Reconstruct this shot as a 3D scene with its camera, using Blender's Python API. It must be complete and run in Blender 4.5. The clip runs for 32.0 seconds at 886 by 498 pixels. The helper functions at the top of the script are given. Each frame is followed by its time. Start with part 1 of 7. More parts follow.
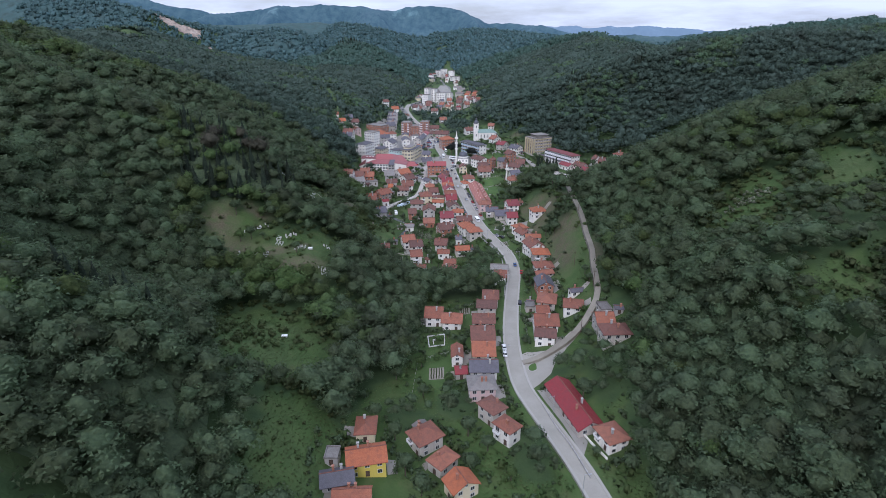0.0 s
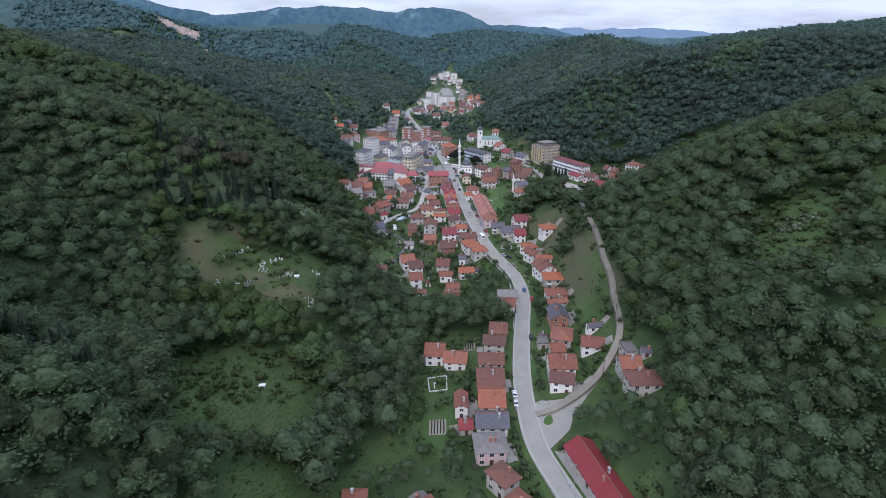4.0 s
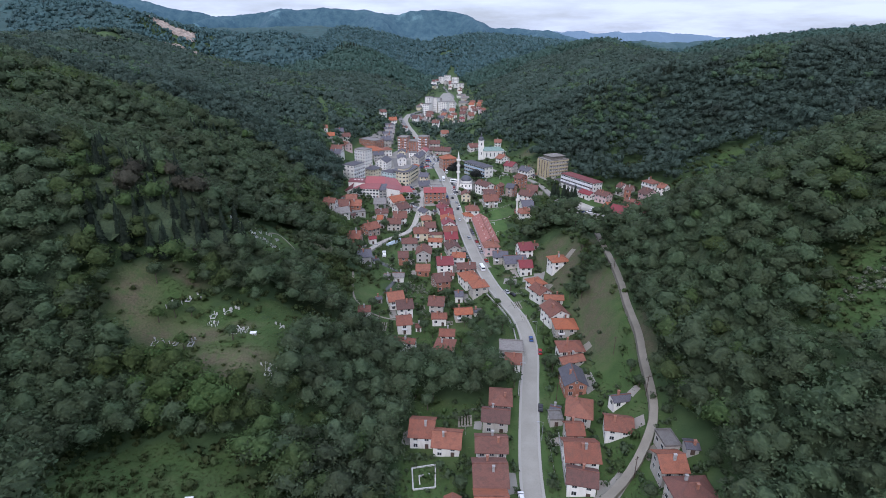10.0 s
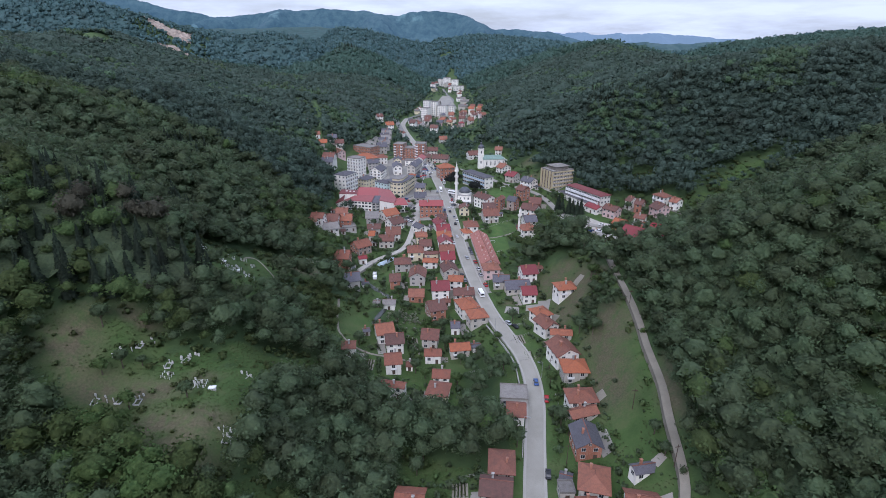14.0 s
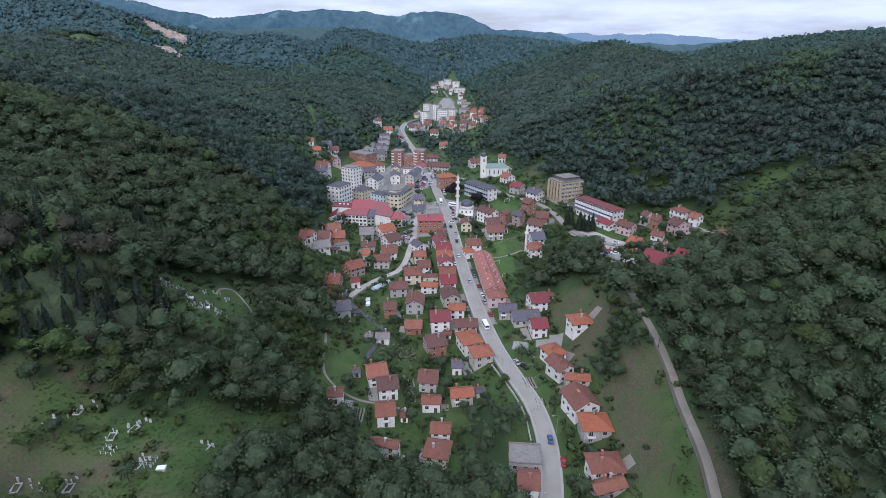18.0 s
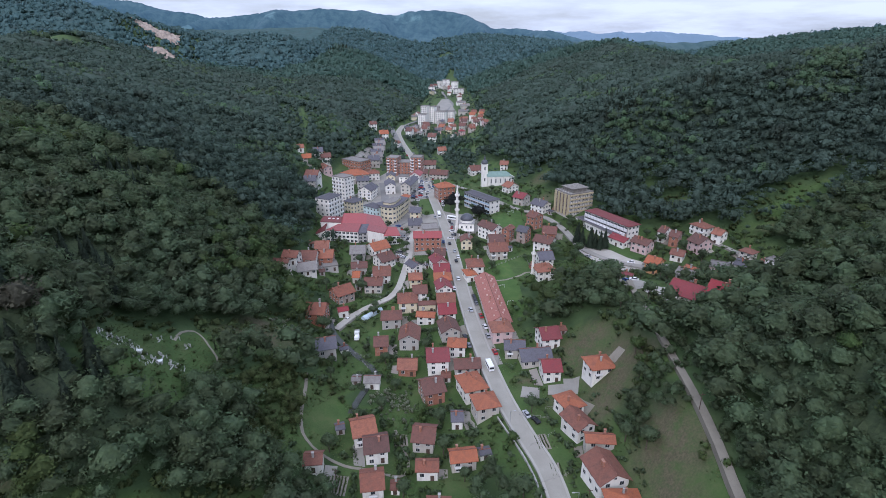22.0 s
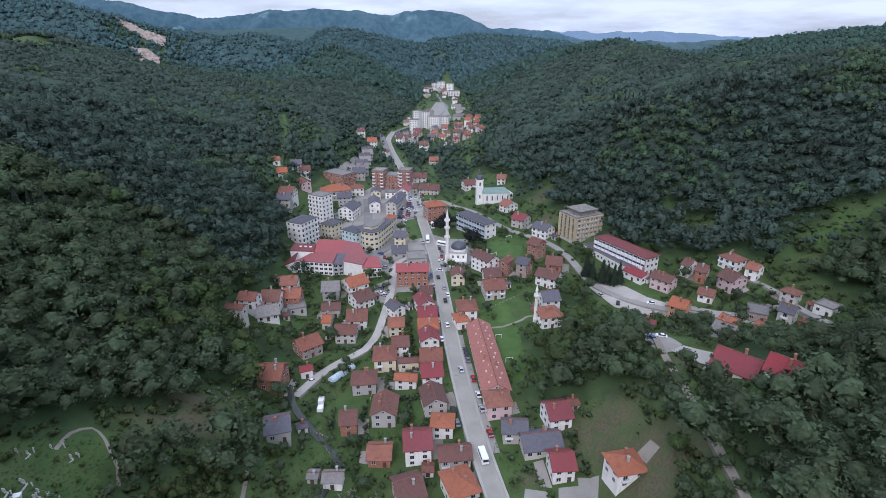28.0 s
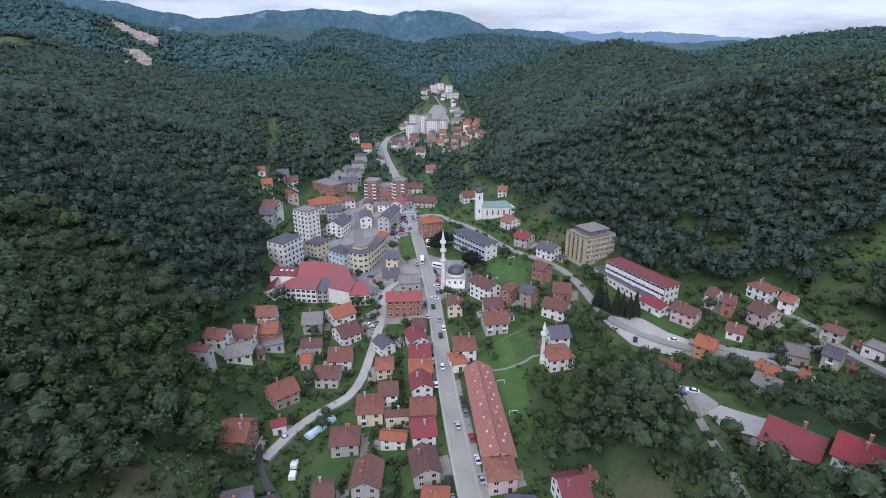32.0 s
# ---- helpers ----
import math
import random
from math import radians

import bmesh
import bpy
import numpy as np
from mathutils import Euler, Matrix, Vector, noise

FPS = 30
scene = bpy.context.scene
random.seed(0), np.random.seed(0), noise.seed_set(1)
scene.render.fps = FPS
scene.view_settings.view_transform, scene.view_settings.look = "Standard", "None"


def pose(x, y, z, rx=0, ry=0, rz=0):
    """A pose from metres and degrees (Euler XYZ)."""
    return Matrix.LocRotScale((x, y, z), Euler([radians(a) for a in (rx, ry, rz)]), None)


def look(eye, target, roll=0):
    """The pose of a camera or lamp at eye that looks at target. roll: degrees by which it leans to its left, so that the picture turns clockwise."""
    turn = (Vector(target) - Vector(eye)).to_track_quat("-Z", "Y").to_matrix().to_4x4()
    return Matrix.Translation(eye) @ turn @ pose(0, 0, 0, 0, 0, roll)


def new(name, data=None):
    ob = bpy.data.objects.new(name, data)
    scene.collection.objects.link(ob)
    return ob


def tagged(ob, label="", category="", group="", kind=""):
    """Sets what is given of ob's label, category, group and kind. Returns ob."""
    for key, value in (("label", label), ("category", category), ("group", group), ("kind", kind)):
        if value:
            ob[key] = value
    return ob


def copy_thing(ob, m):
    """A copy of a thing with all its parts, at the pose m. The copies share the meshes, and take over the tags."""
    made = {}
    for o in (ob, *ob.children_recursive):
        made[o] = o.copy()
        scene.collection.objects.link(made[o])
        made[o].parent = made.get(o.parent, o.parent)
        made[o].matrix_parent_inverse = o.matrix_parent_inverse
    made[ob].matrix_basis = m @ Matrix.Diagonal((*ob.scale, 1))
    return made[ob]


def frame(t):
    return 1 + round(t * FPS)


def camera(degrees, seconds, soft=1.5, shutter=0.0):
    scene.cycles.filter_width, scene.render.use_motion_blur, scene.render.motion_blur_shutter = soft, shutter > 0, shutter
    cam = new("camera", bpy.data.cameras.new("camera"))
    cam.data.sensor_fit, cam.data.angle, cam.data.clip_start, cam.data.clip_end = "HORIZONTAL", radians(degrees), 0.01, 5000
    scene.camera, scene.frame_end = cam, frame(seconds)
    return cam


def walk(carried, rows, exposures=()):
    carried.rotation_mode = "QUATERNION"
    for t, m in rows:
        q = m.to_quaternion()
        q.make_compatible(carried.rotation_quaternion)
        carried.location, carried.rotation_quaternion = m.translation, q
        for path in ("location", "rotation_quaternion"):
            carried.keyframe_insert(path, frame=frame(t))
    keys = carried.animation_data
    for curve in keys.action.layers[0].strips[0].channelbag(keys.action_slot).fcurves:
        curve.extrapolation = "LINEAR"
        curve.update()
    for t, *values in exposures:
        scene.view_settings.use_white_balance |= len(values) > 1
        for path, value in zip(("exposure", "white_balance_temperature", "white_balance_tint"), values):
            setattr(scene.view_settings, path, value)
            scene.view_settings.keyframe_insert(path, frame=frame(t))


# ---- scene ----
cam = camera(79.58, 32.0, 0.85)
# seconds, place in metres, then heading to the left of +y, pitch and lean in degrees
FLIGHT = (
    (0, 0.00, 0.00, 125.00, 0.389, -22.041, -0.191),
    (1, -0.22, 7.43, 125.25, 0.445, -21.996, -0.156),
    (2, -0.46, 14.86, 125.49, 0.507, -21.963, -0.134),
    (3, -0.59, 22.37, 125.60, 0.554, -21.936, -0.121),
    (4, -0.49, 30.06, 125.61, 0.585, -21.904, -0.096),
    (5, -0.07, 37.96, 125.53, 0.604, -21.859, -0.042),
    (6, 0.54, 45.89, 125.42, 0.628, -21.815, 0.020),
    (7, 1.16, 53.65, 125.31, 0.667, -21.781, 0.071),
    (8, 1.77, 61.34, 125.30, 0.708, -21.746, 0.115),
    (9, 2.38, 69.08, 125.46, 0.734, -21.697, 0.159),
    (10, 2.96, 76.79, 125.74, 0.752, -21.643, 0.200),
    (11, 3.47, 84.37, 126.09, 0.769, -21.598, 0.231),
    (12, 4.00, 91.86, 126.43, 0.777, -21.566, 0.257),
    (13, 4.61, 99.35, 126.68, 0.772, -21.551, 0.280),
    (14, 5.13, 106.92, 126.88, 0.781, -21.544, 0.292),
    (15, 5.39, 114.65, 127.05, 0.823, -21.538, 0.286),
    (16, 5.42, 122.47, 127.26, 0.869, -21.527, 0.271),
    (17, 5.30, 130.34, 127.53, 0.885, -21.508, 0.257),
    (18, 5.08, 138.34, 127.81, 0.882, -21.500, 0.238),
    (19, 4.84, 146.55, 128.04, 0.874, -21.517, 0.201),
    (20, 4.74, 154.98, 128.20, 0.866, -21.546, 0.139),
    (21, 4.92, 163.60, 128.26, 0.856, -21.570, 0.049),
    (22, 5.41, 172.29, 128.28, 0.840, -21.590, -0.040),
    (23, 6.18, 180.95, 128.33, 0.813, -21.608, -0.103),
    (24, 7.10, 189.55, 128.40, 0.775, -21.618, -0.144),
    (25, 8.07, 198.06, 128.49, 0.731, -21.616, -0.176),
    (26, 9.00, 206.53, 128.56, 0.690, -21.607, -0.196),
    (27, 9.83, 214.96, 128.64, 0.657, -21.597, -0.198),
    (28, 10.54, 223.32, 128.74, 0.623, -21.590, -0.184),
    (29, 11.12, 231.59, 128.92, 0.581, -21.588, -0.158),
    (30, 11.58, 239.77, 129.16, 0.550, -21.584, -0.139),
    (31, 11.97, 247.90, 129.42, 0.548, -21.574, -0.143),
    (32, 12.29, 256.00, 129.65, 0.566, -21.562, -0.165),
)


def flight_pose(x, y, z, heading, pitch, lean):
    h, p = radians(heading), radians(pitch)
    ahead = Vector((-math.sin(h) * math.cos(p), math.cos(h) * math.cos(p), math.sin(p)))
    return look((x, y, z), Vector((x, y, z)) + ahead * 100, lean)


walk(cam, [(row[0], flight_pose(*row[1:])) for row in FLIGHT], ((0, 0.12, 5720, 22), (32, 0.12, 5720, 22)))

# ---- world ----
world = bpy.data.worlds.new("overcast_sky")
scene.world = world
world.use_nodes = True


def sky_nodes(tree):
    n, l = tree.nodes, tree.links
    n.clear()
    out, back = n.new("ShaderNodeOutputWorld"), n.new("ShaderNodeBackground")
    sky = n.new("ShaderNodeTexSky")
    sky.sky_type, sky.sun_disc = "NISHITA", False
    sky.sun_elevation, sky.sun_rotation = radians(41), radians(196)
    sky.dust_density = 2.5
    dim = n.new("ShaderNodeVectorMath")
    dim.operation = "SCALE"
    dim.inputs["Scale"].default_value = 0.115
    coord, stretch, cloud, ramp, mix = (n.new("ShaderNode" + k) for k in ("TexCoord", "Mapping", "TexNoise", "ValToRGB", "Mix"))
    stretch.inputs["Scale"].default_value = (1.6, 1.6, 9.0)
    cloud.inputs["Scale"].default_value, cloud.inputs["Detail"].default_value = 2.6, 7.0
    cloud.inputs["Roughness"].default_value = 0.58
    ramp.color_ramp.elements[0].position, ramp.color_ramp.elements[1].position = 0.36, 0.60
    ramp.color_ramp.elements[0].color = (0.45, 0.45, 0.45, 1)
    ramp.color_ramp.elements[1].color = (0.97, 0.97, 0.97, 1)
    mix.data_type = "RGBA"
    mix.inputs[7].default_value = (0.81, 0.91, 1.0, 1)
    l.new(coord.outputs["Generated"], stretch.inputs["Vector"])
    l.new(stretch.outputs[0], cloud.inputs["Vector"])
    l.new(cloud.outputs["Fac"], ramp.inputs[0])
    l.new(sky.outputs[0], dim.inputs[0])
    l.new(ramp.outputs[0], mix.inputs[0])
    l.new(dim.outputs[0], mix.inputs[6])
    l.new(mix.outputs[2], back.inputs["Color"])
    # an overcast sky is brighter overhead than at the horizon
    split, rise = n.new("ShaderNodeSeparateXYZ"), n.new("ShaderNodeMapRange")
    rise.inputs["From Max"].default_value = 0.6
    rise.inputs["To Min"].default_value, rise.inputs["To Max"].default_value = 0.92, 1.42
    l.new(coord.outputs["Generated"], split.inputs[0])
    l.new(split.outputs["Z"], rise.inputs["Value"])
    l.new(rise.outputs[0], back.inputs["Strength"])
    l.new(back.outputs[0], out.inputs["Surface"])


sky_nodes(world.node_tree)
sun = new("sun", bpy.data.lights.new("sun", "SUN"))
sun.data.energy, sun.data.angle, sun.data.color = 1.3, radians(35), (1.0, 0.97, 0.93)
sun.matrix_world = look((-190, -580, 620), (0, 100, 0))

# ---- materials ----
MATS = {}


class Shader:
    """A small kit to wire one Principled material."""

    def __init__(self, name, rough=0.8, metal=0.0):
        self.mat = bpy.data.materials.new(name)
        self.mat.use_nodes = True
        self.n, self.l = self.mat.node_tree.nodes, self.mat.node_tree.links
        self.bsdf = self.n["Principled BSDF"]
        self.bsdf.inputs["Roughness"].default_value = rough
        self.bsdf.inputs["Metallic"].default_value = metal
        self.bsdf.inputs["Specular IOR Level"].default_value = 0.3
        MATS[name] = self.mat

    def node(self, kind, **inputs):
        node = self.n.new("ShaderNode" + kind)
        for key, value in inputs.items():
            node.inputs[key.replace("_", " ")].default_value = value
        return node

    def place(self):
        return self.node("NewGeometry").outputs["Position"]

    def noise(self, scale, detail=3.0, rough=0.55, at=None):
        t = self.node("TexNoise", Scale=scale, Detail=detail, Roughness=rough)
        self.l.new(at or self.place(), t.inputs["Vector"])
        return t.outputs["Fac"]

    def ramp(self, fac, *stops):
        r = self.n.new("ShaderNodeValToRGB")
        self.l.new(fac, r.inputs[0])
        e = r.color_ramp.elements
        while len(e) < len(stops):
            e.new(0.5)
        for k, (pos, col) in enumerate(stops):
            e[k].position = pos
            e[k].color = (*col, 1) if isinstance(col, tuple) else (col, col, col, 1)
        return r.outputs[0]

    def mix(self, fac, a, b, blend="MIX"):
        m = self.n.new("ShaderNodeMix")
        m.data_type, m.blend_type = "RGBA", blend
        for socket, value in ((m.inputs[0], fac), (m.inputs[6], a), (m.inputs[7], b)):
            if isinstance(value, (int, float)):
                socket.default_value = value
            elif isinstance(value, tuple):
                socket.default_value = (*value, 1)
            else:
                self.l.new(value, socket)
        return m.outputs[2]

    def bump(self, fac, strength=0.3, dist=0.1):
        b = self.node("Bump", Strength=strength, Distance=dist)
        self.l.new(fac, b.inputs["Height"])
        self.l.new(b.outputs[0], self.bsdf.inputs["Normal"])

    def color(self, socket):
        self.l.new(socket, self.bsdf.inputs["Base Color"])
        return self.mat

    def random(self):
        return self.node("ObjectInfo").outputs["Random"]

    def attr(self, name):
        a = self.n.new("ShaderNodeAttribute")
        a.attribute_name = name
        return a.outputs["Fac"]


def hsv(s, fac_h, fac_s, fac_v, col):
    h = s.node("HueSaturation", Hue=0.5, Saturation=1.0, Value=1.0)
    for key, f in (("Hue", fac_h), ("Saturation", fac_s), ("Value", fac_v)):
        if f is not None:
            s.l.new(f, h.inputs[key])
    s.l.new(col, h.inputs["Color"])
    return h.outputs[0]


def span(s, fac, lo, hi):
    m = s.node("MapRange")
    s.l.new(fac, m.inputs["Value"])
    m.inputs["To Min"].default_value, m.inputs["To Max"].default_value = lo, hi
    return m.outputs[0]


def make_ground():
    s = Shader("ground_cover", 0.95)
    broad, mid, fine = s.noise(0.03, 4), s.noise(0.16, 4), s.noise(1.4, 3)
    grass = s.ramp(mid, (0.3, (0.039, 0.077, 0.019)), (0.55, (0.056, 0.101, 0.026)), (0.75, (0.086, 0.108, 0.040)))
    grass = s.mix(s.ramp(fine, (0.4, 0.0), (0.75, 0.45)), grass, (0.072, 0.104, 0.035))
    floor = s.ramp(mid, (0.35, (0.034, 0.062, 0.022)), (0.7, (0.056, 0.090, 0.032)))
    soil = s.ramp(fine, (0.3, (0.072, 0.058, 0.037)), (0.7, (0.130, 0.106, 0.069)))
    base = s.mix(s.ramp(broad, (0.45, 0.0), (0.66, 0.18)), grass, soil)
    base = s.mix(s.attr("wood"), base, floor)
    base = s.mix(s.mix(1.0, s.attr("bare"), s.ramp(s.noise(0.3, 5, 0.65), (0.32, 0.2), (0.56, 1.0)), "MULTIPLY"), base, soil)
    s.bump(fine, 0.6, 0.3)
    return s.color(base)


def make_leaf(name, dark, light, hue=0.016, worn=(0.054, 0.052, 0.040)):
    s = Shader(name, 0.75)
    s.bsdf.inputs["Specular IOR Level"].default_value = 0.15
    tint, broad, stand, fine = s.attr("tint"), s.noise(0.012, 3), s.noise(0.035, 3), s.noise(1.3, 4, 0.65)
    col = s.mix(s.ramp(fine, (0.34, 0.0), (0.66, 1.0)), dark, light)
    s.bump(fine, 0.5, 0.4)
    col = s.mix(s.ramp(stand, (0.55, 0.0), (0.72, 0.38)), col, worn)
    col = hsv(s, span(s, tint, 0.5 - hue, 0.5 + hue), span(s, broad, 0.90, 1.14), span(s, tint, 0.76, 1.26), col)
    s.color(col)
    # thin leaves let some light through
    through_leaf, both = s.node("BsdfTranslucent"), s.n.new("ShaderNodeMixShader")
    both.inputs[0].default_value = 0.42
    s.l.new(col, through_leaf.inputs["Color"])
    s.l.new(s.bsdf.outputs[0], both.inputs[1])
    s.l.new(through_leaf.outputs[0], both.inputs[2])
    s.l.new(both.outputs[0], s.n["Material Output"].inputs["Surface"])
    return s.mat


def make_roof(name, dark, light, old, rows=2.6, strength=0.5, rough=0.8):
    s = Shader(name, rough)
    coord = s.node("TexCoord").outputs["Object"]
    wave = s.node("TexWave", Scale=rows, Distortion=0.4, Detail=1.0)
    wave.bands_direction = "DIAGONAL"
    s.l.new(coord, wave.inputs["Vector"])
    patch, fine = s.noise(0.7, 4, 0.6), s.noise(4.0, 2)
    col = s.mix(s.ramp(fine, (0.3, 0.0), (0.7, 1.0)), dark, light)
    col = s.mix(s.ramp(patch, (0.45, 0.0), (0.72, 0.65)), col, old)
    col = hsv(s, None, span(s, s.random(), 0.88, 1.06), span(s, s.random(), 0.82, 1.14), col)
    s.bump(wave.outputs["Fac"], strength, 0.06)
    return s.color(col)


def make_wall(name, base, stain=(0.35, 0.32, 0.28), amount=0.35, rough=0.9):
    s = Shader(name, rough)
    streak = s.node("Mapping")
    streak.inputs["Scale"].default_value = (1.0, 1.0, 0.25)
    s.l.new(s.place(), streak.inputs["Vector"])
    patch, fine = s.noise(0.9, 4, 0.6, streak.outputs[0]), s.noise(6.0, 2)
    col = s.mix(s.ramp(patch, (0.48, 0.0), (0.78, amount)), base, stain)
    col = hsv(s, None, None, span(s, s.random(), 0.86, 1.06), col)
    s.bump(fine, 0.15, 0.02)
    return s.color(col)


def make_brick(name, a, b, mortar):
    s = Shader(name, 0.9)
    brick = s.node("TexBrick", Scale=1.0)
    brick.inputs["Brick Width"].default_value, brick.inputs["Row Height"].default_value = 0.5, 0.24
    brick.inputs["Mortar Size"].default_value = 0.02
    brick.inputs["Color1"].default_value, brick.inputs["Color2"].default_value = (*a, 1), (*b, 1)
    brick.inputs["Mortar"].default_value = (*mortar, 1)
    s.l.new(s.node("TexCoord").outputs["Object"], brick.inputs["Vector"])
    col = s.mix(s.ramp(s.noise(0.8, 4), (0.4, 0.0), (0.75, 0.5)), brick.outputs["Color"], tuple(0.6 * c for c in a))
    return s.color(col)


def make_plain(name, base, rough=0.6, metal=0.0, vary=0.15, scale=2.0):
    s = Shader(name, rough, metal)
    f = s.noise(scale, 4)
    col = s.mix(s.ramp(f, (0.35, 0.0), (0.7, 1.0)), tuple(c * (1 - vary) for c in base), tuple(min(1, c * (1 + vary)) for c in base))
    return s.color(col)


def make_paving(name, base, patchy, joint=0.0):
    s = Shader(name, 0.9)
    broad, fine = s.noise(0.12, 5, 0.6), s.noise(3.0, 3)
    col = s.mix(s.ramp(broad, (0.35, 0.0), (0.7, 1.0)), base, patchy)
    col = s.mix(s.ramp(fine, (0.45, 0.0), (0.8, 0.35)), col, tuple(c * 0.72 for c in base))
    s.bump(fine, 0.2, 0.02)
    return s.color(col)


def make_lawn():
    s = Shader("lawn_grass", 0.95)
    mid, fine = s.noise(0.2, 4), s.noise(1.8, 3)
    col = s.ramp(mid, (0.3, (0.044, 0.094, 0.021)), (0.6, (0.068, 0.126, 0.030)), (0.8, (0.105, 0.130, 0.048)))
    col = s.mix(s.ramp(fine, (0.4, 0.0), (0.75, 0.4)), col, (0.06, 0.085, 0.03))
    s.bump(fine, 0.5, 0.2)
    s.color(col)


make_ground()
make_lawn()
make_leaf("beech_leaves", (0.073, 0.103, 0.058), (0.114, 0.154, 0.078))
# the next four carry haze in the leaf colour, bluer for woods further off
make_leaf("mid_haze_leaves", (0.066, 0.118, 0.092), (0.094, 0.156, 0.118))
make_leaf("thick_haze_leaves", (0.084, 0.150, 0.146), (0.104, 0.176, 0.168))
make_leaf("thin_haze_leaves", (0.062, 0.095, 0.074), (0.096, 0.137, 0.100))
make_leaf("pale_haze_leaves", (0.076, 0.122, 0.068), (0.116, 0.174, 0.092))
make_leaf("fresh_leaves", (0.062, 0.098, 0.037), (0.108, 0.152, 0.055))
make_leaf("weed_leaves", (0.066, 0.093, 0.036), (0.112, 0.140, 0.056))
make_leaf("fir_needles", (0.027, 0.042, 0.028), (0.048, 0.066, 0.042), 0.01)
make_leaf("dry_twigs", (0.062, 0.062, 0.042), (0.100, 0.094, 0.066), 0.01)
make_leaf("purple_leaves", (0.022, 0.026, 0.024), (0.045, 0.050, 0.045), 0.01)
make_leaf("blossom_leaves", (0.14, 0.16, 0.10), (0.30, 0.31, 0.23), 0.01)
make_plain("ridge_tiles", (0.19, 0.085, 0.062), 0.85, 0, 0.3, 1.5)
make_plain("bark", (0.10, 0.08, 0.06), 0.95, 0, 0.3, 3.0)
make_roof("orange_tiles", (0.27, 0.092, 0.050), (0.36, 0.132, 0.072), (0.17, 0.075, 0.052))
make_roof("aged_tiles", (0.165, 0.068, 0.047), (0.25, 0.102, 0.068), (0.105, 0.062, 0.048))
make_roof("brown_tiles", (0.125, 0.06, 0.048), (0.18, 0.085, 0.065), (0.085, 0.055, 0.045))
make_roof("red_metal", (0.18, 0.028, 0.033), (0.245, 0.042, 0.044), (0.15, 0.04, 0.04), 5.0, 0.35, 0.5)
make_roof("crimson_metal", (0.26, 0.060, 0.060), (0.32, 0.084, 0.080), (0.20, 0.07, 0.065), 5.0, 0.3, 0.55)
make_roof("maroon_metal", (0.135, 0.036, 0.036), (0.18, 0.050, 0.046), (0.11, 0.04, 0.04), 5.0, 0.3, 0.6)
make_roof("slate_sheet", (0.085, 0.082, 0.095), (0.125, 0.12, 0.135), (0.07, 0.065, 0.07), 4.0, 0.3, 0.7)
make_roof("grey_sheet", (0.18, 0.165, 0.15), (0.25, 0.235, 0.215), (0.14, 0.12, 0.105), 4.0, 0.4, 0.8)
make_roof("green_copper", (0.15, 0.23, 0.20), (0.21, 0.29, 0.25), (0.11, 0.15, 0.13), 3.0, 0.3, 0.6)
make_roof("salmon_tiles", (0.33, 0.118, 0.088), (0.41, 0.165, 0.125), (0.26, 0.105, 0.08))
make_wall("white_plaster", (0.80, 0.775, 0.715), (0.36, 0.32, 0.26), 0.45)
make_wall("dull_plaster", (0.50, 0.465, 0.41), (0.26, 0.23, 0.19), 0.5)
make_wall("cream_plaster", (0.68, 0.60, 0.42))
make_wall("salmon_plaster", (0.60, 0.42, 0.36))
make_wall("yellow_stone", (0.47, 0.40, 0.25), (0.26, 0.22, 0.16), 0.6)
make_plain("weathered_concrete", (0.21, 0.195, 0.17), 0.95, 0, 0.35, 0.9)
make_wall("yellow_plaster", (0.62, 0.50, 0.10), (0.4, 0.33, 0.1))
make_wall("pink_plaster", (0.60, 0.44, 0.42))
make_wall("grey_plaster", (0.40, 0.38, 0.35))
make_wall("mint_plaster", (0.47, 0.58, 0.57))
make_wall("orange_plaster", (0.56, 0.29, 0.14))
make_wall("blue_panel", (0.44, 0.58, 0.70))
make_brick("red_brick", (0.32, 0.13, 0.08), (0.38, 0.17, 0.11), (0.36, 0.30, 0.26))
make_plain("window_glass", (0.03, 0.035, 0.04), 0.12, 0, 0.3, 0.5)
make_plain("window_frame", (0.62, 0.62, 0.60), 0.5)
make_plain("dark_wood", (0.09, 0.06, 0.045), 0.8, 0, 0.3)
make_plain("concrete", (0.36, 0.35, 0.33), 0.9, 0, 0.25, 0.8)
make_plain("white_paint", (0.78, 0.78, 0.77), 0.5, 0, 0.05)
make_plain("galvanised", (0.42, 0.43, 0.44), 0.45, 0.6, 0.15)
make_plain("lead_sheet", (0.10, 0.105, 0.12), 0.5, 0.3, 0.2)
make_plain("rubber", (0.02, 0.02, 0.02), 0.8)
make_plain("stone_grave", (0.50, 0.49, 0.46), 0.85, 0, 0.3, 3.0)
make_plain("quarry_rock", (0.30, 0.245, 0.20), 0.95, 0, 0.4, 0.08)
make_plain("polythene", (0.50, 0.60, 0.66), 0.35, 0, 0.1)
make_plain("river_water", (0.05, 0.055, 0.045), 0.15, 0, 0.2)
make_paving("road_concrete", (0.275, 0.260, 0.220), (0.335, 0.317, 0.270))
make_paving("asphalt", (0.17, 0.166, 0.155), (0.225, 0.218, 0.203))
make_paving("town_paving", (0.235, 0.222, 0.193), (0.315, 0.298, 0.260))
make_paving("pale_gravel", (0.33, 0.308, 0.265), (0.42, 0.395, 0.345))
make_paving("brown_track", (0.20, 0.18, 0.142), (0.28, 0.255, 0.205))
make_paving("gravel_track", (0.26, 0.235, 0.20), (0.34, 0.31, 0.27))
make_paving("kerb_stone", (0.37, 0.352, 0.31), (0.33, 0.315, 0.28))
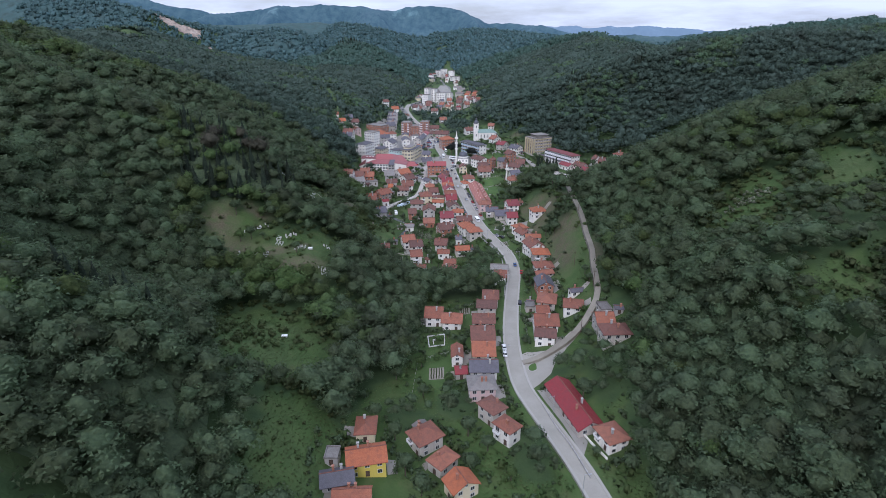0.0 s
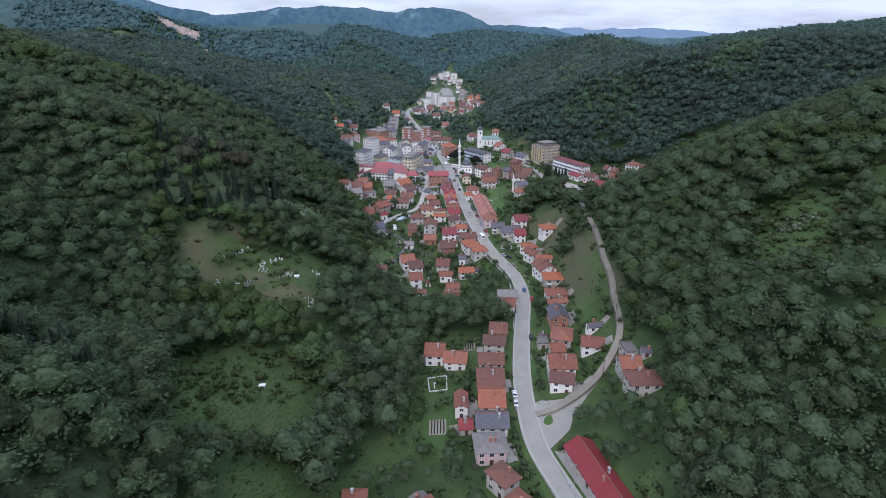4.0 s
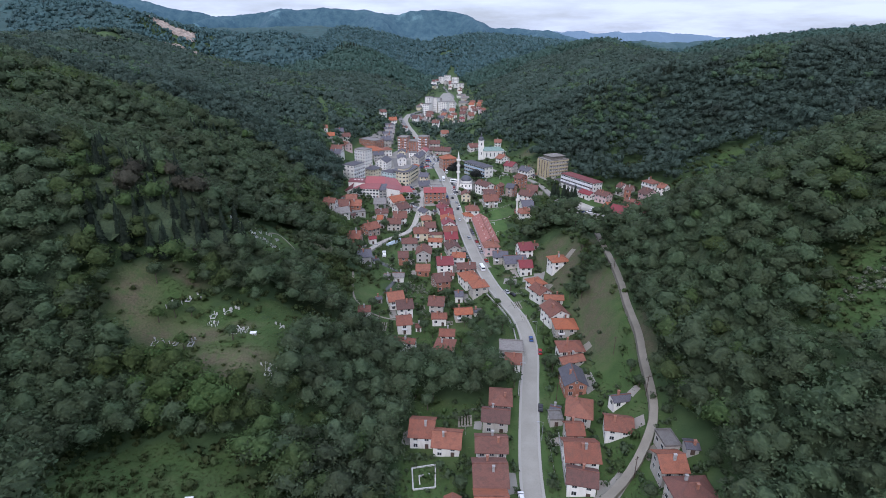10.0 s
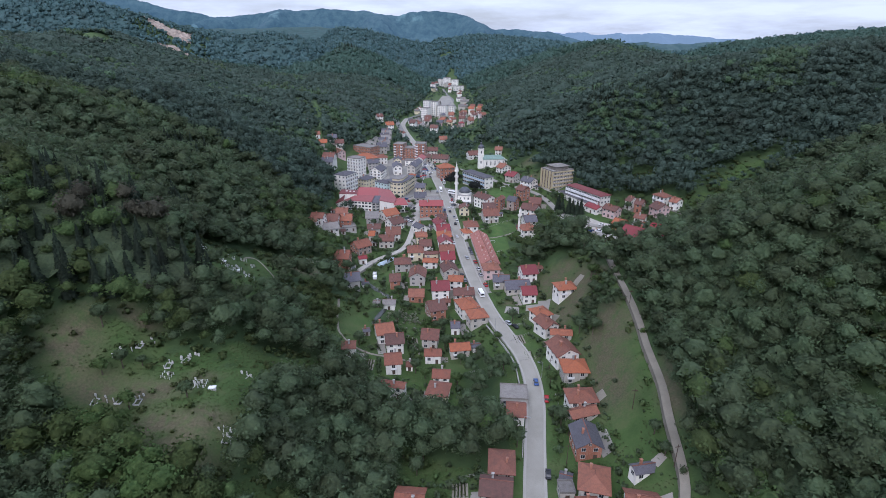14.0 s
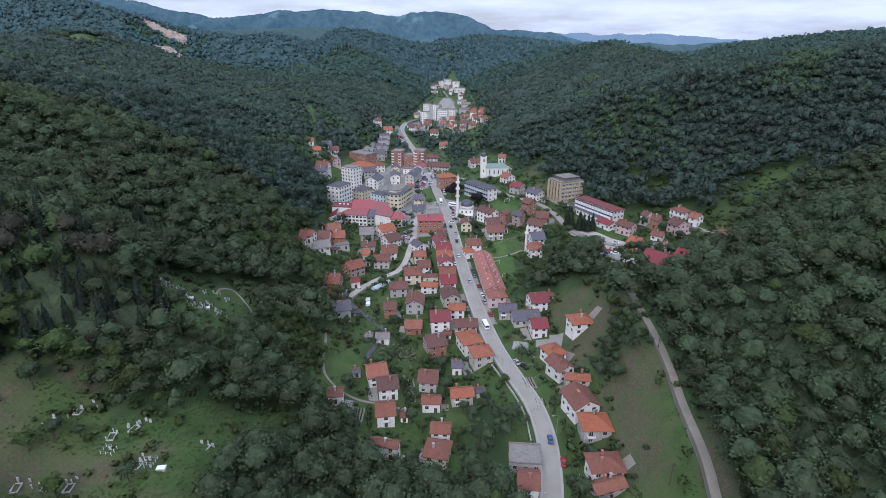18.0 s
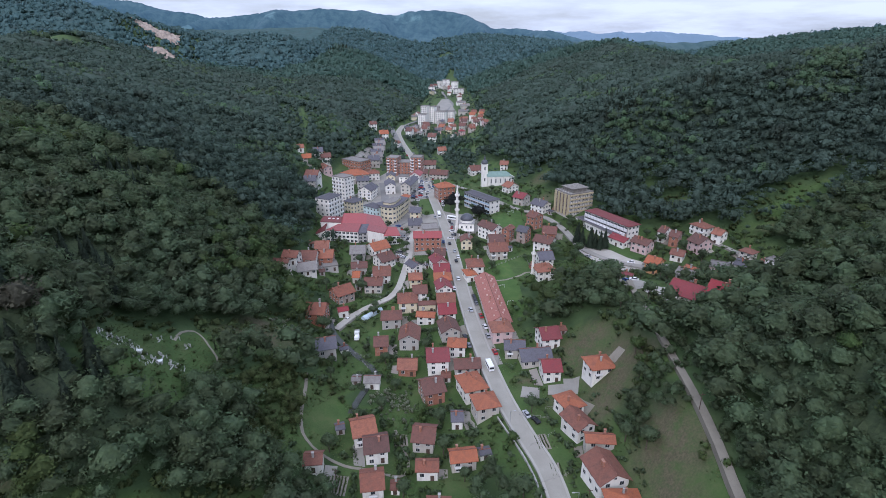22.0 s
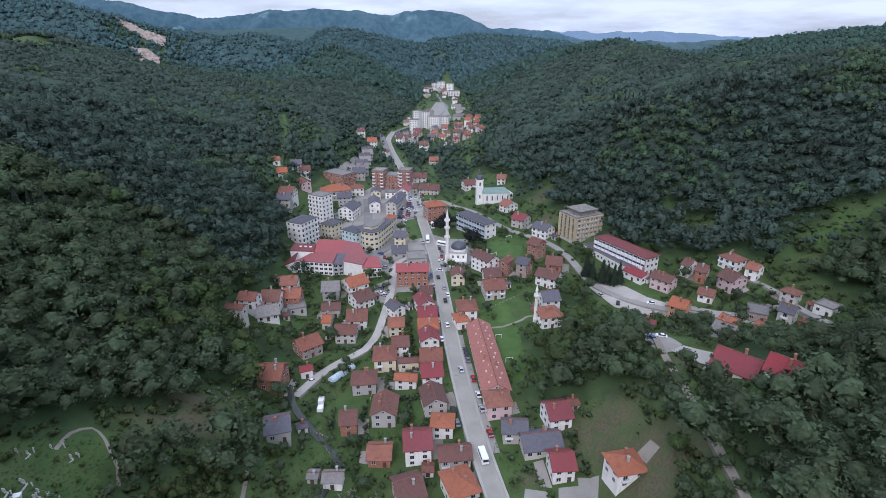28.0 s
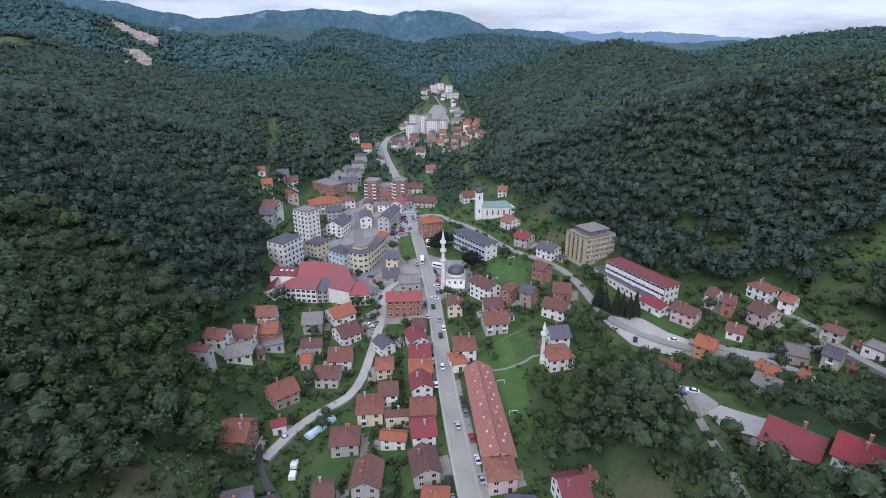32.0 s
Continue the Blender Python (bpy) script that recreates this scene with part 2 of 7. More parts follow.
for key, rgb in dict(white=(0.72, 0.72, 0.72), silver=(0.42, 0.43, 0.45), black=(0.02, 0.02, 0.022), red=(0.36, 0.03, 0.03), blue=(0.05, 0.10, 0.25), grey=(0.15, 0.155, 0.165)).items():
    make_plain("car_paint_" + key, rgb, 0.25, 0.1, 0.03)


# ---- builders ----
def mesh_of(name, verts, faces, *mats):
    me = bpy.data.meshes.new(name)
    me.from_pydata([tuple(v) for v in verts], [], [tuple(f) for f in faces])
    for m in mats:
        me.materials.append(MATS[m])
    return me


def part(name, data, parent, label="", at=None):
    """A mesh as a part under its thing, at a pose relative to it."""
    ob = new(name, data)
    ob.parent = parent
    if at is not None:
        ob.matrix_local = at
    return tagged(ob, label)


def thing(name, m, label, category, group="", kind=""):
    ob = new(name)
    ob.empty_display_size = 0.5
    ob.matrix_world = m
    return tagged(ob, label, category, group, kind)


def box(x0, y0, z0, x1, y1, z1):
    v = [(x, y, z) for z in (z0, z1) for y in (y0, y1) for x in (x0, x1)]
    f = [(0, 2, 3, 1), (4, 5, 7, 6), (0, 1, 5, 4), (2, 6, 7, 3), (0, 4, 6, 2), (1, 3, 7, 5)]
    return v, f


def join(*pieces):
    verts, faces = [], []
    for v, f in pieces:
        k = len(verts)
        verts += list(v)
        faces += [tuple(i + k for i in q) for q in f]
    return verts, faces


def lathe(profile, n=16):
    """A turned body from pairs of radius and height."""
    v = [(r * math.cos(2 * math.pi * i / n), r * math.sin(2 * math.pi * i / n), z) for r, z in profile for i in range(n)]
    f = [(j * n + i, j * n + (i + 1) % n, (j + 1) * n + (i + 1) % n, (j + 1) * n + i) for j in range(len(profile) - 1) for i in range(n)]
    f += [tuple(reversed(range(n))), tuple(range((len(profile) - 1) * n, len(profile) * n))]
    return v, f


def curve_points(points, step=4.0):
    """A smooth line through points in plan."""
    p = np.array(points, float)
    p = np.vstack([2 * p[0] - p[1], p, 2 * p[-1] - p[-2]])
    out = []
    for i in range(1, len(p) - 2):
        n = max(2, int(np.linalg.norm(p[i + 1] - p[i]) / step))
        for k in np.arange(n) / n:
            out.append(0.5 * (2 * p[i] + (p[i + 1] - p[i - 1]) * k + (2 * p[i - 1] - 5 * p[i] + 4 * p[i + 1] - p[i + 2]) * k**2 + (3 * p[i] - p[i - 1] - 3 * p[i + 1] + p[i + 2]) * k**3))
    out.append(p[-2])
    return np.array(out)

# ---- lie of the land: cross-sections of the valley, from its mouth to the far end ----
SECTIONS = {}


def section(y, *pairs):
    """A cut across the valley at y: x, height, x, height, ... from west to east."""
    SECTIONS[y] = (np.array(pairs[0::2], float), np.array(pairs[1::2], float))


section(-200, -400, 170, -200, 100, -90, 40, -40, 5, 0, -2, 50, 0, 90, 25, 200, 80, 400, 140)
section(0, -400, 180, -200, 112, -120, 76, -80, 46, -35, 5, -10, -3, 30, 0, 60, 3, 100, 30, 150, 60, 250, 110, 400, 150)
section(120, -400, 175, -180, 100, -84, 50, -61, 24, -35, 3, -10, -2, 25, 0, 55, 2, 76, 16, 100, 30, 130, 55, 180, 85, 300, 130, 420, 150)
section(190, -400, 165, -180, 86, -128, 26, -85, 18, -62, 15, -33, 2, -12, -3, 20, 0, 36, 0, 52, 4, 70, 14, 90, 25, 102, 40, 130, 58, 200, 95, 320, 135)
section(235, -400, 160, -172, 66, -146, 52, -134, 42, -95, 25, -66, 29, -45, 14, -25, -4, 0, -3, 22, 0, 38, 0, 55, 4, 64, 11, 71, 19, 79, 25, 97, 34, 126, 51, 146, 66, 220, 100, 330, 140)
section(290, -400, 160, -175, 88, -111, 64, -86, 40, -60, 15, -35, -3, -8, -6, 22, -6, 30, -2, 42, -2, 58, 5, 74, 23, 89, 35, 107, 55, 150, 78, 230, 105, 350, 140)
section(345, -400, 155, -154, 66, -110, 40, -60, 11, -40, -2, -10, -6, 14, -5, 22, 0, 40, 1, 55, 3, 66, 13, 76, 26, 90, 32, 104, 37, 134, 46, 200, 75, 350, 130)
section(395, -400, 150, -200, 90, -121, 46, -95, 24, -80, 12, -60, 0, -45, -5, -10, -3, 14, 1, 40, 3, 56, 9, 66, 19, 82, 25, 110, 24, 160, 20, 220, 40, 350, 100)
section(440, -400, 140, -222, 86, -156, 58, -104, 26, -84, 7, -60, -3, -30, -3, 0, 1, 20, 3, 50, 4, 75, 4, 110, 6, 162, 12, 200, 18, 250, 45, 350, 95)
section(500, -400, 125, -206, 85, -120, 38, -98, 18, -80, 2, -40, 1, 0, 4, 40, 9, 80, 7, 110, 11, 140, 17, 180, 28, 210, 40, 260, 62, 380, 104, 520, 118)
section(600, -520, 125, -420, 112, -201, 57, -130, 26, -104, 6, -60, 2, 0, 7, 40, 11, 66, 14, 84, 20, 100, 30, 128, 42, 157, 70, 220, 96, 350, 116, 520, 124)
section(760, -560, 120, -440, 98, -195, 46, -120, 22, -85, 5, -40, 5, 0, 8, 26, 12, 50, 24, 100, 46, 150, 62, 230, 84, 400, 112, 600, 122)
section(1000, -750, 118, -600, 128, -540, 134, -457, 106, -360, 82, -276, 60, -200, 46, -139, 36, -90, 16, -55, 8, 0, 9, 25, 12, 60, 28, 144, 58, 230, 80, 320, 98, 380, 85, 440, 88, 500, 100, 800, 116)
section(1300, -900, 100, -600, 60, -430, 36, -300, 50, -200, 58, -130, 46, -70, 18, -30, 12, 30, 12, 70, 34, 180, 80, 299, 116, 400, 104, 496, 78, 620, 80, 800, 108, 1000, 124, 1300, 150)
section(1600, -1000, 100, -700, 62, -470, 34, -350, 62, -268, 96, -200, 84, -130, 50, -70, 22, -20, 16, 30, 16, 90, 40, 250, 86, 422, 120, 510, 66, 600, 72, 700, 110, 900, 132, 1200, 158, 1500, 170)
section(1850, -1400, 250, -1079, 222, -916, 178, -797, 140, -677, 122, -557, 138, -472, 130, -404, 96, -370, 64, -300, 46, -100, 28, 0, 20, 150, 66, 290, 110, 400, 76, 600, 66, 760, 84, 1000, 120, 1400, 150)
section(2000, -1400, 200, -1000, 170, -700, 120, -450, 96, -300, 62, -180, 34, -100, 26, -40, 32, 60, 52, 150, 66, 400, 60, 700, 70, 1000, 80)
section(2300, -1400, 150, -1000, 130, -700, 125, -430, 110, -260, 84, -170, 52, -120, 42, -60, 62, 40, 80, 150, 104, 300, 100, 600, 80, 1000, 80)
section(2700, -1400, 160, -900, 160, -600, 172, -400, 160, -220, 120, -120, 104, 0, 128, 130, 142, 300, 128, 600, 96, 1000, 80, 1400, 60)
section(3000, -1400, 60, -700, 60, -250, 60, 0, 60, 250, 60, 700, 50, 1400, 60)
CUTS = sorted(SECTIONS)


def land(x, y):
    """Height of the bare ground, for arrays of x and y."""
    x, y = np.asarray(x, float), np.asarray(y, float)
    cut = np.array([np.interp(x.ravel(), *SECTIONS[c]) for c in CUTS])
    yy = np.clip(y.ravel(), CUTS[0], CUTS[-1])
    i = np.clip(np.searchsorted(CUTS, yy) - 1, 0, len(CUTS) - 2)
    y0, y1 = np.take(CUTS, i), np.take(CUTS, i + 1)
    k = (yy - y0) / (y1 - y0)
    k = 0.5 * k + 0.5 * k * k * (3 - 2 * k)
    col = np.arange(x.size)
    z = cut[i, col] * (1 - k) + cut[i + 1, col] * k
    # gullies and shoulders on the slopes, none on the floor
    rough = np.clip((z - 14) / 30, 0, 1)
    xr, yr = x.ravel(), y.ravel()
    z = z + rough * (3.0 * np.sin(yr / 31 + xr / 57) * np.cos(xr / 37 - yr / 83) + 1.6 * np.sin(yr / 13 + 1.3) * np.sin(xr / 17 + yr / 29))
    # a wooded knoll over the narrows
    z = z + 16 * np.exp(-(((xr + 268) / 55) ** 2 + ((yr - 1521) / 70) ** 2))
    return z.reshape(x.shape)


def ground_z(x, y):
    return float(land([x], [y])[0])

# ---- roads, as lines in plan ----
MAIN_ROAD = curve_points([(62, -140), (58, -60), (54, 0), (50, 60), (46, 100), (42.5, 120), (38.8, 134), (33.6, 151), (29.2, 167), (28, 182), (28.6, 203), (31, 225), (34.6, 250), (38, 272), (39, 290), (37, 306), (32, 321), (26.3, 340), (21, 366), (17, 391), (13, 422), (9.6, 455), (7, 480), (4, 508), (1, 530), (-4, 562), (-8, 587), (-13, 621), (-18, 660), (-28, 715), (-38, 762), (-58, 854), (-66, 905), (-64, 960)])
TRACK = curve_points([(31, 184), (37, 185.5), (45, 189.5), (53.5, 195.5), (62, 204.5), (68.5, 216.5), (71.6, 238), (74.3, 252), (76, 272), (78.6, 293), (80.6, 325), (82.6, 352), (85, 378), (88, 396)])
WEST_LANE = curve_points([(-50, 397), (-46, 407), (-41.7, 415.6), (-34.7, 423.3), (-27.3, 430), (-23.4, 441), (-21.6, 460), (-20.3, 481), (-21, 502), (-20, 516), (-12, 526), (0, 530)])
CHURCH_ROAD = curve_points([(-10, 632), (4, 633), (16, 614), (25, 603), (35, 586), (41, 572), (52, 554), (66, 541), (76, 527), (82, 509), (85, 490), (90, 474), (104, 458), (118, 449), (132, 441), (141, 428), (143, 412), (145, 396)])
VILLAGE_ROAD = curve_points([(116, 455), (126, 449.5), (135, 443), (146, 440), (158, 443), (168, 446), (169, 432), (168, 412), (166, 398)])
UPPER_LANE = curve_points([(152, 472), (158, 468), (163, 463), (167, 455), (168.5, 446)])
STREET = curve_points([(-26, 512), (-36, 530), (-27, 550), (-45, 580), (-52, 620), (-58, 655)])
HILL_TRACK = curve_points([(-106, 610), (-121, 630), (-128, 652), (-137, 690), (-144, 725), (-156, 770), (-168, 814), (-186, 870)])
FOOT_PATH = curve_points([(-21, 308.7), (-27, 308.9), (-30.8, 309.8), (-35.9, 312), (-41, 314.3), (-44.9, 318), (-47, 324.5), (-48.6, 332.7), (-49.6, 341.4), (-51.5, 350)])
YARD_PATH = curve_points([(-21, 308.7), (-13, 307), (-9, 308.5), (-8.6, 314.4), (-11.6, 322.4), (-14.4, 329)])
FIELD_PATH = curve_points([(26, 440), (36, 441), (45, 446), (52, 450), (66, 438)])
GRAVE_PATH = curve_points([(-89, 329), (-90.6, 336.5), (-88.6, 341.6), (-84.7, 340), (-81.6, 336.8), (-77.3, 332.5), (-74, 327)])
FAR_ROAD = curve_points([(-64, 960), (-45, 1020), (-14, 1080), (2, 1150), (8, 1230), (-5, 1330), (-15, 1450)], 12)

# no wood grows west or east of these edges of the valley floor
WEST_EDGE = (np.array([60, 130, 160, 200, 250, 280, 300, 330, 350, 380, 400, 440, 480, 520, 560, 600, 700, 800, 1000, 1300, 1600, 2000]), np.array([-38, -36, -30, -12, -10, -24, -30, -42, -46, -60, -66, -90, -84, -88, -96, -116, -104, -88, -66, -46, -20, 0]))
EAST_EDGE = (np.array([60, 100, 150, 175, 190, 215, 235, 300, 350, 375, 392, 410, 420, 440, 465, 476, 487, 505, 530, 560, 590, 620, 660, 700, 800, 880, 970, 1010, 1300, 1600, 2000]), np.array([52, 57, 61, 69, 74, 70, 73.5, 80, 83.5, 94, 150, 165, 196, 197, 182, 170, 148, 117, 103, 94, 76, 68, 60, 38, 34, 56, 54, 46, 48, 30, 2]))
# open ground inside the woods, and woods on the floor: x, y, half width, half length, turn in degrees
CLEARINGS = [(-38, 178, 5, 5, 0), (-68, 381, 9, 8, 0), (-69, 363, 8, 6, 0), (-76, 438, 7, 6, 0), (186, 472, 10, 6, -20), (126, 512, 5, 6, 0), (155, 510, 11, 9, 20), (144, 534, 4, 6, 0), (80, 598, 8, 10, 0), (83, 615, 8, 8, 0), (-150, 745, 5, 36, 14), (-128, 655, 6, 30, 18), (-168, 812, 5, 44, 18), (101, 360, 11, 14, 20), (75, 560, 10, 6, 0), (-540, 950, 40, 30, 0), (-13, 2260, 40, 30, 0), (36, 2330, 50, 24, 0), (-53, 2420, 30, 18, 0), (-46, 214, 6, 5, 0)]
GROVES = [(-64, 805, 13, 40, 8), (-22, 790, 10, 36, 8), (-26, 735, 8, 14, 0), (-48, 880, 8, 30, 0), (47, 424, 5, 12, 8), (60, 172, 8, 9, 0), (45, 175, 6, 4, 0), (57, 160, 5, 8, 0), (56, 184, 5, 4, 0), (28, 140, 4, 7, 0), (4, 160, 8, 8, 0), (-12, 152, 9, 6, 0), (52, 405, 5, 8, 0), (70, 378, 7, 9, 0), (73, 315, 5, 10, 0), (-8, 272, 9, 7, 0), (-30, 345, 5, 5, 0), (64, 495, 4, 4, 0), (105, 482, 3, 4, 0), (-75, 500, 5, 8, 0), (-98, 560, 8, 16, 0), (152, 406, 5, 4, 0), (120, 385, 14, 9, 0), (13, 256, 13, 18, 0), (20, 292, 8, 17, 0), (-4, 258, 16, 9, 0), (79, 346, 5, 15, 0), (69, 404, 15, 31, -10), (68, 316, 6, 9, 0), (84, 436, 8, 5, 0), (112, 424, 7, 5, -20), (126, 392, 8, 6, 0), (-22, 195, 7, 20, 0), (27, 130, 7, 8, 0), (-60, 380, 12, 6, 0), (-66, 425, 8, 9, 0), (96, 478, 4, 14, -62), (47, 388, 7, 12, 0), (16, 705, 18, 40, 0), (-52, 745, 14, 25, 0), (-60, 718, 9, 14, 0), (14, 655, 10, 14, 0), (-86, 600, 6, 20, 0), (58, 618, 12, 14, 0), (-30, 860, 22, 40, 0), (10, 800, 22, 50, 0), (72, 462, 6, 8, 0), (62, 262, 2, 4, 0)]
BARE_EARTH = [(-73, 358, 13, 7, 42), (-69, 366, 8, 6, 30), (74, 338, 5, 7, 0), (70, 297, 9, 14, 0), (60, 363, 12, 10, 0), (48, 337, 6, 4, 0), (36, 351, 4, 3, 0), (64, 275, 7, 20, -6), (60, 330, 8, 8, 0), (-66, 228, 9, 5, 20), (-85, 240, 12, 5, 0), (-76, 226, 12, 5, 0), (-100, 238, 9, 6, 0), (-112, 248, 8, 9, 0), (-98, 262, 7, 3, 0), (-72, 247, 5, 3, 0), (-68, 218, 12, 6, 0), (60, 362, 11, 10, 0), (66, 342, 9, 15, 0), (-76, 372, 8, 5, 30), (92, 372, 3, 16, 10), (-69, 363, 9, 6, 20), (145, 268, 8, 6, 0), (78, 566, 6, 8, 0), (82, 606, 9, 11, 0), (196, 468, 8, 3, -20), (76, 250, 3, 14, -10), (112, 405, 6, 3, 0)]


def inside(x, y, patches, soft=0.0):
    """How far points lie inside any of the patches, 0 to 1."""
    best = np.zeros(np.shape(x))
    for cx, cy, rx, ry, turn in patches:
        c, s = math.cos(radians(turn)), math.sin(radians(turn))
        u, v = ((x - cx) * c + (y - cy) * s) / rx, (-(x - cx) * s + (y - cy) * c) / ry
        r = np.hypot(u, v) + 0.12 * np.sin(3 * np.arctan2(v, u) + cx)
        best = np.maximum(best, np.clip((1 + soft - r) / max(2 * soft, 1e-6), 0, 1))
    return best


# open meadows in the woods, as outlines in plan
MEADOWS = []


def meadow(*outline):
    MEADOWS.append(np.array(outline, float))


meadow((-121, 248), (-113, 259), (-105, 260), (-95, 258), (-78, 254), (-60, 253), (-57, 235), (-60, 223), (-66, 217), (-79, 221), (-97, 229), (-109, 230))  # graveyard slope
meadow((-75, 262), (-67, 270), (-56, 278), (-46, 290), (-40, 279), (-50, 263), (-62, 253))  # green bank under the wood
meadow((-69, 328), (-64, 340), (-51, 346), (-34, 342), (-29, 329), (-37, 313), (-41, 306), (-51, 299), (-58, 303), (-62, 320))  # slope beside the footpath
meadow((-87, 294), (-97, 310), (-92, 314), (-89, 329), (-89, 341), (-82, 345), (-63, 360), (-56, 346), (-71, 345), (-79, 338), (-72, 322), (-73, 309), (-81, 303))  # upper graveyard
meadow((-93, 297), (-98, 313), (-98, 326), (-92, 331), (-81, 326), (-75, 318), (-72, 304), (-78, 293), (-88, 288))  # graves among grass
meadow((-96, 182), (-87, 194), (-70, 196), (-57, 194), (-46, 188), (-42, 173), (-43, 160), (-55, 146), (-67, 138), (-78, 152))  # shrubby pasture
meadow((-57, 140), (-48, 150), (-38, 144), (-33, 111), (-44, 100), (-52, 98), (-56, 121))  # pasture towards the first houses
meadow((116, 222), (131, 244), (139, 247), (147, 241), (154, 233), (124, 190), (119, 203))  # hilltop pasture
meadow((164, 239), (173, 237), (169, 204), (152, 180), (149, 194), (149, 210))  # terraced field
meadow((113, 159), (125, 164), (137, 154), (124, 135), (118, 145))  # east glade
meadow((192, 483), (216, 494), (236, 490), (238, 483), (216, 478), (197, 478))  # grassy spur
meadow((-87, 348), (-74, 364), (-58, 376), (-53, 363), (-65, 349), (-75, 336), (-80, 336))  # hay meadow by the upper graveyard
meadow((-777, 1813), (-747, 1737), (-798, 1767), (-852, 1790), (-894, 1811), (-931, 1849))  # quarry
meadow((-829, 1705), (-799, 1716), (-770, 1704), (-734, 1674), (-412, 995), (-769, 1663), (-804, 1677))  # lower quarry
meadow((-113, 239), (-100, 255), (-75, 257), (-57, 255), (-53, 219), (-68, 212), (-83, 221), (-95, 227))  # foot of the graveyard slope


def glade(x, y, soft=0.0):
    """How far points lie on open ground inside the woods, 0 to 1."""
    x, y = np.asarray(x, float), np.asarray(y, float)
    best = inside(x, y, CLEARINGS, soft)
    px, py = x + 1.6 * np.sin(y / 2.9 + x / 7), y + 1.6 * np.sin(x / 3.3 - y / 9)
    for ring in MEADOWS:
        odd, near = np.zeros(x.shape, bool), np.full(x.shape, 1e9)
        for (ax, ay), (bx, by) in zip(ring, np.roll(ring, -1, axis=0)):
            odd ^= ((ay > py) != (by > py)) & (px < (bx - ax) * (py - ay) / (by - ay + 1e-9) + ax)
            k = np.clip(((px - ax) * (bx - ax) + (py - ay) * (by - ay)) / ((bx - ax) ** 2 + (by - ay) ** 2), 0, 1)
            near = np.minimum(near, np.hypot(px - ax - k * (bx - ax), py - ay - k * (by - ay)))
        d = np.where(odd, near, -near)
        best = np.maximum(best, np.clip(0.5 + d / (24 * soft), 0, 1) if soft else odd)
    return best


def away(x, y, line):
    """Distance from points to a line in plan."""
    d = np.full(np.shape(x), 1e9)
    for a in line:
        d = np.minimum(d, np.hypot(x - a[0], y - a[1]))
    return d


def wooded(x, y):
    w = (x < np.interp(y, *WEST_EDGE)) | (x > np.interp(y, *EAST_EDGE))
    w |= inside(x, y, GROVES) > 0.5
    return w & (glade(x, y) < 0.5)


# ---- the ground: one sheet to the horizon ----
def build_ground():
    def steps(*runs):
        out = []
        for a, b, s in runs:
            out += list(np.arange(a, b, s))
        return np.array(out)

    xs = np.r_[steps((-4600, -1400, 200), (-1400, -500, 50), (-500, -260, 12), (-260, 260, 3.0), (260, 500, 12), (500, 1400, 50), (1400, 4601, 200))]
    ys = np.r_[steps((-600, -100, 50), (-100, 60, 12), (60, 660, 3.0), (660, 1000, 8), (1000, 2100, 22), (2100, 2800, 60), (2800, 4801, 250))]
    gx, gy = np.meshgrid(xs, ys)
    gz = land(gx, gy)
    verts = np.stack([gx, gy, gz], -1).reshape(-1, 3)
    nx, ny = len(xs), len(ys)
    i = (np.arange(ny - 1)[:, None] * nx + np.arange(nx - 1)).ravel()
    quads = np.stack([i, i + 1, i + nx + 1, i + nx], 1)
    me = bpy.data.meshes.new("ground")
    me.vertices.add(len(verts))
    me.vertices.foreach_set("co", verts.ravel())
    me.loops.add(quads.size)
    me.loops.foreach_set("vertex_index", quads.ravel())
    me.polygons.add(len(quads))
    me.polygons.foreach_set("loop_start", np.arange(0, quads.size, 4))
    me.polygons.foreach_set("use_smooth", np.ones(len(quads), bool))
    me.update(calc_edges=True)
    me.materials.append(MATS["ground_cover"])
    for name, value in (("wood", np.maximum(wooded(gx, gy), np.clip((gy - 2500) / 100, 0, 1))), ("bare", 0.85 * inside(gx, gy, BARE_EARTH, 0.5))):
        me.attributes.new(name, "FLOAT", "POINT").data.foreach_set("value", value.ravel().astype(np.float32))
    tagged(new("ground", me), "grassy valley floor and wooded hillsides with bare earth patches", "ground", kind="structure")


build_ground()


# ---- roads and paths ----
def strip_heights(line, half):
    t = np.gradient(line, axis=0)
    t /= np.linalg.norm(t, axis=1, keepdims=True)
    n = np.stack([t[:, 1], -t[:, 0]], 1)
    z = np.max([land(*(line + n * k * half).T) for k in (-1, -0.5, 0, 0.5, 1)], axis=0)
    pad = np.pad(z, 3, mode="edge")
    z = np.max([pad[i : i + len(z)] for i in range(7)], axis=0) * 0.25 + np.mean([pad[i : i + len(z)] for i in range(7)], axis=0) * 0.75
    return n, np.maximum(z, land(*line.T))


def ribbon(name, line, half, lift, mat, label, category, drop=1.5, z=None, shift=0.0, lay=False):
    """A strip of paving with sides that go down into the ground."""
    n, zz = strip_heights(line, half)
    if z is not None:
        zz = z
    mid = line + n * shift
    verts, faces = [], []
    for p, d, h in zip(mid, n, zz + lift):
        a, b = p - d * half, p + d * half
        ha, hb = (ground_z(*a) + lift, ground_z(*b) + lift) if lay else (h, h)
        verts += [(a[0], a[1], ha - drop), (a[0], a[1], ha), (b[0], b[1], hb), (b[0], b[1], hb - drop)]
    for i in range(len(line) - 1):
        k = 4 * i
        faces += [(k + j, k + j + 1, k + j + 5, k + j + 4) for j in range(3)]
    return tagged(new(name, mesh_of(name, verts, faces, mat)), label, category, kind="structure")


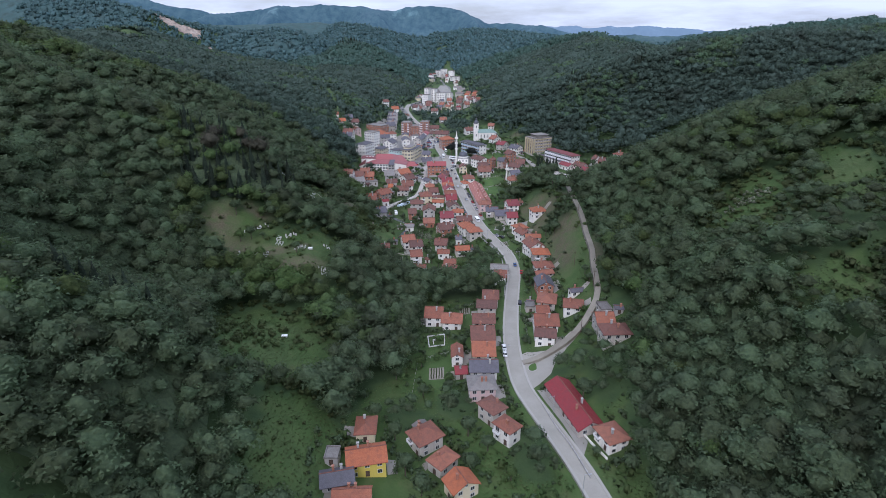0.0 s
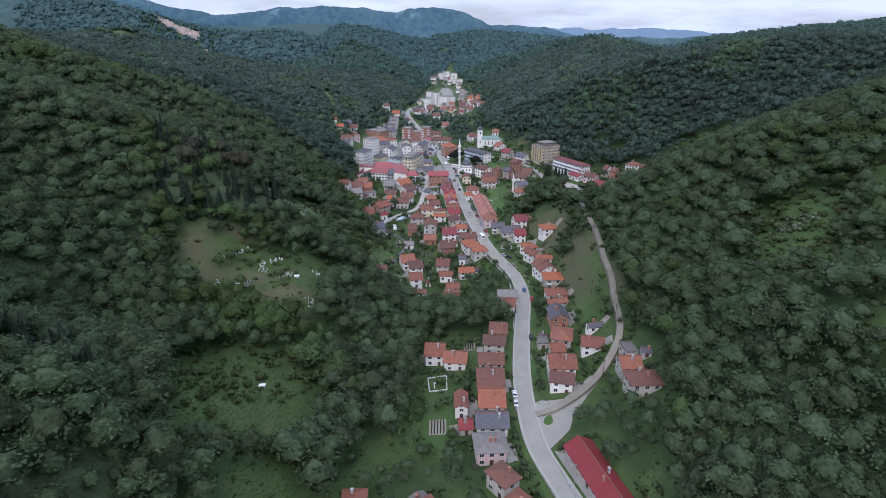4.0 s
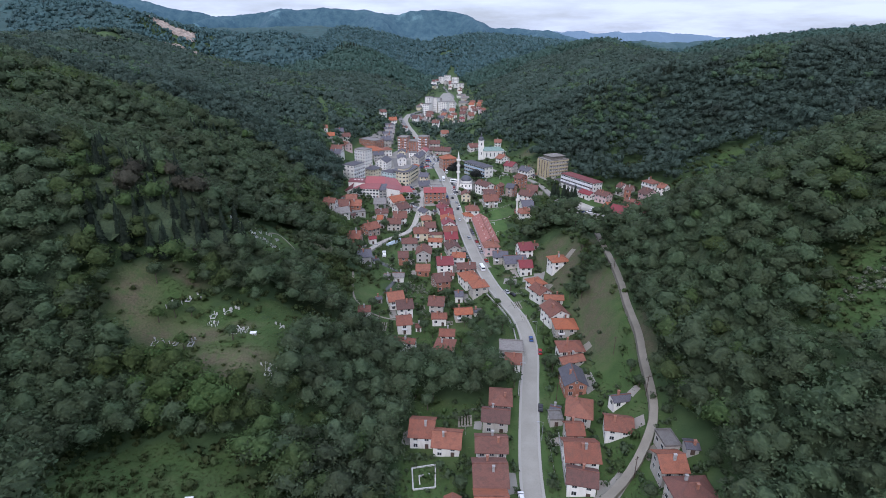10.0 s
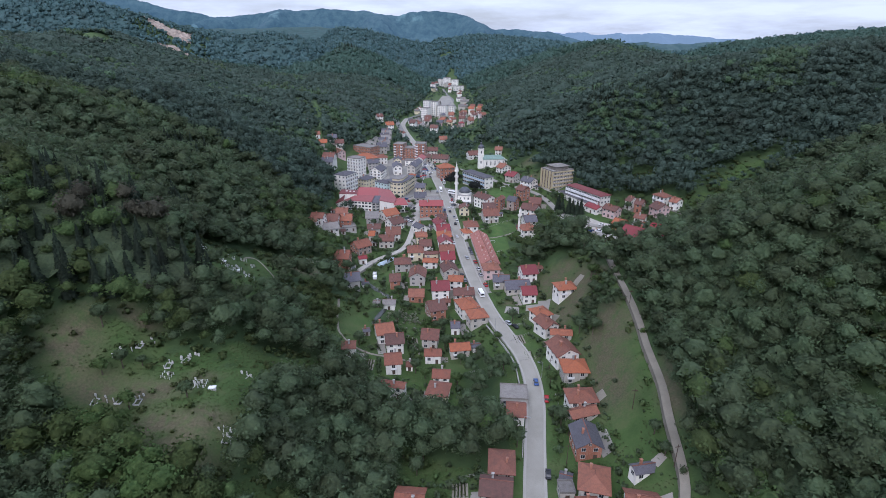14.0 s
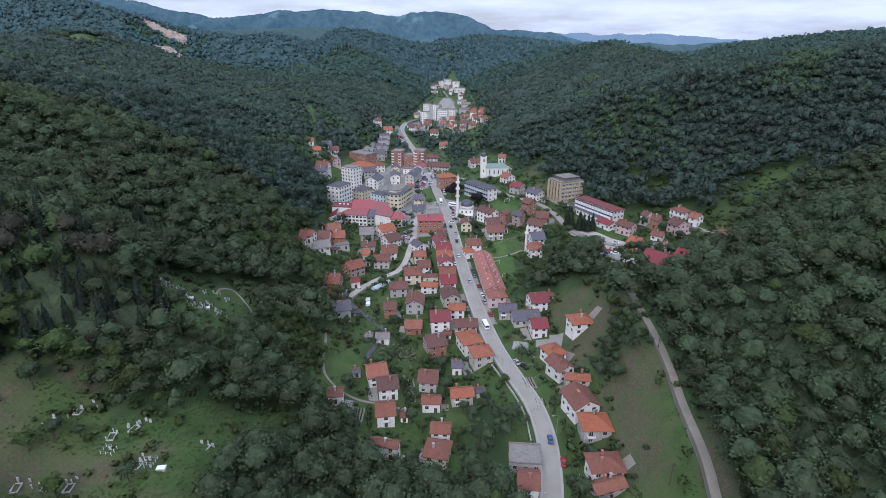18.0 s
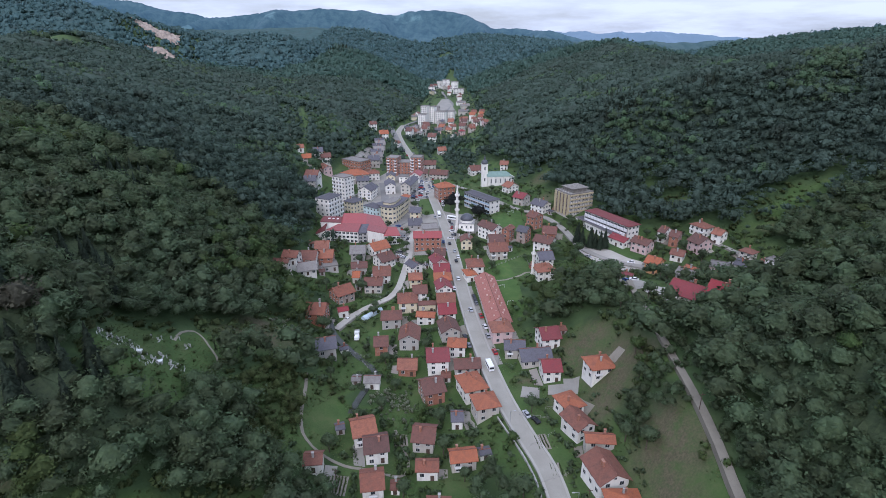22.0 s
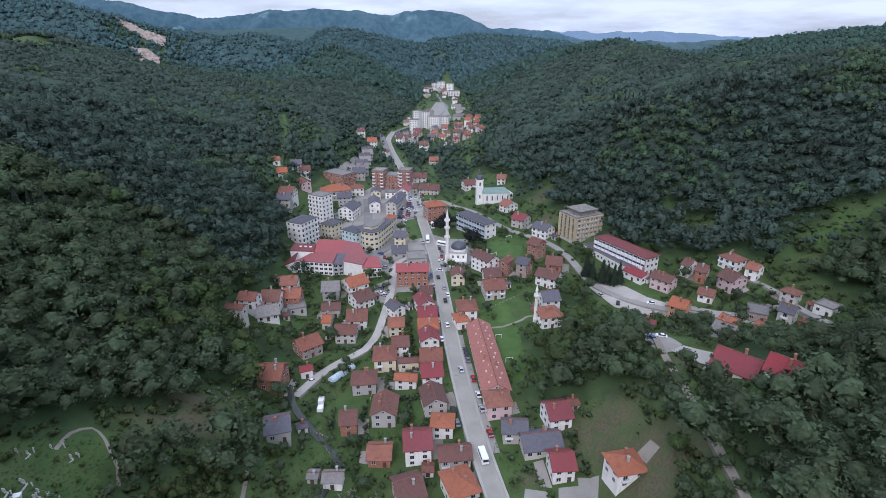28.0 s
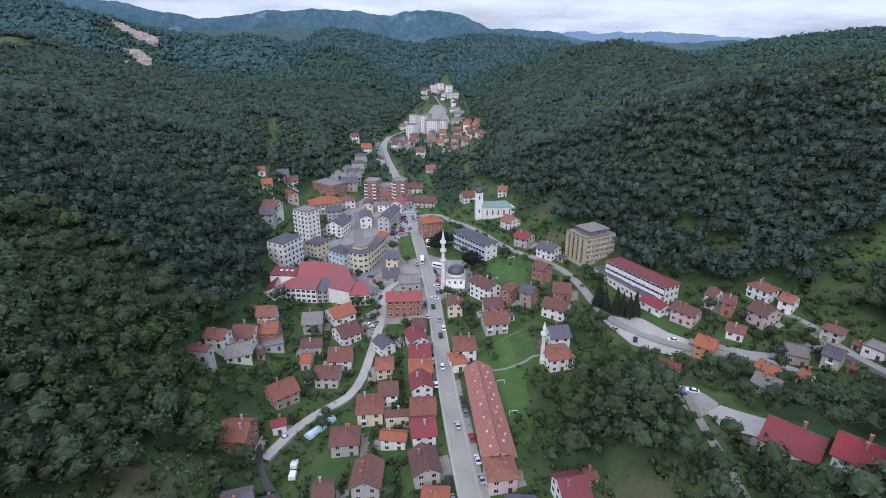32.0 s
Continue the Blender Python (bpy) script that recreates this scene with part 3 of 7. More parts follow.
_, ROAD_Z = strip_heights(MAIN_ROAD, 3.6)
ribbon("road", MAIN_ROAD, 2.75, 0.16, "road_concrete", "pale worn concrete main street through the valley", "road", 0.3, ROAD_Z)
for side in (-1, 1):
    ribbon("pavement", MAIN_ROAD, 0.45, 0.30, "kerb_stone", "raised pale stone pavement beside the main street", "pavement", 3.5, ROAD_Z, side * 3.2)
ribbon("road_track", TRACK, 1.3, 0.14, "brown_track", "narrow gravel track climbing the hillside", "track", 2.5)
ribbon("road_lane", WEST_LANE, 1.9, 0.4, "pale_gravel", "pale unpaved lane between the houses", "lane", 1.5)
ribbon("road_church", CHURCH_ROAD, 2.3, 0.22, "town_paving", "grey side road climbing past the church", "road", 2.0)
ribbon("road_village", VILLAGE_ROAD, 2.1, 0.30, "town_paving", "narrow grey road through the side valley", "road", 2.0)
ribbon("road_upper_lane", UPPER_LANE, 1.6, 0.30, "town_paving", "narrow grey lane between village houses", "lane", 2.0)
ribbon("road_street", STREET, 3.2, 0.22, "asphalt", "grey town street between the apartment blocks", "street", 2.0)
ribbon("road_hill_track", HILL_TRACK, 1.5, 0.3, "ground_cover", "pale grassy track up the wooded slope", "track", 2.0)
ribbon("road_far", FAR_ROAD, 2.6, 0.2, "asphalt", "grey road in the far part of town", "road", 2.0)
LOWER_LANE = curve_points([(-50, 790), (-58, 830), (-68, 880), (-78, 925), (-84, 960)])
ribbon("road_lower", LOWER_LANE, 3.6, 0.25, "asphalt", "dark worn side road beside the far main street", "road", 2.0)
for line, width in ((FOOT_PATH, 0.55), (YARD_PATH, 0.5), (FIELD_PATH, 0.6), (GRAVE_PATH, 0.4)):
    ribbon("path", line, width, 0.14, "brown_track", "narrow trodden gravel footpath through grass", "path", 0.8, lay=True)


def plate(name, corners, lift, mat, label, category, level=None):
    """A flat paved yard with a rim that goes down into the ground."""
    z = (max(ground_z(*c) for c in corners) if level is None else level) + lift
    n = len(corners)
    verts = [(x, y, z) for x, y in corners] + [(x, y, z - 3) for x, y in corners]
    faces = [tuple(range(n))] + [(i, i + n, (i + 1) % n + n, (i + 1) % n) for i in range(n)]
    return tagged(new(name, mesh_of(name, verts, faces, mat)), label, category, kind="structure")


def drape(name, corners, lift, mat, label, category):
    """A paved or sown patch that lies on the ground, cut to its outline."""
    bm = bmesh.new()
    bm.faces.new([bm.verts.new((x, y, 0)) for x, y in corners])
    for axis in (0, 1):
        lo, hi = min(c[axis] for c in corners), max(c[axis] for c in corners)
        for k in range(int(lo // 3) + 1, int(hi // 3) + 1):
            at, no = [0, 0, 0], [0, 0, 0]
            at[axis], no[axis] = 3 * k, 1
            bmesh.ops.bisect_plane(bm, geom=bm.verts[:] + bm.edges[:] + bm.faces[:], plane_co=at, plane_no=no)
    bmesh.ops.triangulate(bm, faces=bm.faces[:])
    z = land(np.array([v.co.x for v in bm.verts]), np.array([v.co.y for v in bm.verts]))
    for v, h in zip(bm.verts, z):
        v.co.z = h + lift
    bm.normal_update()
    if sum(f.normal.z for f in bm.faces) < 0:
        bmesh.ops.reverse_faces(bm, faces=bm.faces[:])
    me = bpy.data.meshes.new(name)
    bm.to_mesh(me)
    bm.free()
    me.materials.append(MATS[mat])
    return tagged(new(name, me), label, category, kind="structure")


drape("pavement_square", [(-31, 490), (-27, 473), (-21, 470), (-17, 481), (-3, 479), (4, 484), (2, 500), (1, 516), (-3, 545), (-5, 560), (-10, 585), (-14, 606), (-19, 640), (-27, 690), (-38, 716), (-46, 700), (-58, 694), (-66, 672), (-72, 645), (-76, 615), (-88, 604), (-92, 575), (-82, 562), (-72, 556), (-66, 545), (-58, 534), (-46, 528), (-38, 516), (-26, 506), (-24, 496)], 0.10, "town_paving", "worn grey paved town square and streets with parking", "square")
drape("pavement_mosque", [(6, 500), (25, 503), (27, 522), (24, 545), (10, 550), (0, 560), (2, 530)], 0.10, "town_paving", "worn paved court round the mosque", "court")
drape("pavement_lot", [(83, 481), (87, 486), (93, 484), (103, 474), (110, 463), (117, 456), (112, 450), (106, 447), (100, 450), (92, 456), (88, 467)], 0.35, "pale_gravel", "wide pale gravel car park", "car park")
drape("pavement_yard", [(84, 404), (87, 409), (93, 406), (96, 392), (92, 387), (85, 384), (84, 394)], 0.30, "town_paving", "pale gravel yard with parked cars", "yard")
drape("pavement_slab", [(90, 387), (96, 391), (106, 381), (101, 372), (96, 372), (90, 379)], 0.45, "pale_gravel", "pale concrete terrace beside a large chalet", "terrace")
drape("lawn", [(-21, 593), (-13, 594), (-7, 566), (-6, 556), (-13, 553), (-18, 560)], 0.16, "ground_cover", "worn grass strip in the town square", "lawn")
drape("lawn", [(29, 525), (34, 513), (52, 515), (62, 535), (55, 549), (44, 544)], 0.12, "lawn_grass", "bright mown green lawn above the mosque", "lawn")
drape("lawn", [(24, 440), (28, 424), (34, 404), (40, 400), (43, 412), (43, 432), (42, 446), (38, 470), (27, 468)], 0.08, "lawn_grass", "green playing field beside the long row building", "lawn")
drape("pavement_far", [(-26, 1133), (-20, 1220), (-14, 1300), (0, 1298), (4, 1244), (16, 1084), (2, 1052), (-12, 1080)], 0.4, "town_paving", "wide grey paved area in the far part of town", "square")
drape("pavement_depot", [(-96, 690), (-78, 700), (-72, 745), (-80, 800), (-92, 800), (-98, 745)], 0.3, "town_paving", "grey yard beside the long flat-roofed hall", "yard")
drape("pavement_court", [(43, 341.5), (54, 340), (56.5, 349), (50.3, 350), (50, 347), (44, 347)], 0.3, "town_paving", "pale concrete courtyard beside a red-roofed house", "yard")
drape("pavement_pad", [(32.5, 341), (39.5, 339.5), (40.5, 346), (34, 347.5)], 0.3, "town_paving", "bare pale concrete slab in a garden", "slab")

# ---- far ranges, too distant to shift ----
def far_range(name, y, points, mat, depth=300):
    """A distant range: its crest line in x and height, with a broken wooded skyline."""
    xs = np.arange(points[0][0], points[-1][0] + 1, 10.0)
    p = np.array(points, float)
    z = np.interp(xs, p[:, 0], p[:, 1])
    k = np.hanning(31)
    z = np.convolve(np.pad(z, 15, mode="edge"), k / k.sum(), "valid")
    rng = np.random.default_rng(int(y))
    z = z + np.convolve(rng.normal(0, 6, len(z) + 4), np.ones(5) / 5, "valid") + 4 * np.sin(xs / 47)
    # spurs and gullies run down the near face, with an uneven canopy
    verts, faces = [], []
    n, steps = len(xs), 22
    reach = rng.uniform(0.8, 1.5, n)
    k = np.hanning(41)
    reach = np.convolve(np.pad(reach, 20, mode="edge"), k / k.sum(), "valid")
    for r in range(steps + 1):
        f = r / steps
        lean = xs + 150 * f * np.sin(xs / 620 + y)
        fold = 1 - 2 * np.abs(np.sin(lean / 150 + 0.9 * np.sin(lean / 410 + y))) + 0.45 * np.sin(lean / 52 + 2 * f + y)
        bulge = math.sin(math.pi * min(1, f * 1.1)) if f < 0.9 else 0.15
        zz = z * (1 - f) ** 1.25 - 30 * f + 0.23 * np.abs(z) * bulge * fold + (rng.normal(0, 3.2, n) if r else 0)
        yy = y - 1.3 * depth * f * reach - 0.12 * depth * bulge * fold
        verts += list(zip(xs.tolist(), yy.tolist(), zz.tolist()))
    verts += [(x, y + 0.6 * depth, -30.0) for x in xs.tolist()]
    for r in range(steps):
        a, b = (r + 1) * n, r * n
        faces += [(a + i, a + i + 1, b + i + 1, b + i) for i in range(n - 1)]
    a, b = 0, (steps + 1) * n
    faces += [(a + i, a + i + 1, b + i + 1, b + i) for i in range(n - 1)]
    me = mesh_of(name, verts, faces, mat)
    for poly in me.polygons:
        poly.use_smooth = True
    return tagged(new(name, me), "distant wooded mountain range in blue summer haze", "mountains", kind="structure")


# haze over the ranges is put into the base colour and an even emission
def make_far(name, a, b, haze_glow):
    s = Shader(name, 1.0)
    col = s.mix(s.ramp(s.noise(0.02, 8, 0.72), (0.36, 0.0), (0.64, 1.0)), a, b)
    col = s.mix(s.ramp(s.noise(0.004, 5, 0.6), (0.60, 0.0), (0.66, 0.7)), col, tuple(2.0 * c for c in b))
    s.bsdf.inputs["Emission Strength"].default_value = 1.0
    s.bsdf.inputs["Emission Color"].default_value = (*haze_glow, 1)
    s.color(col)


# bluer and more emissive from near to last, in place of real haze
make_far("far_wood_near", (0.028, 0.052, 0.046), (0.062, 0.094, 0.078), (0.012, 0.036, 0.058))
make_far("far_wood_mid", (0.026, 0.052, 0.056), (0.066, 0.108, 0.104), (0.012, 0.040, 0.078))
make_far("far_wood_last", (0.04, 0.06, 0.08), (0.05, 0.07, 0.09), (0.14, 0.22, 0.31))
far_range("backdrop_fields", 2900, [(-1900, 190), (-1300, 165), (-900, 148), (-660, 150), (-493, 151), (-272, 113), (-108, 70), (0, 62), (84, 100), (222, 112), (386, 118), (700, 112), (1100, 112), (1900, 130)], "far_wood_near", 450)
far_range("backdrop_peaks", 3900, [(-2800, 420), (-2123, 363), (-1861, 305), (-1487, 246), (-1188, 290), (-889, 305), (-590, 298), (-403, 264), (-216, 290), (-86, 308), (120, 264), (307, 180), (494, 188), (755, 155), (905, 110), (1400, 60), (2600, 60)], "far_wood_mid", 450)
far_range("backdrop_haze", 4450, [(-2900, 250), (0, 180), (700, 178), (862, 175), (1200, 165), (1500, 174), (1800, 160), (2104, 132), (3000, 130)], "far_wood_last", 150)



# ---- quarry on the far hillside ----
def quarry(outline, seed):
    """A bare rock face: a broken slab of ledges lying on the slope."""
    rng = np.random.default_rng(seed)
    bm = bmesh.new()
    bm.faces.new([bm.verts.new((x, y, 0)) for x, y in outline])
    for axis in (0, 1):
        lo, hi = min(c[axis] for c in outline), max(c[axis] for c in outline)
        for k in np.arange(lo, hi, 7.0):
            at, no = [0, 0, 0], [0, 0, 0]
            at[axis], no[axis] = k, 1
            bmesh.ops.bisect_plane(bm, geom=bm.verts[:] + bm.edges[:] + bm.faces[:], plane_co=at, plane_no=no)
    bmesh.ops.triangulate(bm, faces=bm.faces[:])
    for v in bm.verts:
        h = ground_z(v.co.x, v.co.y)
        v.co.z = 5.0 * math.floor((h + 5) / 5.0) + rng.uniform(-1.5, 2.0) + 2
        v.co.x += rng.uniform(-2.5, 2.5)
        v.co.y += rng.uniform(-2.5, 2.5)
    bm.normal_update()
    if sum(f.normal.z for f in bm.faces) < 0:
        bmesh.ops.reverse_faces(bm, faces=bm.faces[:])
    me = bpy.data.meshes.new("quarry_face")
    bm.to_mesh(me)
    bm.free()
    me.materials.append(MATS["quarry_rock"])
    tagged(new("quarry_face", me), "bare pale orange quarry rock face on a wooded hillside", "quarry", kind="structure")


quarry([(-777, 1813), (-747, 1737), (-798, 1767), (-852, 1790), (-894, 1811), (-931, 1849)], 4)
quarry([(-829, 1705), (-799, 1716), (-770, 1704), (-734, 1674), (-412, 995), (-769, 1663), (-804, 1677)], 5)
# ---- buildings ----
FOOTPRINTS = []
LAWNS = [(66, 272, 6, 30, -6), (61, 360, 9, 9, 0), (66, 341, 7, 14, 0), (35, 430, 7, 18, 8), (44, 521, 11, 16, 20), (43, 455, 12, 12, 0), (14, 222, 5, 8, 0), (-4, 180, 6, 9, 0), (10, 300, 7, 6, 0), (-38, 330, 7, 10, 0), (-10, 571, 5, 20, 6), (36, 322, 5, 7, 0), (41, 310, 4, 6, 0), (-18, 118, 7, 7, 0), (50, 147, 4, 12, -14), (-30, 345, 6, 8, 0), (-28, 392, 6, 10, 0)]
ROOFS = dict(o=("orange_tiles", "orange tiled"), b=("aged_tiles", "weathered red tiled"), k=("brown_tiles", "dark brown tiled"), r=("red_metal", "deep red metal"), c=("crimson_metal", "faded crimson metal"), m=("maroon_metal", "dull maroon metal"), s=("slate_sheet", "dark grey sheet"), w=("grey_sheet", "pale grey sheet"), t=("salmon_tiles", "faded salmon tiled"), g=("green_copper", "green copper"))
WALLS = dict(w=("white_plaster", "white plastered"), d=("dull_plaster", "dull grey-beige plastered"), c=("cream_plaster", "cream plastered"), y=("cream_plaster", "pale yellow plastered"), l=("yellow_plaster", "bright yellow plastered"), p=("pink_plaster", "dull pink plastered"), q=("red_brick", "bare red brick"), g=("grey_plaster", "grey rendered"), m=("mint_plaster", "pale mint plastered"), o=("orange_plaster", "orange plastered"))
NUMBER_WORDS = {1: "single-storey", 2: "two-storey", 3: "three-storey", 4: "four-storey", 5: "five-storey", 6: "six-storey", 7: "seven-storey", 8: "eight-storey", 9: "nine-storey"}
WINDOWS = {}


def window_mesh(w, h):
    """A framed pane, its face at y = -0.05, hung on the plane y = 0."""
    key = (round(w, 1), round(h, 1))
    if key not in WINDOWS:
        a, b, t = w / 2, h / 2, 0.09
        rim = [(-a - t, -b - t), (a + t, -b - t), (a + t, b + t), (-a - t, b + t)]
        inner = [(-a, -b), (a, -b), (a, b), (-a, b)]
        v = [(x, 0.02, z) for x, z in rim] + [(x, -0.07, z) for x, z in rim] + [(x, -0.07, z) for x, z in inner] + [(x, -0.02, z) for x, z in inner]
        v += [(-0.04, -0.06, -b), (0.04, -0.06, -b), (0.04, -0.06, b), (-0.04, -0.06, b)]
        f = [(g + i, g + (i + 1) % 4, g + 4 + (i + 1) % 4, g + 4 + i) for g in (0, 4, 8) for i in range(4)] + [(16, 17, 18, 19)]
        nf = len(f)
        f.append((12, 13, 14, 15))
        me = mesh_of("window", v, f, "window_frame", "window_glass")
        me.polygons[nf].material_index = 1
        WINDOWS[key] = me
    return WINDOWS[key]


def side_pose(side, w, d, along, z):
    """A place on an outer wall: n, e, s or w; along runs to the right of someone outside."""
    turn, x, y = {"s": (0, along, -d / 2), "e": (90, w / 2, along), "n": (180, -along, d / 2), "w": (270, -w / 2, -along)}[side]
    return pose(x, y, z, 0, 0, turn)


def roof_mesh(kind, w, d, rise, over, mat):
    """Roof over a w by d body with its eaves at z = 0."""
    a, b, t = w / 2 + over, d / 2 + over, 0.22
    drop = -over * rise / (d / 2) if kind == "gx" else -over * rise / (w / 2) if kind == "gy" else 0.0
    if kind == "f":
        return mesh_of("roof", *join(box(-a, -b, 0, a, b, 0.25), box(-a, -b, 0.25, a, -b + 0.25, 0.7), box(-a, b - 0.25, 0.25, a, b, 0.7), box(-a, -b + 0.25, 0.25, -a + 0.25, b - 0.25, 0.7), box(a - 0.25, -b + 0.25, 0.25, a, b - 0.25, 0.7)), mat)
    if kind == "gx":
        low = [(-a, -b, drop), (a, -b, drop), (a, b, drop), (-a, b, drop)]
        top = [(-a, 0, rise), (a, 0, rise)]
    elif kind == "gy":
        low = [(-a, -b, drop), (a, -b, drop), (a, b, drop), (-a, b, drop)]
        top = [(0, -b, rise), (0, b, rise)]
    else:
        low = [(-a, -b, 0), (a, -b, 0), (a, b, 0), (-a, b, 0)]
        m = max(0.0, (a - b)) if a >= b else 0.0
        k = max(0.0, (b - a)) if b > a else 0.0
        top = [(-m - 0.05, -k - 0.05, rise), (m + 0.05, k + 0.05, rise)]
    v = low + top
    v = v + [(x, y, z - t) for x, y, z in v]
    if kind == "gx" or (kind in ("h", "low") and w >= d):
        up = [(0, 1, 5, 4), (2, 3, 4, 5), (1, 2, 5), (3, 0, 4)]
    else:
        up = [(0, 1, 4), (1, 2, 5, 4), (2, 3, 5), (3, 0, 4, 5)]
    if kind == "gx":
        up = [(0, 1, 5, 4), (2, 3, 4, 5)]
        ends = [(1, 2, 8, 7), (3, 0, 6, 9)]
        ends = [(1, 5, 11, 7), (5, 2, 8, 11), (3, 4, 10, 9), (4, 0, 6, 10)]
        eave = [(0, 6, 7, 1), (2, 8, 9, 3)]
    elif kind == "gy":
        up = [(1, 2, 5, 4), (3, 0, 4, 5)]
        ends = [(0, 4, 10, 6), (4, 1, 7, 10), (2, 5, 11, 8), (5, 3, 9, 11)]
        eave = [(1, 7, 8, 2), (3, 9, 6, 0)]
    else:
        ends, eave = [], [(0, 6, 7, 1), (1, 7, 8, 2), (2, 8, 9, 3), (3, 9, 6, 0)]
    under = [tuple(i + 6 for i in reversed(q)) for q in up]
    return mesh_of("roof", v, up + under + ends + eave, mat)


def wall_mesh(kind, w, d, low, eave, rise, mat):
    """The body of a house, with its gables, from low (under the floor) to the eaves."""
    a, b = w / 2, d / 2
    v, f = box(-a, -b, low, a, b, eave)
    if kind in ("gx", "gy"):
        k = len(v)
        v += [(-a, 0, eave + rise), (a, 0, eave + rise)] if kind == "gx" else [(0, -b, eave + rise), (0, b, eave + rise)]
        f += [(4, 6, k), (7, 5, k + 1)] if kind == "gx" else [(5, 4, k), (6, 7, k + 1)]
    return mesh_of("wall", v, f, mat)


BALCONY = {}


def balcony(parent, w, d, side, along, z, width=2.6, deep=1.1):
    key = (round(width, 1), round(deep, 1))
    if key not in BALCONY:
        a = width / 2
        line = [(-a, 0.0), (-a, -deep), (a, -deep), (a, 0.0)]
        inner = [(-a + 0.09, 0.0), (-a + 0.09, -deep + 0.09), (a - 0.09, -deep + 0.09), (a - 0.09, 0.0)]
        v = [(x, y, z) for ring in (line, inner) for z in (0.1, 1.0) for x, y in ring]
        f = [(i, i + 1, i + 5, i + 4) for i in range(3)] + [(i + 9, i + 8, i + 12, i + 13) for i in range(3)] + [(i + 4, i + 5, i + 13, i + 12) for i in range(3)]
        BALCONY[key] = (mesh_of("balcony", *box(-a, -deep, -0.08, a, 0.0, 0.1), "concrete"), mesh_of("railing", v, f, "white_paint"))
    slab = part("balcony", BALCONY[key][0], parent, "", side_pose(side, w, d, along, z))
    part("railing", BALCONY[key][1], slab)


CHIMNEY = mesh_of("chimney", *join(box(-0.35, -0.3, -1.2, 0.35, 0.3, 1.0), box(-0.45, -0.4, 1.0, 0.45, 0.4, 1.15)), "red_brick")
CHIMNEY_PALE = mesh_of("chimney", *join(box(-0.35, -0.3, -1.2, 0.35, 0.3, 1.0), box(-0.45, -0.4, 1.0, 0.45, 0.4, 1.15)), "concrete")
DOOR = mesh_of("door", *join(box(-0.5, -0.06, 0, 0.5, 0.02, 2.05), box(-0.62, -0.08, 0, -0.5, 0.02, 2.15), box(0.5, -0.08, 0, 0.62, 0.02, 2.15), box(-0.5, -0.08, 2.05, 0.5, 0.02, 2.15)), "dark_wood")
HOUSES = []
LOTS = []


def house(x, y, z, w, d, turn, eave, kind, roof, wall, storeys, name="house", sides="sew", decks="", steep=0.58, label=""):
    """One building: w by d at the eaves, turned, its floor at z and its eaves that much higher."""
    over = 0.2 if kind == "f" else 0.3 if storeys > 3 else min(0.75, 0.09 * min(w, d))
    bw, bd = w - 2 * over, d - 2 * over
    m = pose(x, y, z, 0, 0, turn)
    corners = [m @ Vector((sx * bw / 2, sy * bd / 2, 0)) for sx in (-1, 1) for sy in (-1, 1)]
    low = min(0.0, min(ground_z(c.x, c.y) for c in corners) - z) - 0.6
    rise = {"f": 0.0, "low": 0.16 * min(w, d)}.get(kind, steep * (bd if kind == "gx" else bw if kind == "gy" else min(bw, bd)) / 2)
    if max(w, d) > 2 * min(w, d):
        n = int(max(w, d) / min(w, d)) + 1
        for k in range(n):
            q = (k + 0.5) / n - 0.5
            p = m @ Vector((q * w, 0, 0) if w > d else (0, q * d, 0))
            FOOTPRINTS.append((p.x, p.y, 0.72 * min(w, d) + 0.8))
    else:
        FOOTPRINTS.append((x, y, 0.58 * math.hypot(w, d) + 0.8))
    cat = "house" if storeys < 4 else "apartment block"
    if wall == "w" and name == "house" and storeys < 4 and int(x * 7 + y * 13) % 10 < 4:
        wall = "d"
    words = label or "%s %s %s with a %s roof" % (NUMBER_WORDS[storeys], WALLS[wall][1], "house" if storeys < 4 else "block", ROOFS[roof][1] if kind != "f" else "flat grey")
    root = thing(name, m, words, cat, "houses of the valley town" if storeys < 4 else "")
    part("wall", wall_mesh(kind, bw, bd, low, eave, rise, WALLS[wall][0]), root)
    part("roof", roof_mesh(kind, bw, bd, rise, over, ROOFS[roof][0] if kind != "f" else "grey_sheet"), root, "", pose(0, 0, eave + 0.12))
    ridge = bw / 2 + over if kind == "gx" else bd / 2 + over if kind == "gy" else abs(bw - bd) / 2 if kind == "h" else 0.0
    if ridge > 0.8 and y < 480:
        along_x = kind == "gx" or (kind == "h" and bw >= bd)
        cap = box(-ridge, -0.16, -0.06, ridge, 0.16, 0.1) if along_x else box(-0.16, -ridge, -0.06, 0.16, ridge, 0.1)
        part("ridge_cap", mesh_of("ridge_cap", *cap, "ridge_tiles"), root, "", pose(0, 0, eave + 0.12 + rise))
    rng = random.Random(int(x * 131 + y * 17))
    if kind in ("gx", "gy", "h") and storeys < 4:
        for k in range(1 + (w > 10)):
            t = rng.uniform(-0.25, 0.25)
            cx, cy = (t * bw, rng.choice((-0.18, 0.2)) * bd) if kind != "gy" else (rng.choice((-0.18, 0.2)) * bw, t * bd)
            part("chimney", CHIMNEY if rng.random() < 0.6 else CHIMNEY_PALE, root, "", pose(cx, cy, eave + rise * 0.8 + 0.5))
    step = eave / storeys
    ww, wh = (1.3, min(1.35, step * 0.5))
    door_side = "s" if "s" in sides else sides[:1]
    for side in sides:
        length = bw if side in "sn" else bd
        n = max(1, int((length - 0.6) / 2.9))
        for k in range(storeys):
            for i in range(n):
                along = (i - (n - 1) / 2) * length / n
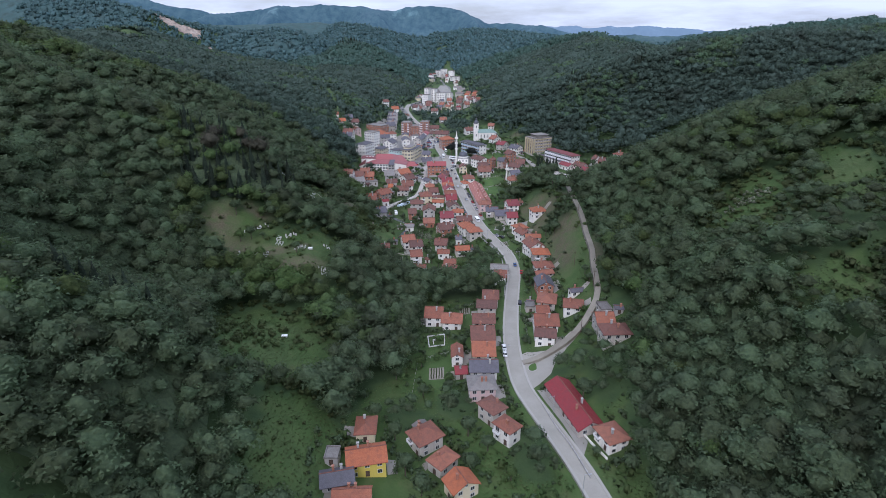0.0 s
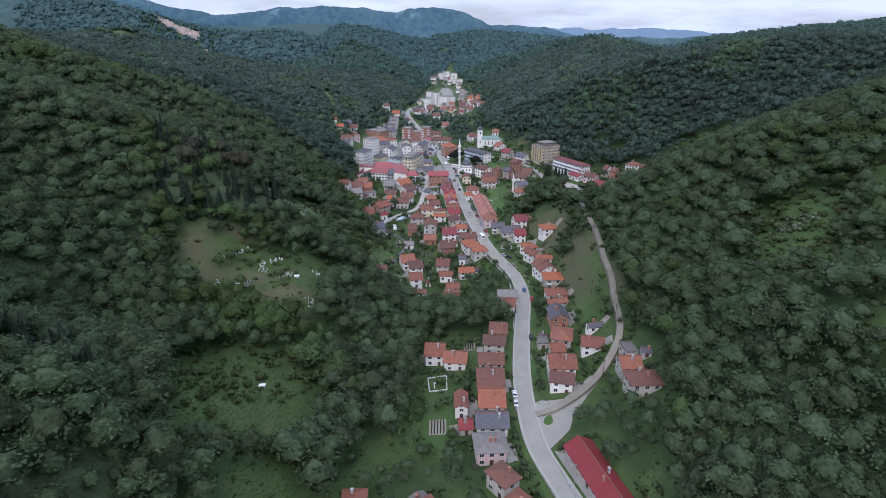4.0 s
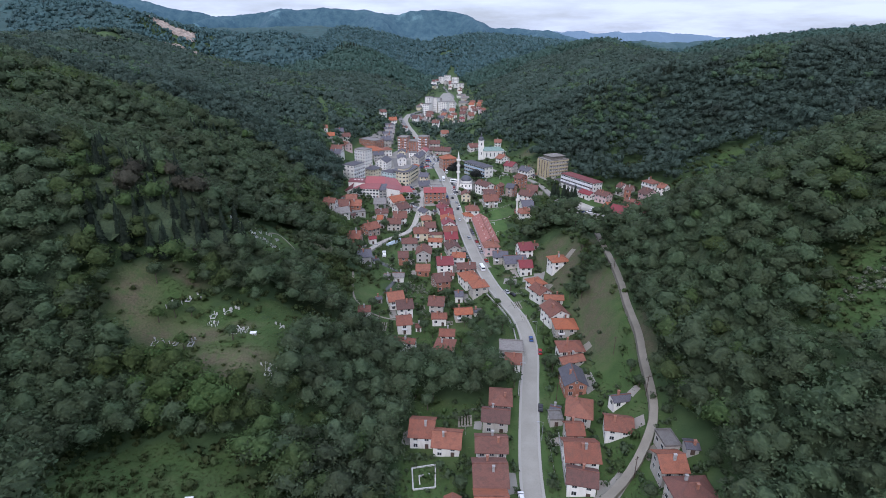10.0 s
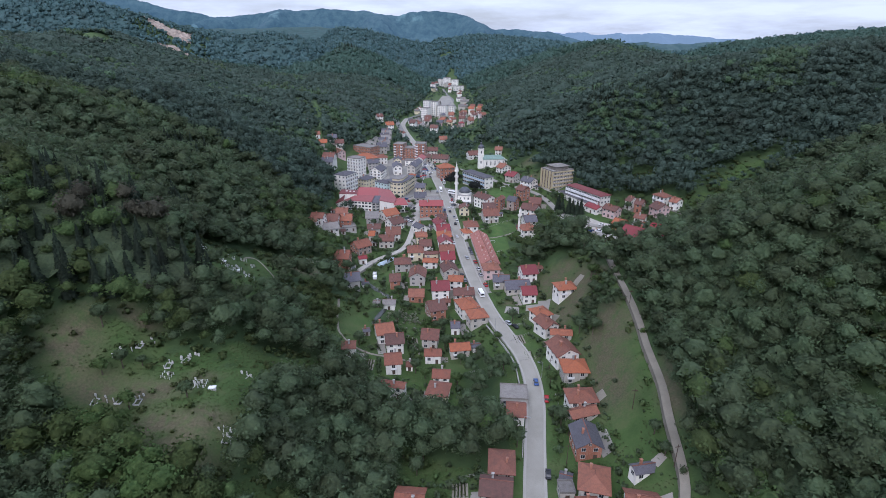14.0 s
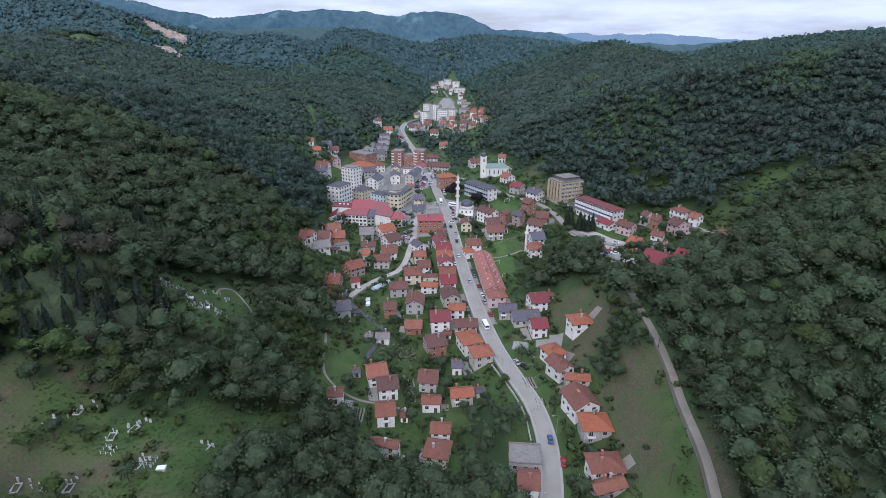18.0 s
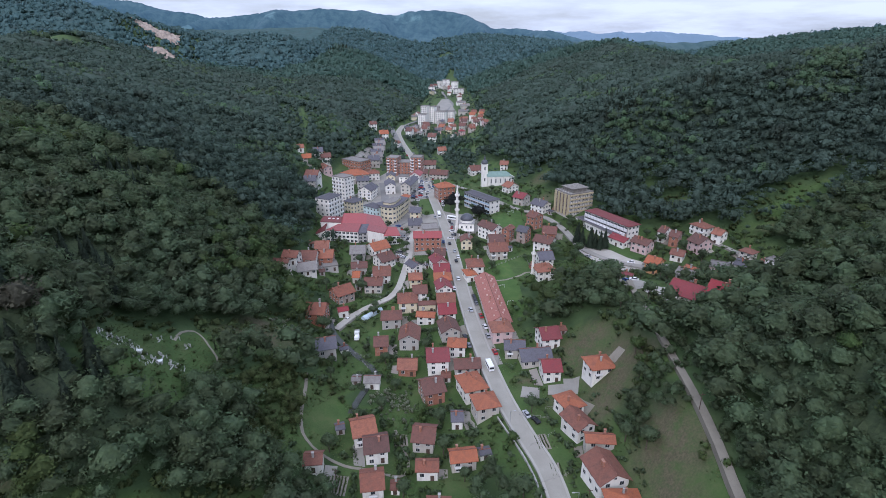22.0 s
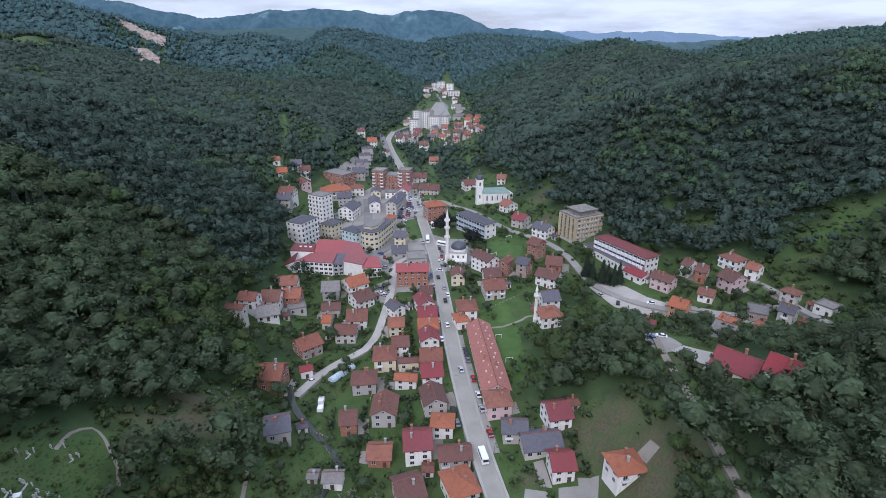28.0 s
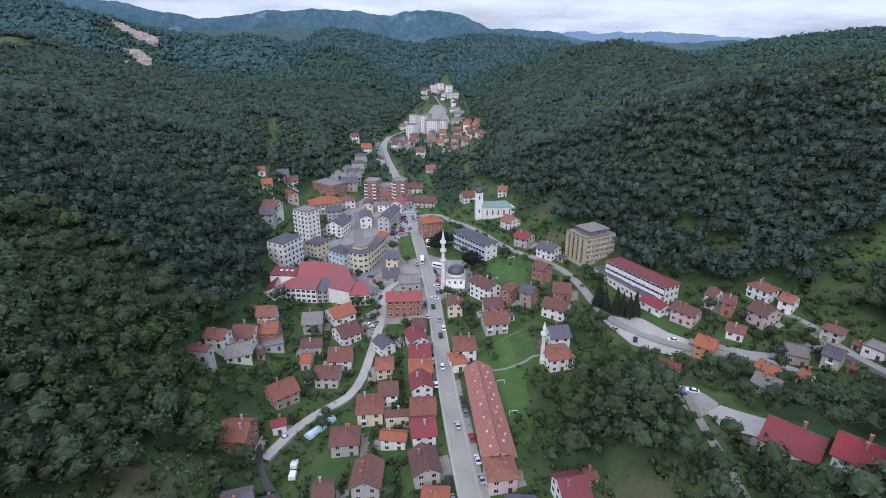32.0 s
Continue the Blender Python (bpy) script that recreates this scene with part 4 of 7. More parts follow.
                if k == 0 and side == door_side and i == n // 2:
                    part("door", DOOR, root, "", side_pose(side, bw, bd, along, 0.1))
                    continue
                if side == "n" and (i + k) % 2:
                    continue
                zz = k * step + 0.55 * step
                if side in decks and k > 0 and i % 2 == 0:
                    balcony(root, bw, bd, side, along, k * step + 0.1, min(2.6, length / n * 0.95))
                    part("window", window_mesh(ww, wh + 0.4), root, "", side_pose(side, bw, bd, along, zz - 0.15))
                else:
                    part("window", window_mesh(ww, wh), root, "", side_pose(side, bw, bd, along, zz))
    if storeys < 4 and ((kind == "gy" and "s" in sides) or (kind == "gx" and "w" in sides)):
        for side in ("s" if kind == "gy" else "we"):
            part("window", window_mesh(0.8, 0.8), root, "", side_pose(side, bw, bd, 0, eave + 0.35 * rise))
    HOUSES.append(root)
    if storeys < 4 and name == "house" and y < 640:
        LOTS.append((x, y, turn, w, d))
    return root


# x, y, floor, width, depth, turn, eaves, roof form, roof, wall, storeys
house(-24.5, 126.7, 1.0, 12.6, 9.0, 12, 5.5, "gx", "o", "l", 2)
house(-31.9, 118.7, 2.6, 10.2, 7.4, 13, 3.0, "gx", "s", "g", 1)
house(-26.8, 113.8, 1.7, 11.4, 4.5, 3, 3.0, "gx", "o", "w", 1)
house(-34.9, 127.1, 3.7, 4.3, 5.2, 0, 2.5, "f", "w", "g", 1)
house(-26.7, 141.4, 1.2, 7.4, 9.3, 3, 3.5, "h", "b", "c", 1)
house(-7.0, 139.2, -2.3, 9.1, 10.3, -55, 5.5, "h", "b", "w", 2, decks="s")
house(-1.1, 129.3, -1.7, 7.0, 8.9, -44, 4.0, "h", "o", "w", 1)
house(4.3, 119.1, -1.5, 7.4, 9.5, -61, 5.0, "gx", "o", "c", 2)
house(15.9, 150.9, -0.6, 9.0, 7.4, -52, 6.0, "h", "b", "w", 2)
house(20.0, 140.7, -0.2, 8.3, 6.6, -48, 6.0, "h", "b", "w", 2, decks="s")
house(13.1, 164.9, -0.8, 10.9, 9.7, 4, 5.5, "h", "w", "p", 2)
house(14.6, 177.2, -0.9, 11.6, 9.7, 0, 5.0, "gx", "s", "w", 2)
house(15.2, 188.3, -0.6, 10.0, 12.5, 0, 5.5, "gx", "o", "c", 2)
house(22.0, 236.8, -0.3, 8.6, 10.8, -5, 5.0, "h", "b", "w", 2, decks="s")
house(5.7, 177.7, -1.4, 5.3, 6.4, 5, 3.0, "gx", "r", "w", 1)
house(4.4, 188.2, -1.7, 5.3, 9.5, 0, 5.0, "gy", "b", "w", 2)
house(44.4, 152.4, 1.5, 26.5, 10.2, -75, 3.5, "gx", "r", "w", 1)
house(52.9, 135.8, 2.1, 9.4, 8.7, -70, 4.5, "h", "o", "w", 2, decks="s")
house(42.5, 198.2, 0.8, 9.5, 8.1, -12, 5.5, "gx", "k", "w", 2)
house(44.3, 208.4, 1.3, 11.2, 11.2, -2, 5.5, "gx", "b", "w", 2)
house(44.4, 218.6, 1.5, 6.4, 7.5, 1, 5.0, "gx", "b", "w", 2)
house(48.2, 227.9, 1.8, 9.5, 11.3, -14, 5.5, "h", "o", "w", 2, decks="s")
house(49.8, 245.3, 2.4, 9.2, 11.5, 1, 5.5, "gy", "s", "q", 2)
house(51.8, 259.1, 2.7, 10.9, 5.7, 19, 4.0, "gx", "o", "w", 2)
house(58.0, 216.9, 5.4, 9.4, 8.8, -10, 5.0, "gx", "b", "w", 2)
house(65.2, 194.4, 11.0, 8.0, 9.2, 1, 5.0, "gx", "o", "w", 2, decks="s")
house(67.8, 203.0, 13.1, 4.9, 7.1, 5, 3.0, "f", "w", "w", 1)
house(66.6, 183.5, 11.0, 11.8, 9.2, 3, 5.5, "h", "k", "w", 2)
house(61.9, 227.9, 8.9, 7.3, 4.5, 12, 2.8, "gx", "s", "w", 1)
house(40.4, 228.3, 0.3, 4.7, 5.0, 1, 3.0, "f", "w", "w", 1)
house(-5.7, 223.4, -3.2, 9.0, 11.2, -4, 5.5, "gx", "b", "w", 2)
house(2.8, 218.4, -2.5, 10.1, 10.0, -6, 4.5, "gx", "o", "w", 2)
house(19.5, 227.2, -0.8, 10.0, 8.5, -7, 5.5, "gx", "k", "w", 2)
house(16.9, 213.4, -0.9, 10.8, 9.2, -1, 5.5, "gx", "b", "w", 2, decks="s")
house(15.6, 200.6, -0.6, 10.8, 12.5, 1, 5.5, "gx", "b", "w", 2)
house(29.5, 263.9, -1.4, 7.2, 8.9, -5, 5.0, "gx", "b", "w", 2)
house(-16.4, 281.8, -4.9, 10.0, 4.8, -11, 5.5, "gx", "b", "w", 2)
house(-18.6, 299.9, -4.8, 7.7, 9.7, 10, 5.5, "gx", "b", "w", 2, decks="s")
house(1.3, 280.3, -5.9, 9.1, 9.6, -11, 5.5, "h", "b", "c", 2)
house(2.2, 292.2, -6.3, 7.7, 6.9, -2, 5.0, "gx", "b", "w", 2)
house(-19.6, 315.7, -4.6, 8.8, 10.1, 12, 5.5, "gx", "k", "w", 2)
house(-25.1, 323.4, -4.1, 8.9, 11.1, 18, 5.5, "gx", "o", "w", 2, decks="s")
house(-38.1, 305.8, -0.6, 6.3, 6.7, 6, 4.0, "gx", "b", "w", 1)
house(-3.3, 322.6, -6.2, 8.6, 10.4, -6, 5.5, "gx", "k", "w", 2)
house(-1.8, 308.3, -6.0, 7.9, 6.4, 1, 4.5, "gx", "b", "w", 1)
house(9.9, 312.5, -5.9, 9.5, 7.3, 9, 5.0, "gx", "o", "w", 2, decks="s")
house(0.1, 367.4, -4.2, 10.1, 11.9, 6, 7.0, "gx", "r", "w", 3)
house(-1.9, 349.0, -5.6, 9.5, 11.8, 20, 6.0, "gx", "k", "q", 2)
house(14.1, 350.0, -4.8, 10.2, 12.5, 21, 6.0, "h", "o", "w", 2)
house(12.6, 361.8, -3.8, 11.5, 8.4, 6, 6.0, "gx", "k", "w", 2, decks="s")
house(18.7, 336.1, -3.2, 9.8, 9.8, 15, 6.0, "h", "o", "w", 2)
house(8.2, 332.9, -5.6, 4.8, 7.1, 1, 4.0, "gx", "s", "w", 1)
house(-12.6, 365.7, -4.9, 8.8, 9.5, 1, 4.0, "gx", "o", "q", 1)
house(-26.0, 353.7, -3.9, 7.0, 6.2, 1, 3.5, "gx", "w", "w", 1)
house(33.1, 369.9, 1.3, 9.3, 8.9, -3, 5.0, "gx", "s", "w", 2, decks="s")
house(40.9, 364.2, 1.4, 13.7, 10.7, 8, 4.0, "gx", "s", "w", 1)
house(45.5, 353.1, 1.9, 8.1, 10.0, 5, 5.5, "gx", "r", "w", 2)
house(47.9, 374.2, 4.2, 9.1, 11.3, 12, 5.5, "gx", "r", "w", 2)
house(62.1, 344.7, 9.2, 10.4, 9.8, 12, 5.0, "h", "o", "w", 2, decks="s")
house(49.5, 320.7, 1.8, 8.4, 10.6, 26, 5.5, "gy", "b", "w", 2)
house(48.6, 331.2, 1.9, 8.6, 9.8, 24, 5.0, "h", "o", "w", 2)
house(52.5, 297.8, 2.6, 10.7, 12.5, 15, 5.5, "gy", "b", "w", 2)
house(54.1, 311.0, 2.4, 9.9, 5.5, -4, 5.5, "gx", "o", "w", 2)
house(54.4, 284.8, 2.5, 10.5, 10.0, 1, 5.5, "h", "o", "w", 2, decks="s")
house(52.8, 266.1, 2.6, 11.0, 9.0, 4, 5.5, "h", "b", "w", 2)
house(30.2, 276.5, -2.2, 10.6, 9.1, -4, 3.5, "f", "w", "g", 1)
row = house(26.4, 412.5, 1.8, 11.4, 50.5, 5.4, 5.4, "gy", "t", "p", 2, name="row_building", label="long two-storey pink row building with a faded salmon tiled roof")
for i in range(26):
    part("vent", mesh_of("vent", *join(box(-0.28, -0.28, -0.6, 0.28, 0.28, 0.75), box(-0.36, -0.36, 0.75, 0.36, 0.36, 0.85)), "salmon_plaster"), row, "pale plastered chimney vent", pose((-2.6, 1.9, -0.9, 3.1)[i % 4], -22 + 1.75 * i, 6.6 + (0.4 if i % 4 in (1, 2) else 0.0)))
house(28.4, 382.8, 1.5, 10.2, 10.3, 8, 6.0, "h", "o", "p", 2)
house(8.6, 376.0, -2.4, 8.8, 8.4, -3, 5.5, "h", "o", "w", 2)
house(4.9, 389.1, -1.3, 9.6, 12.0, 13, 5.5, "gy", "k", "w", 2)
house(3.6, 405.3, -0.8, 9.2, 11.5, 9, 5.5, "gx", "r", "w", 2)
house(3.2, 415.9, -0.4, 9.9, 11.0, 4, 5.5, "gx", "b", "w", 2, decks="s")
house(1.9, 429.6, 0.5, 9.2, 10.9, 11, 5.5, "gy", "r", "w", 2)
house(1.3, 439.5, 0.7, 10.2, 10.7, 5, 5.5, "h", "o", "w", 2)
house(0.3, 450.3, 1.0, 9.6, 12.0, 6, 5.5, "gx", "r", "w", 2)
house(-1.7, 462.0, 1.6, 9.2, 11.5, 21, 5.5, "gy", "r", "w", 2, decks="s")
house(-0.8, 472.3, 2.4, 7.2, 9.5, 0, 5.0, "gx", "k", "w", 2)
house(-6.3, 403.3, -2.6, 9.6, 6.1, -6, 5.0, "gx", "o", "w", 2)
house(-6.3, 414.3, -1.6, 9.1, 4.5, 7, 4.5, "gx", "k", "c", 1)
house(-16.6, 418.7, -2.6, 10.6, 12.5, 6, 6.0, "h", "b", "c", 2, decks="s")
house(-10.7, 427.1, -1.6, 8.1, 10.1, 7, 6.0, "gx", "k", "w", 2)
house(-14.1, 444.4, -1.1, 8.2, 10.3, 6, 5.0, "h", "o", "c", 2)
house(-15.9, 459.9, 0.3, 7.7, 9.6, 38, 4.5, "gy", "s", "w", 2)
house(-23.4, 403.6, -4.0, 10.7, 10.3, 6, 5.5, "h", "k", "g", 2)
house(-13.1, 385.8, -3.9, 10.1, 12.5, 0, 6.0, "gy", "b", "g", 2)
house(-25.6, 379.9, -4.1, 6.8, 9.5, 7, 5.5, "gx", "k", "q", 2)
house(-48.6, 371.9, 0.2, 9.2, 11.1, 17, 5.0, "gx", "s", "g", 1)
house(-59.3, 401.5, 0.7, 10.3, 12.5, -2, 5.5, "gx", "b", "q", 2)
house(-52.9, 429.2, -3.0, 11.3, 11.6, 41, 5.5, "gx", "b", "q", 2)
house(-49.1, 411.7, -3.5, 5.7, 5.0, 22, 4.0, "gx", "r", "w", 1)
house(-37.2, 441.0, -3.2, 10.8, 10.0, 0, 5.5, "gx", "k", "w", 2)
house(-34.0, 453.5, -2.5, 10.7, 12.5, 5, 5.5, "gx", "b", "w", 2, decks="s")
house(-48.6, 452.4, -2.7, 4.8, 8.5, 0, 4.0, "gx", "o", "w", 1)
house(-48.6, 461.9, -1.8, 9.9, 8.3, 9, 5.0, "gx", "k", "g", 1)
house(-35.0, 471.7, -0.8, 10.8, 12.5, 40, 5.0, "gx", "k", "w", 2)
house(-52.2, 480.4, -0.0, 10.0, 12.5, 6, 5.5, "gx", "w", "g", 2)
house(-40.8, 487.7, 0.3, 12.4, 12.5, 38, 5.0, "gx", "o", "w", 1)
house(-69.4, 468.7, 1.8, 9.6, 12.0, 4, 5.5, "gx", "o", "q", 2)
house(-75.0, 483.4, 2.5, 9.3, 11.6, 5, 5.0, "gx", "o", "w", 2)
house(-77.5, 461.3, 4.5, 10.0, 12.4, 0, 5.0, "gx", "b", "w", 2, decks="s")
house(-84.3, 450.0, 9.9, 9.5, 9.1, -9, 5.0, "gx", "b", "w", 2)
house(-85.8, 436.4, 11.5, 9.5, 5.5, -8, 5.0, "gx", "b", "w", 1)
house(-76.7, 449.4, 4.0, 11.3, 11.7, 23, 3.5, "gx", "w", "w", 1)
house(-66.3, 462.3, 0.4, 9.1, 8.4, 21, 3.0, "f", "w", "g", 1)
house(19.4, 451.8, 3.2, 10.2, 12.5, 5, 6.0, "h", "b", "w", 2)
house(16.3, 444.2, 2.8, 6.8, 9.5, 17, 4.0, "h", "o", "w", 1)
house(33.6, 470.5, 5.4, 11.7, 12.5, 9, 6.0, "gx", "b", "w", 2, decks="s")
house(-84.1, 548.5, 4.1, 12.5, 16.5, -26, 16.5, "low", "s", "w", 5, name="apartment_block", decks="e")
house(-81.8, 592.7, 3.8, 13.3, 11.0, -32, 21.0, "f", "w", "w", 7, name="apartment_block", decks="sw")
house(-69.9, 569.5, 2.4, 11.0, 12.5, -32, 9.0, "h", "s", "y", 3)
house(-64.5, 609.0, 2.5, 12.8, 17.0, -14, 8.0, "gy", "s", "w", 3, decks="s")
house(-72.9, 635.7, 3.6, 11.6, 11.0, 11, 8.0, "gx", "s", "g", 3)
house(-50.6, 548.0, 1.8, 14.2, 10.4, -38, 12.0, "low", "s", "m", 4, name="apartment_block")
house(-47.5, 624.0, 3.0, 9.6, 18.0, 10, 8.0, "gy", "s", "w", 2, decks="s")
house(-30.9, 581.6, 3.9, 7.4, 11.0, -13, 7.0, "h", "o", "c", 2)
house(-30.0, 621.0, 4.4, 9.6, 28.0, -12, 9.0, "gy", "s", "w", 3)
house(-20.1, 549.6, 3.8, 8.6, 10.7, -10, 6.0, "gx", "s", "y", 2)
house(-83.3, 652.8, 4.5, 24.5, 16.0, 24, 8.0, "h", "o", "w", 2, decks="s")
house(-50.1, 686.9, 3.9, 11.2, 13.0, -14, 17.0, "f", "w", "q", 6, name="apartment_block", decks="sw")
house(-26.8, 681.2, 5.4, 10.6, 12.3, -9, 17.0, "f", "w", "q", 6, name="apartment_block", decks="sw")
house(-39.1, 688.4, 4.3, 12.8, 14.0, -8, 12.0, "f", "w", "q", 5, name="apartment_block")
house(-88.9, 697.9, 6.9, 25.7, 16.0, -36, 9.0, "f", "w", "q", 3)
house(0.4, 594.6, 6.7, 15.5, 12.5, 21, 10.0, "h", "o", "q", 3)
house(-125.1, 649.1, 23.9, 8.6, 10.8, 16, 5.0, "gx", "o", "w", 2)
house(-111.8, 615.9, 16.5, 12.0, 12.5, -6, 5.0, "gx", "b", "w", 2)
house(-111.4, 604.2, 13.4, 10.5, 12.5, 6, 6.0, "gx", "s", "g", 2)
house(-114.9, 680.3, 18.1, 9.8, 12.2, 15, 5.0, "gx", "k", "w", 2)
house(-122.6, 682.4, 23.1, 9.8, 12.2, 16, 5.0, "gx", "s", "w", 2)
house(-110.3, 655.2, 12.3, 10.0, 12.5, 37, 6.0, "gy", "o", "p", 2)
house(-4.8, 768.1, 7.5, 10.0, 12.5, 13, 5.0, "gx", "o", "w", 2, decks="s")
house(-15.6, 703.0, 6.2, 13.2, 12.5, -0, 5.0, "gx", "k", "w", 2)
house(-5.0, 659.8, 6.6, 18.1, 12.5, -12, 5.0, "gx", "k", "w", 2)
house(-20.4, 668.7, 5.5, 9.5, 11.6, -0, 5.0, "gx", "k", "w", 2)
house(28.1, 660.0, 10.8, 12.1, 12.5, 18, 5.0, "gx", "k", "w", 2, decks="s")
house(54.7, 655.7, 16.7, 8.1, 10.2, -11, 5.0, "gx", "o", "w", 2)
house(-9.2, 491.0, 2.3, 18.2, 10.5, 3, 9.5, "gx", "c", "q", 3)
house(-8.8, 519.4, 3.4, 11.4, 12.5, 9, 4.0, "f", "s", "g", 1)
house(-19.6, 529.6, 3.1, 10.3, 12.0, 6, 4.0, "gx", "s", "g", 1)
house(-81.5, 716.4, 4.7, 6.1, 9.5, 27, 4.0, "gx", "k", "w", 1)
house(-136.9, 672.6, 29.4, 7.1, 9.5, 23, 4.0, "gx", "o", "w", 1)
house(-155.4, 717.1, 36.5, 7.1, 9.5, 29, 4.0, "gx", "o", "w", 1)
house(31.2, 498.5, 7.6, 15.3, 9.9, -51, 8.0, "gx", "k", "w", 3)
house(42.2, 491.8, 8.2, 6.0, 9.5, -31, 8.0, "gy", "b", "q", 3)
house(52.1, 491.0, 7.7, 7.5, 9.5, -33, 8.0, "gx", "s", "q", 3)
house(33.5, 482.5, 6.7, 9.8, 11.4, 6, 6.0, "gx", "k", "w", 2, decks="s")
house(15.7, 486.3, 5.0, 8.5, 9.9, 0, 6.0, "gy", "k", "c", 2)
house(59.4, 563.4, 11.1, 10.1, 11.8, -40, 6.0, "gx", "r", "w", 2)
house(71.3, 545.1, 10.8, 12.1, 11.3, -47, 6.0, "gx", "s", "w", 2, decks="s")
house(54.2, 594.2, 12.2, 9.5, 11.9, -55, 5.0, "gx", "o", "w", 2)
house(62.5, 515.7, 8.3, 8.2, 10.3, -48, 9.0, "gx", "k", "q", 3)
house(135.9, 479.0, 13.7, 5.2, 9.5, -51, 6.0, "gx", "k", "w", 2)
house(157.3, 478.1, 17.4, 11.5, 9.4, -63, 6.0, "h", "b", "w", 2, decks="s")
house(140.1, 472.6, 13.4, 6.1, 9.5, -38, 6.0, "gx", "k", "q", 2)
house(163.3, 467.8, 16.4, 6.5, 9.3, -54, 6.0, "gx", "o", "w", 2)
house(150.6, 463.2, 13.3, 9.7, 12.1, -67, 6.0, "gx", "k", "p", 2)
house(120.1, 470.2, 9.8, 11.7, 9.4, -51, 6.0, "gx", "k", "p", 2)
house(119.2, 446.5, 7.2, 8.5, 10.7, -44, 6.0, "gx", "o", "o", 2)
house(135.8, 456.1, 10.3, 8.0, 8.5, -37, 4.0, "gx", "b", "w", 1)
house(170.4, 447.6, 13.9, 8.3, 7.5, -56, 5.0, "h", "b", "w", 2)
house(157.9, 429.0, 13.5, 6.9, 9.2, -49, 6.0, "gx", "s", "w", 2, decks="s")
house(126.1, 416.7, 16.2, 7.6, 7.0, -58, 5.0, "gx", "o", "w", 2)
house(137.8, 414.0, 16.6, 4.2, 6.1, -70, 3.5, "gx", "o", "w", 1)
house(134.2, 389.4, 24.8, 5.0, 6.5, -33, 3.5, "gx", "o", "w", 1)
house(60.0, 458.9, 4.9, 9.4, 11.7, 10, 6.0, "gx", "s", "w", 2)
house(99.7, 434.9, 7.6, 8.9, 4.5, -37, 3.0, "gx", "r", "w", 1)
house(64.0, 481.5, 6.4, 12.6, 11.1, -32, 6.0, "gx", "k", "w", 2)
house(70.5, 501.7, 7.3, 9.7, 12.0, -13, 4.0, "gx", "k", "q", 1)
house(177.2, 432.9, 15.5, 7.9, 8.0, -60, 4.0, "f", "w", "w", 1)
house(149.6, 437.0, 11.4, 8.4, 10.5, -29, 3.5, "f", "w", "q", 1)
house(116.2, 401.5, 22.7, 8.2, 9.0, -49, 3.5, "gx", "w", "g", 1)


house(-26.0, 652.0, 4.8, 10.0, 14.0, -10, 8.0, "gy", "c", "w", 3)
house(-50.0, 655.0, 3.4, 9.0, 13.0, 4, 7.5, "gy", "s", "c", 2)
house(-68.0, 668.0, 3.6, 12.0, 11.0, 12, 6.5, "h", "b", "w", 2)
house(-38.0, 658.0, 4.0, 9.0, 10.0, 0, 5.0, "f", "w", "w", 2)
house(-17.8, 847.0, 7.3, 11.0, 13.0, -8, 7.0, "gx", "b", "w", 2)
house(-81.0, 862.0, 8.6, 12.0, 14.0, 15, 7.0, "gx", "o", "w", 2)
house(-99.0, 893.0, 17.0, 10.0, 12.0, 25, 6.0, "gx", "k", "w", 2)
# ---- landmarks ----
def hotel(x, y, z, w, d, turn, eave):
    root = house(x, y, z, w, d, turn, eave, "f", "w", "d", 5, name="hotel", sides="e", label="five-storey cream concrete hotel with a gridded facade and flat roof")
    tagged(root, "", "hotel")
    bw, bd = w - 0.4, d - 0.4
    for i in range(5):
        part("pier", mesh_of("pier", *box(-0.95, -0.55, 0, 0.95, 0.0, eave), "yellow_stone"), root, "", side_pose("s", bw, bd, (i / 4 - 0.5) * (bw - 1.9), 0))
    for i in range(4):
        part("recess", mesh_of("recess", *box(-1.0, -0.05, 0.3, 1.0, 0.0, eave - 0.4), "dark_wood"), root, "dark window bay", side_pose("s", bw, bd, (i - 1.5) * (bw - 1.9) / 4, 0))
        for k in range(5):
            part("window", window_mesh(1.4, 1.7), root, "", side_pose("s", bw, bd, (i - 1.5) * (bw - 1.9) / 4, k * eave / 5 + 1.6))
    for i in range(10):
        part("pier", mesh_of("pier", *box(-0.16, -0.6, 0, 0.16, 0.0, eave), "concrete"), root, "", side_pose("e", bw, bd, (i / 9 - 0.5) * (bd - 0.4), 0))
    for k in range(1, 6):
        part("ledge", mesh_of("ledge", *box(-bd / 2, -0.75, -0.5, bd / 2, 0.0, 0.35), "yellow_stone"), root, "", side_pose("e", bw, bd, 0, k * eave / 5 - 0.3))
    part("penthouse", mesh_of("penthouse", *box(-w * 0.32, -d * 0.3, 0, w * 0.32, d * 0.3, 2.6), "weathered_concrete"), root, "", pose(0, 0.5, eave + 0.3))
    part("canopy", mesh_of("canopy", *box(-w * 0.38, -d * 0.35, 0, w * 0.38, d * 0.35, 0.35), "weathered_concrete"), root, "", pose(0, 0.5, eave + 3.0))
    part("roof_felt", mesh_of("roof_felt", *box(-w / 2 + 0.5, -d / 2 + 0.5, 0, w / 2 - 0.5, d / 2 - 0.5, 0.06), "weathered_concrete"), root, "dark weathered flat roof", pose(0, 0, eave + 0.38))
    for i in range(6):
        part("planter", mesh_of("planter", *box(-0.9, -0.3, 0, 0.9, 0.3, 0.7), "concrete"), root, "", pose((i - 2.5) * 2.7, -d * 0.43, eave + 0.3))


hotel(92.8, 538.4, 13.1, 16.9, 20.4, -63, 15.0)

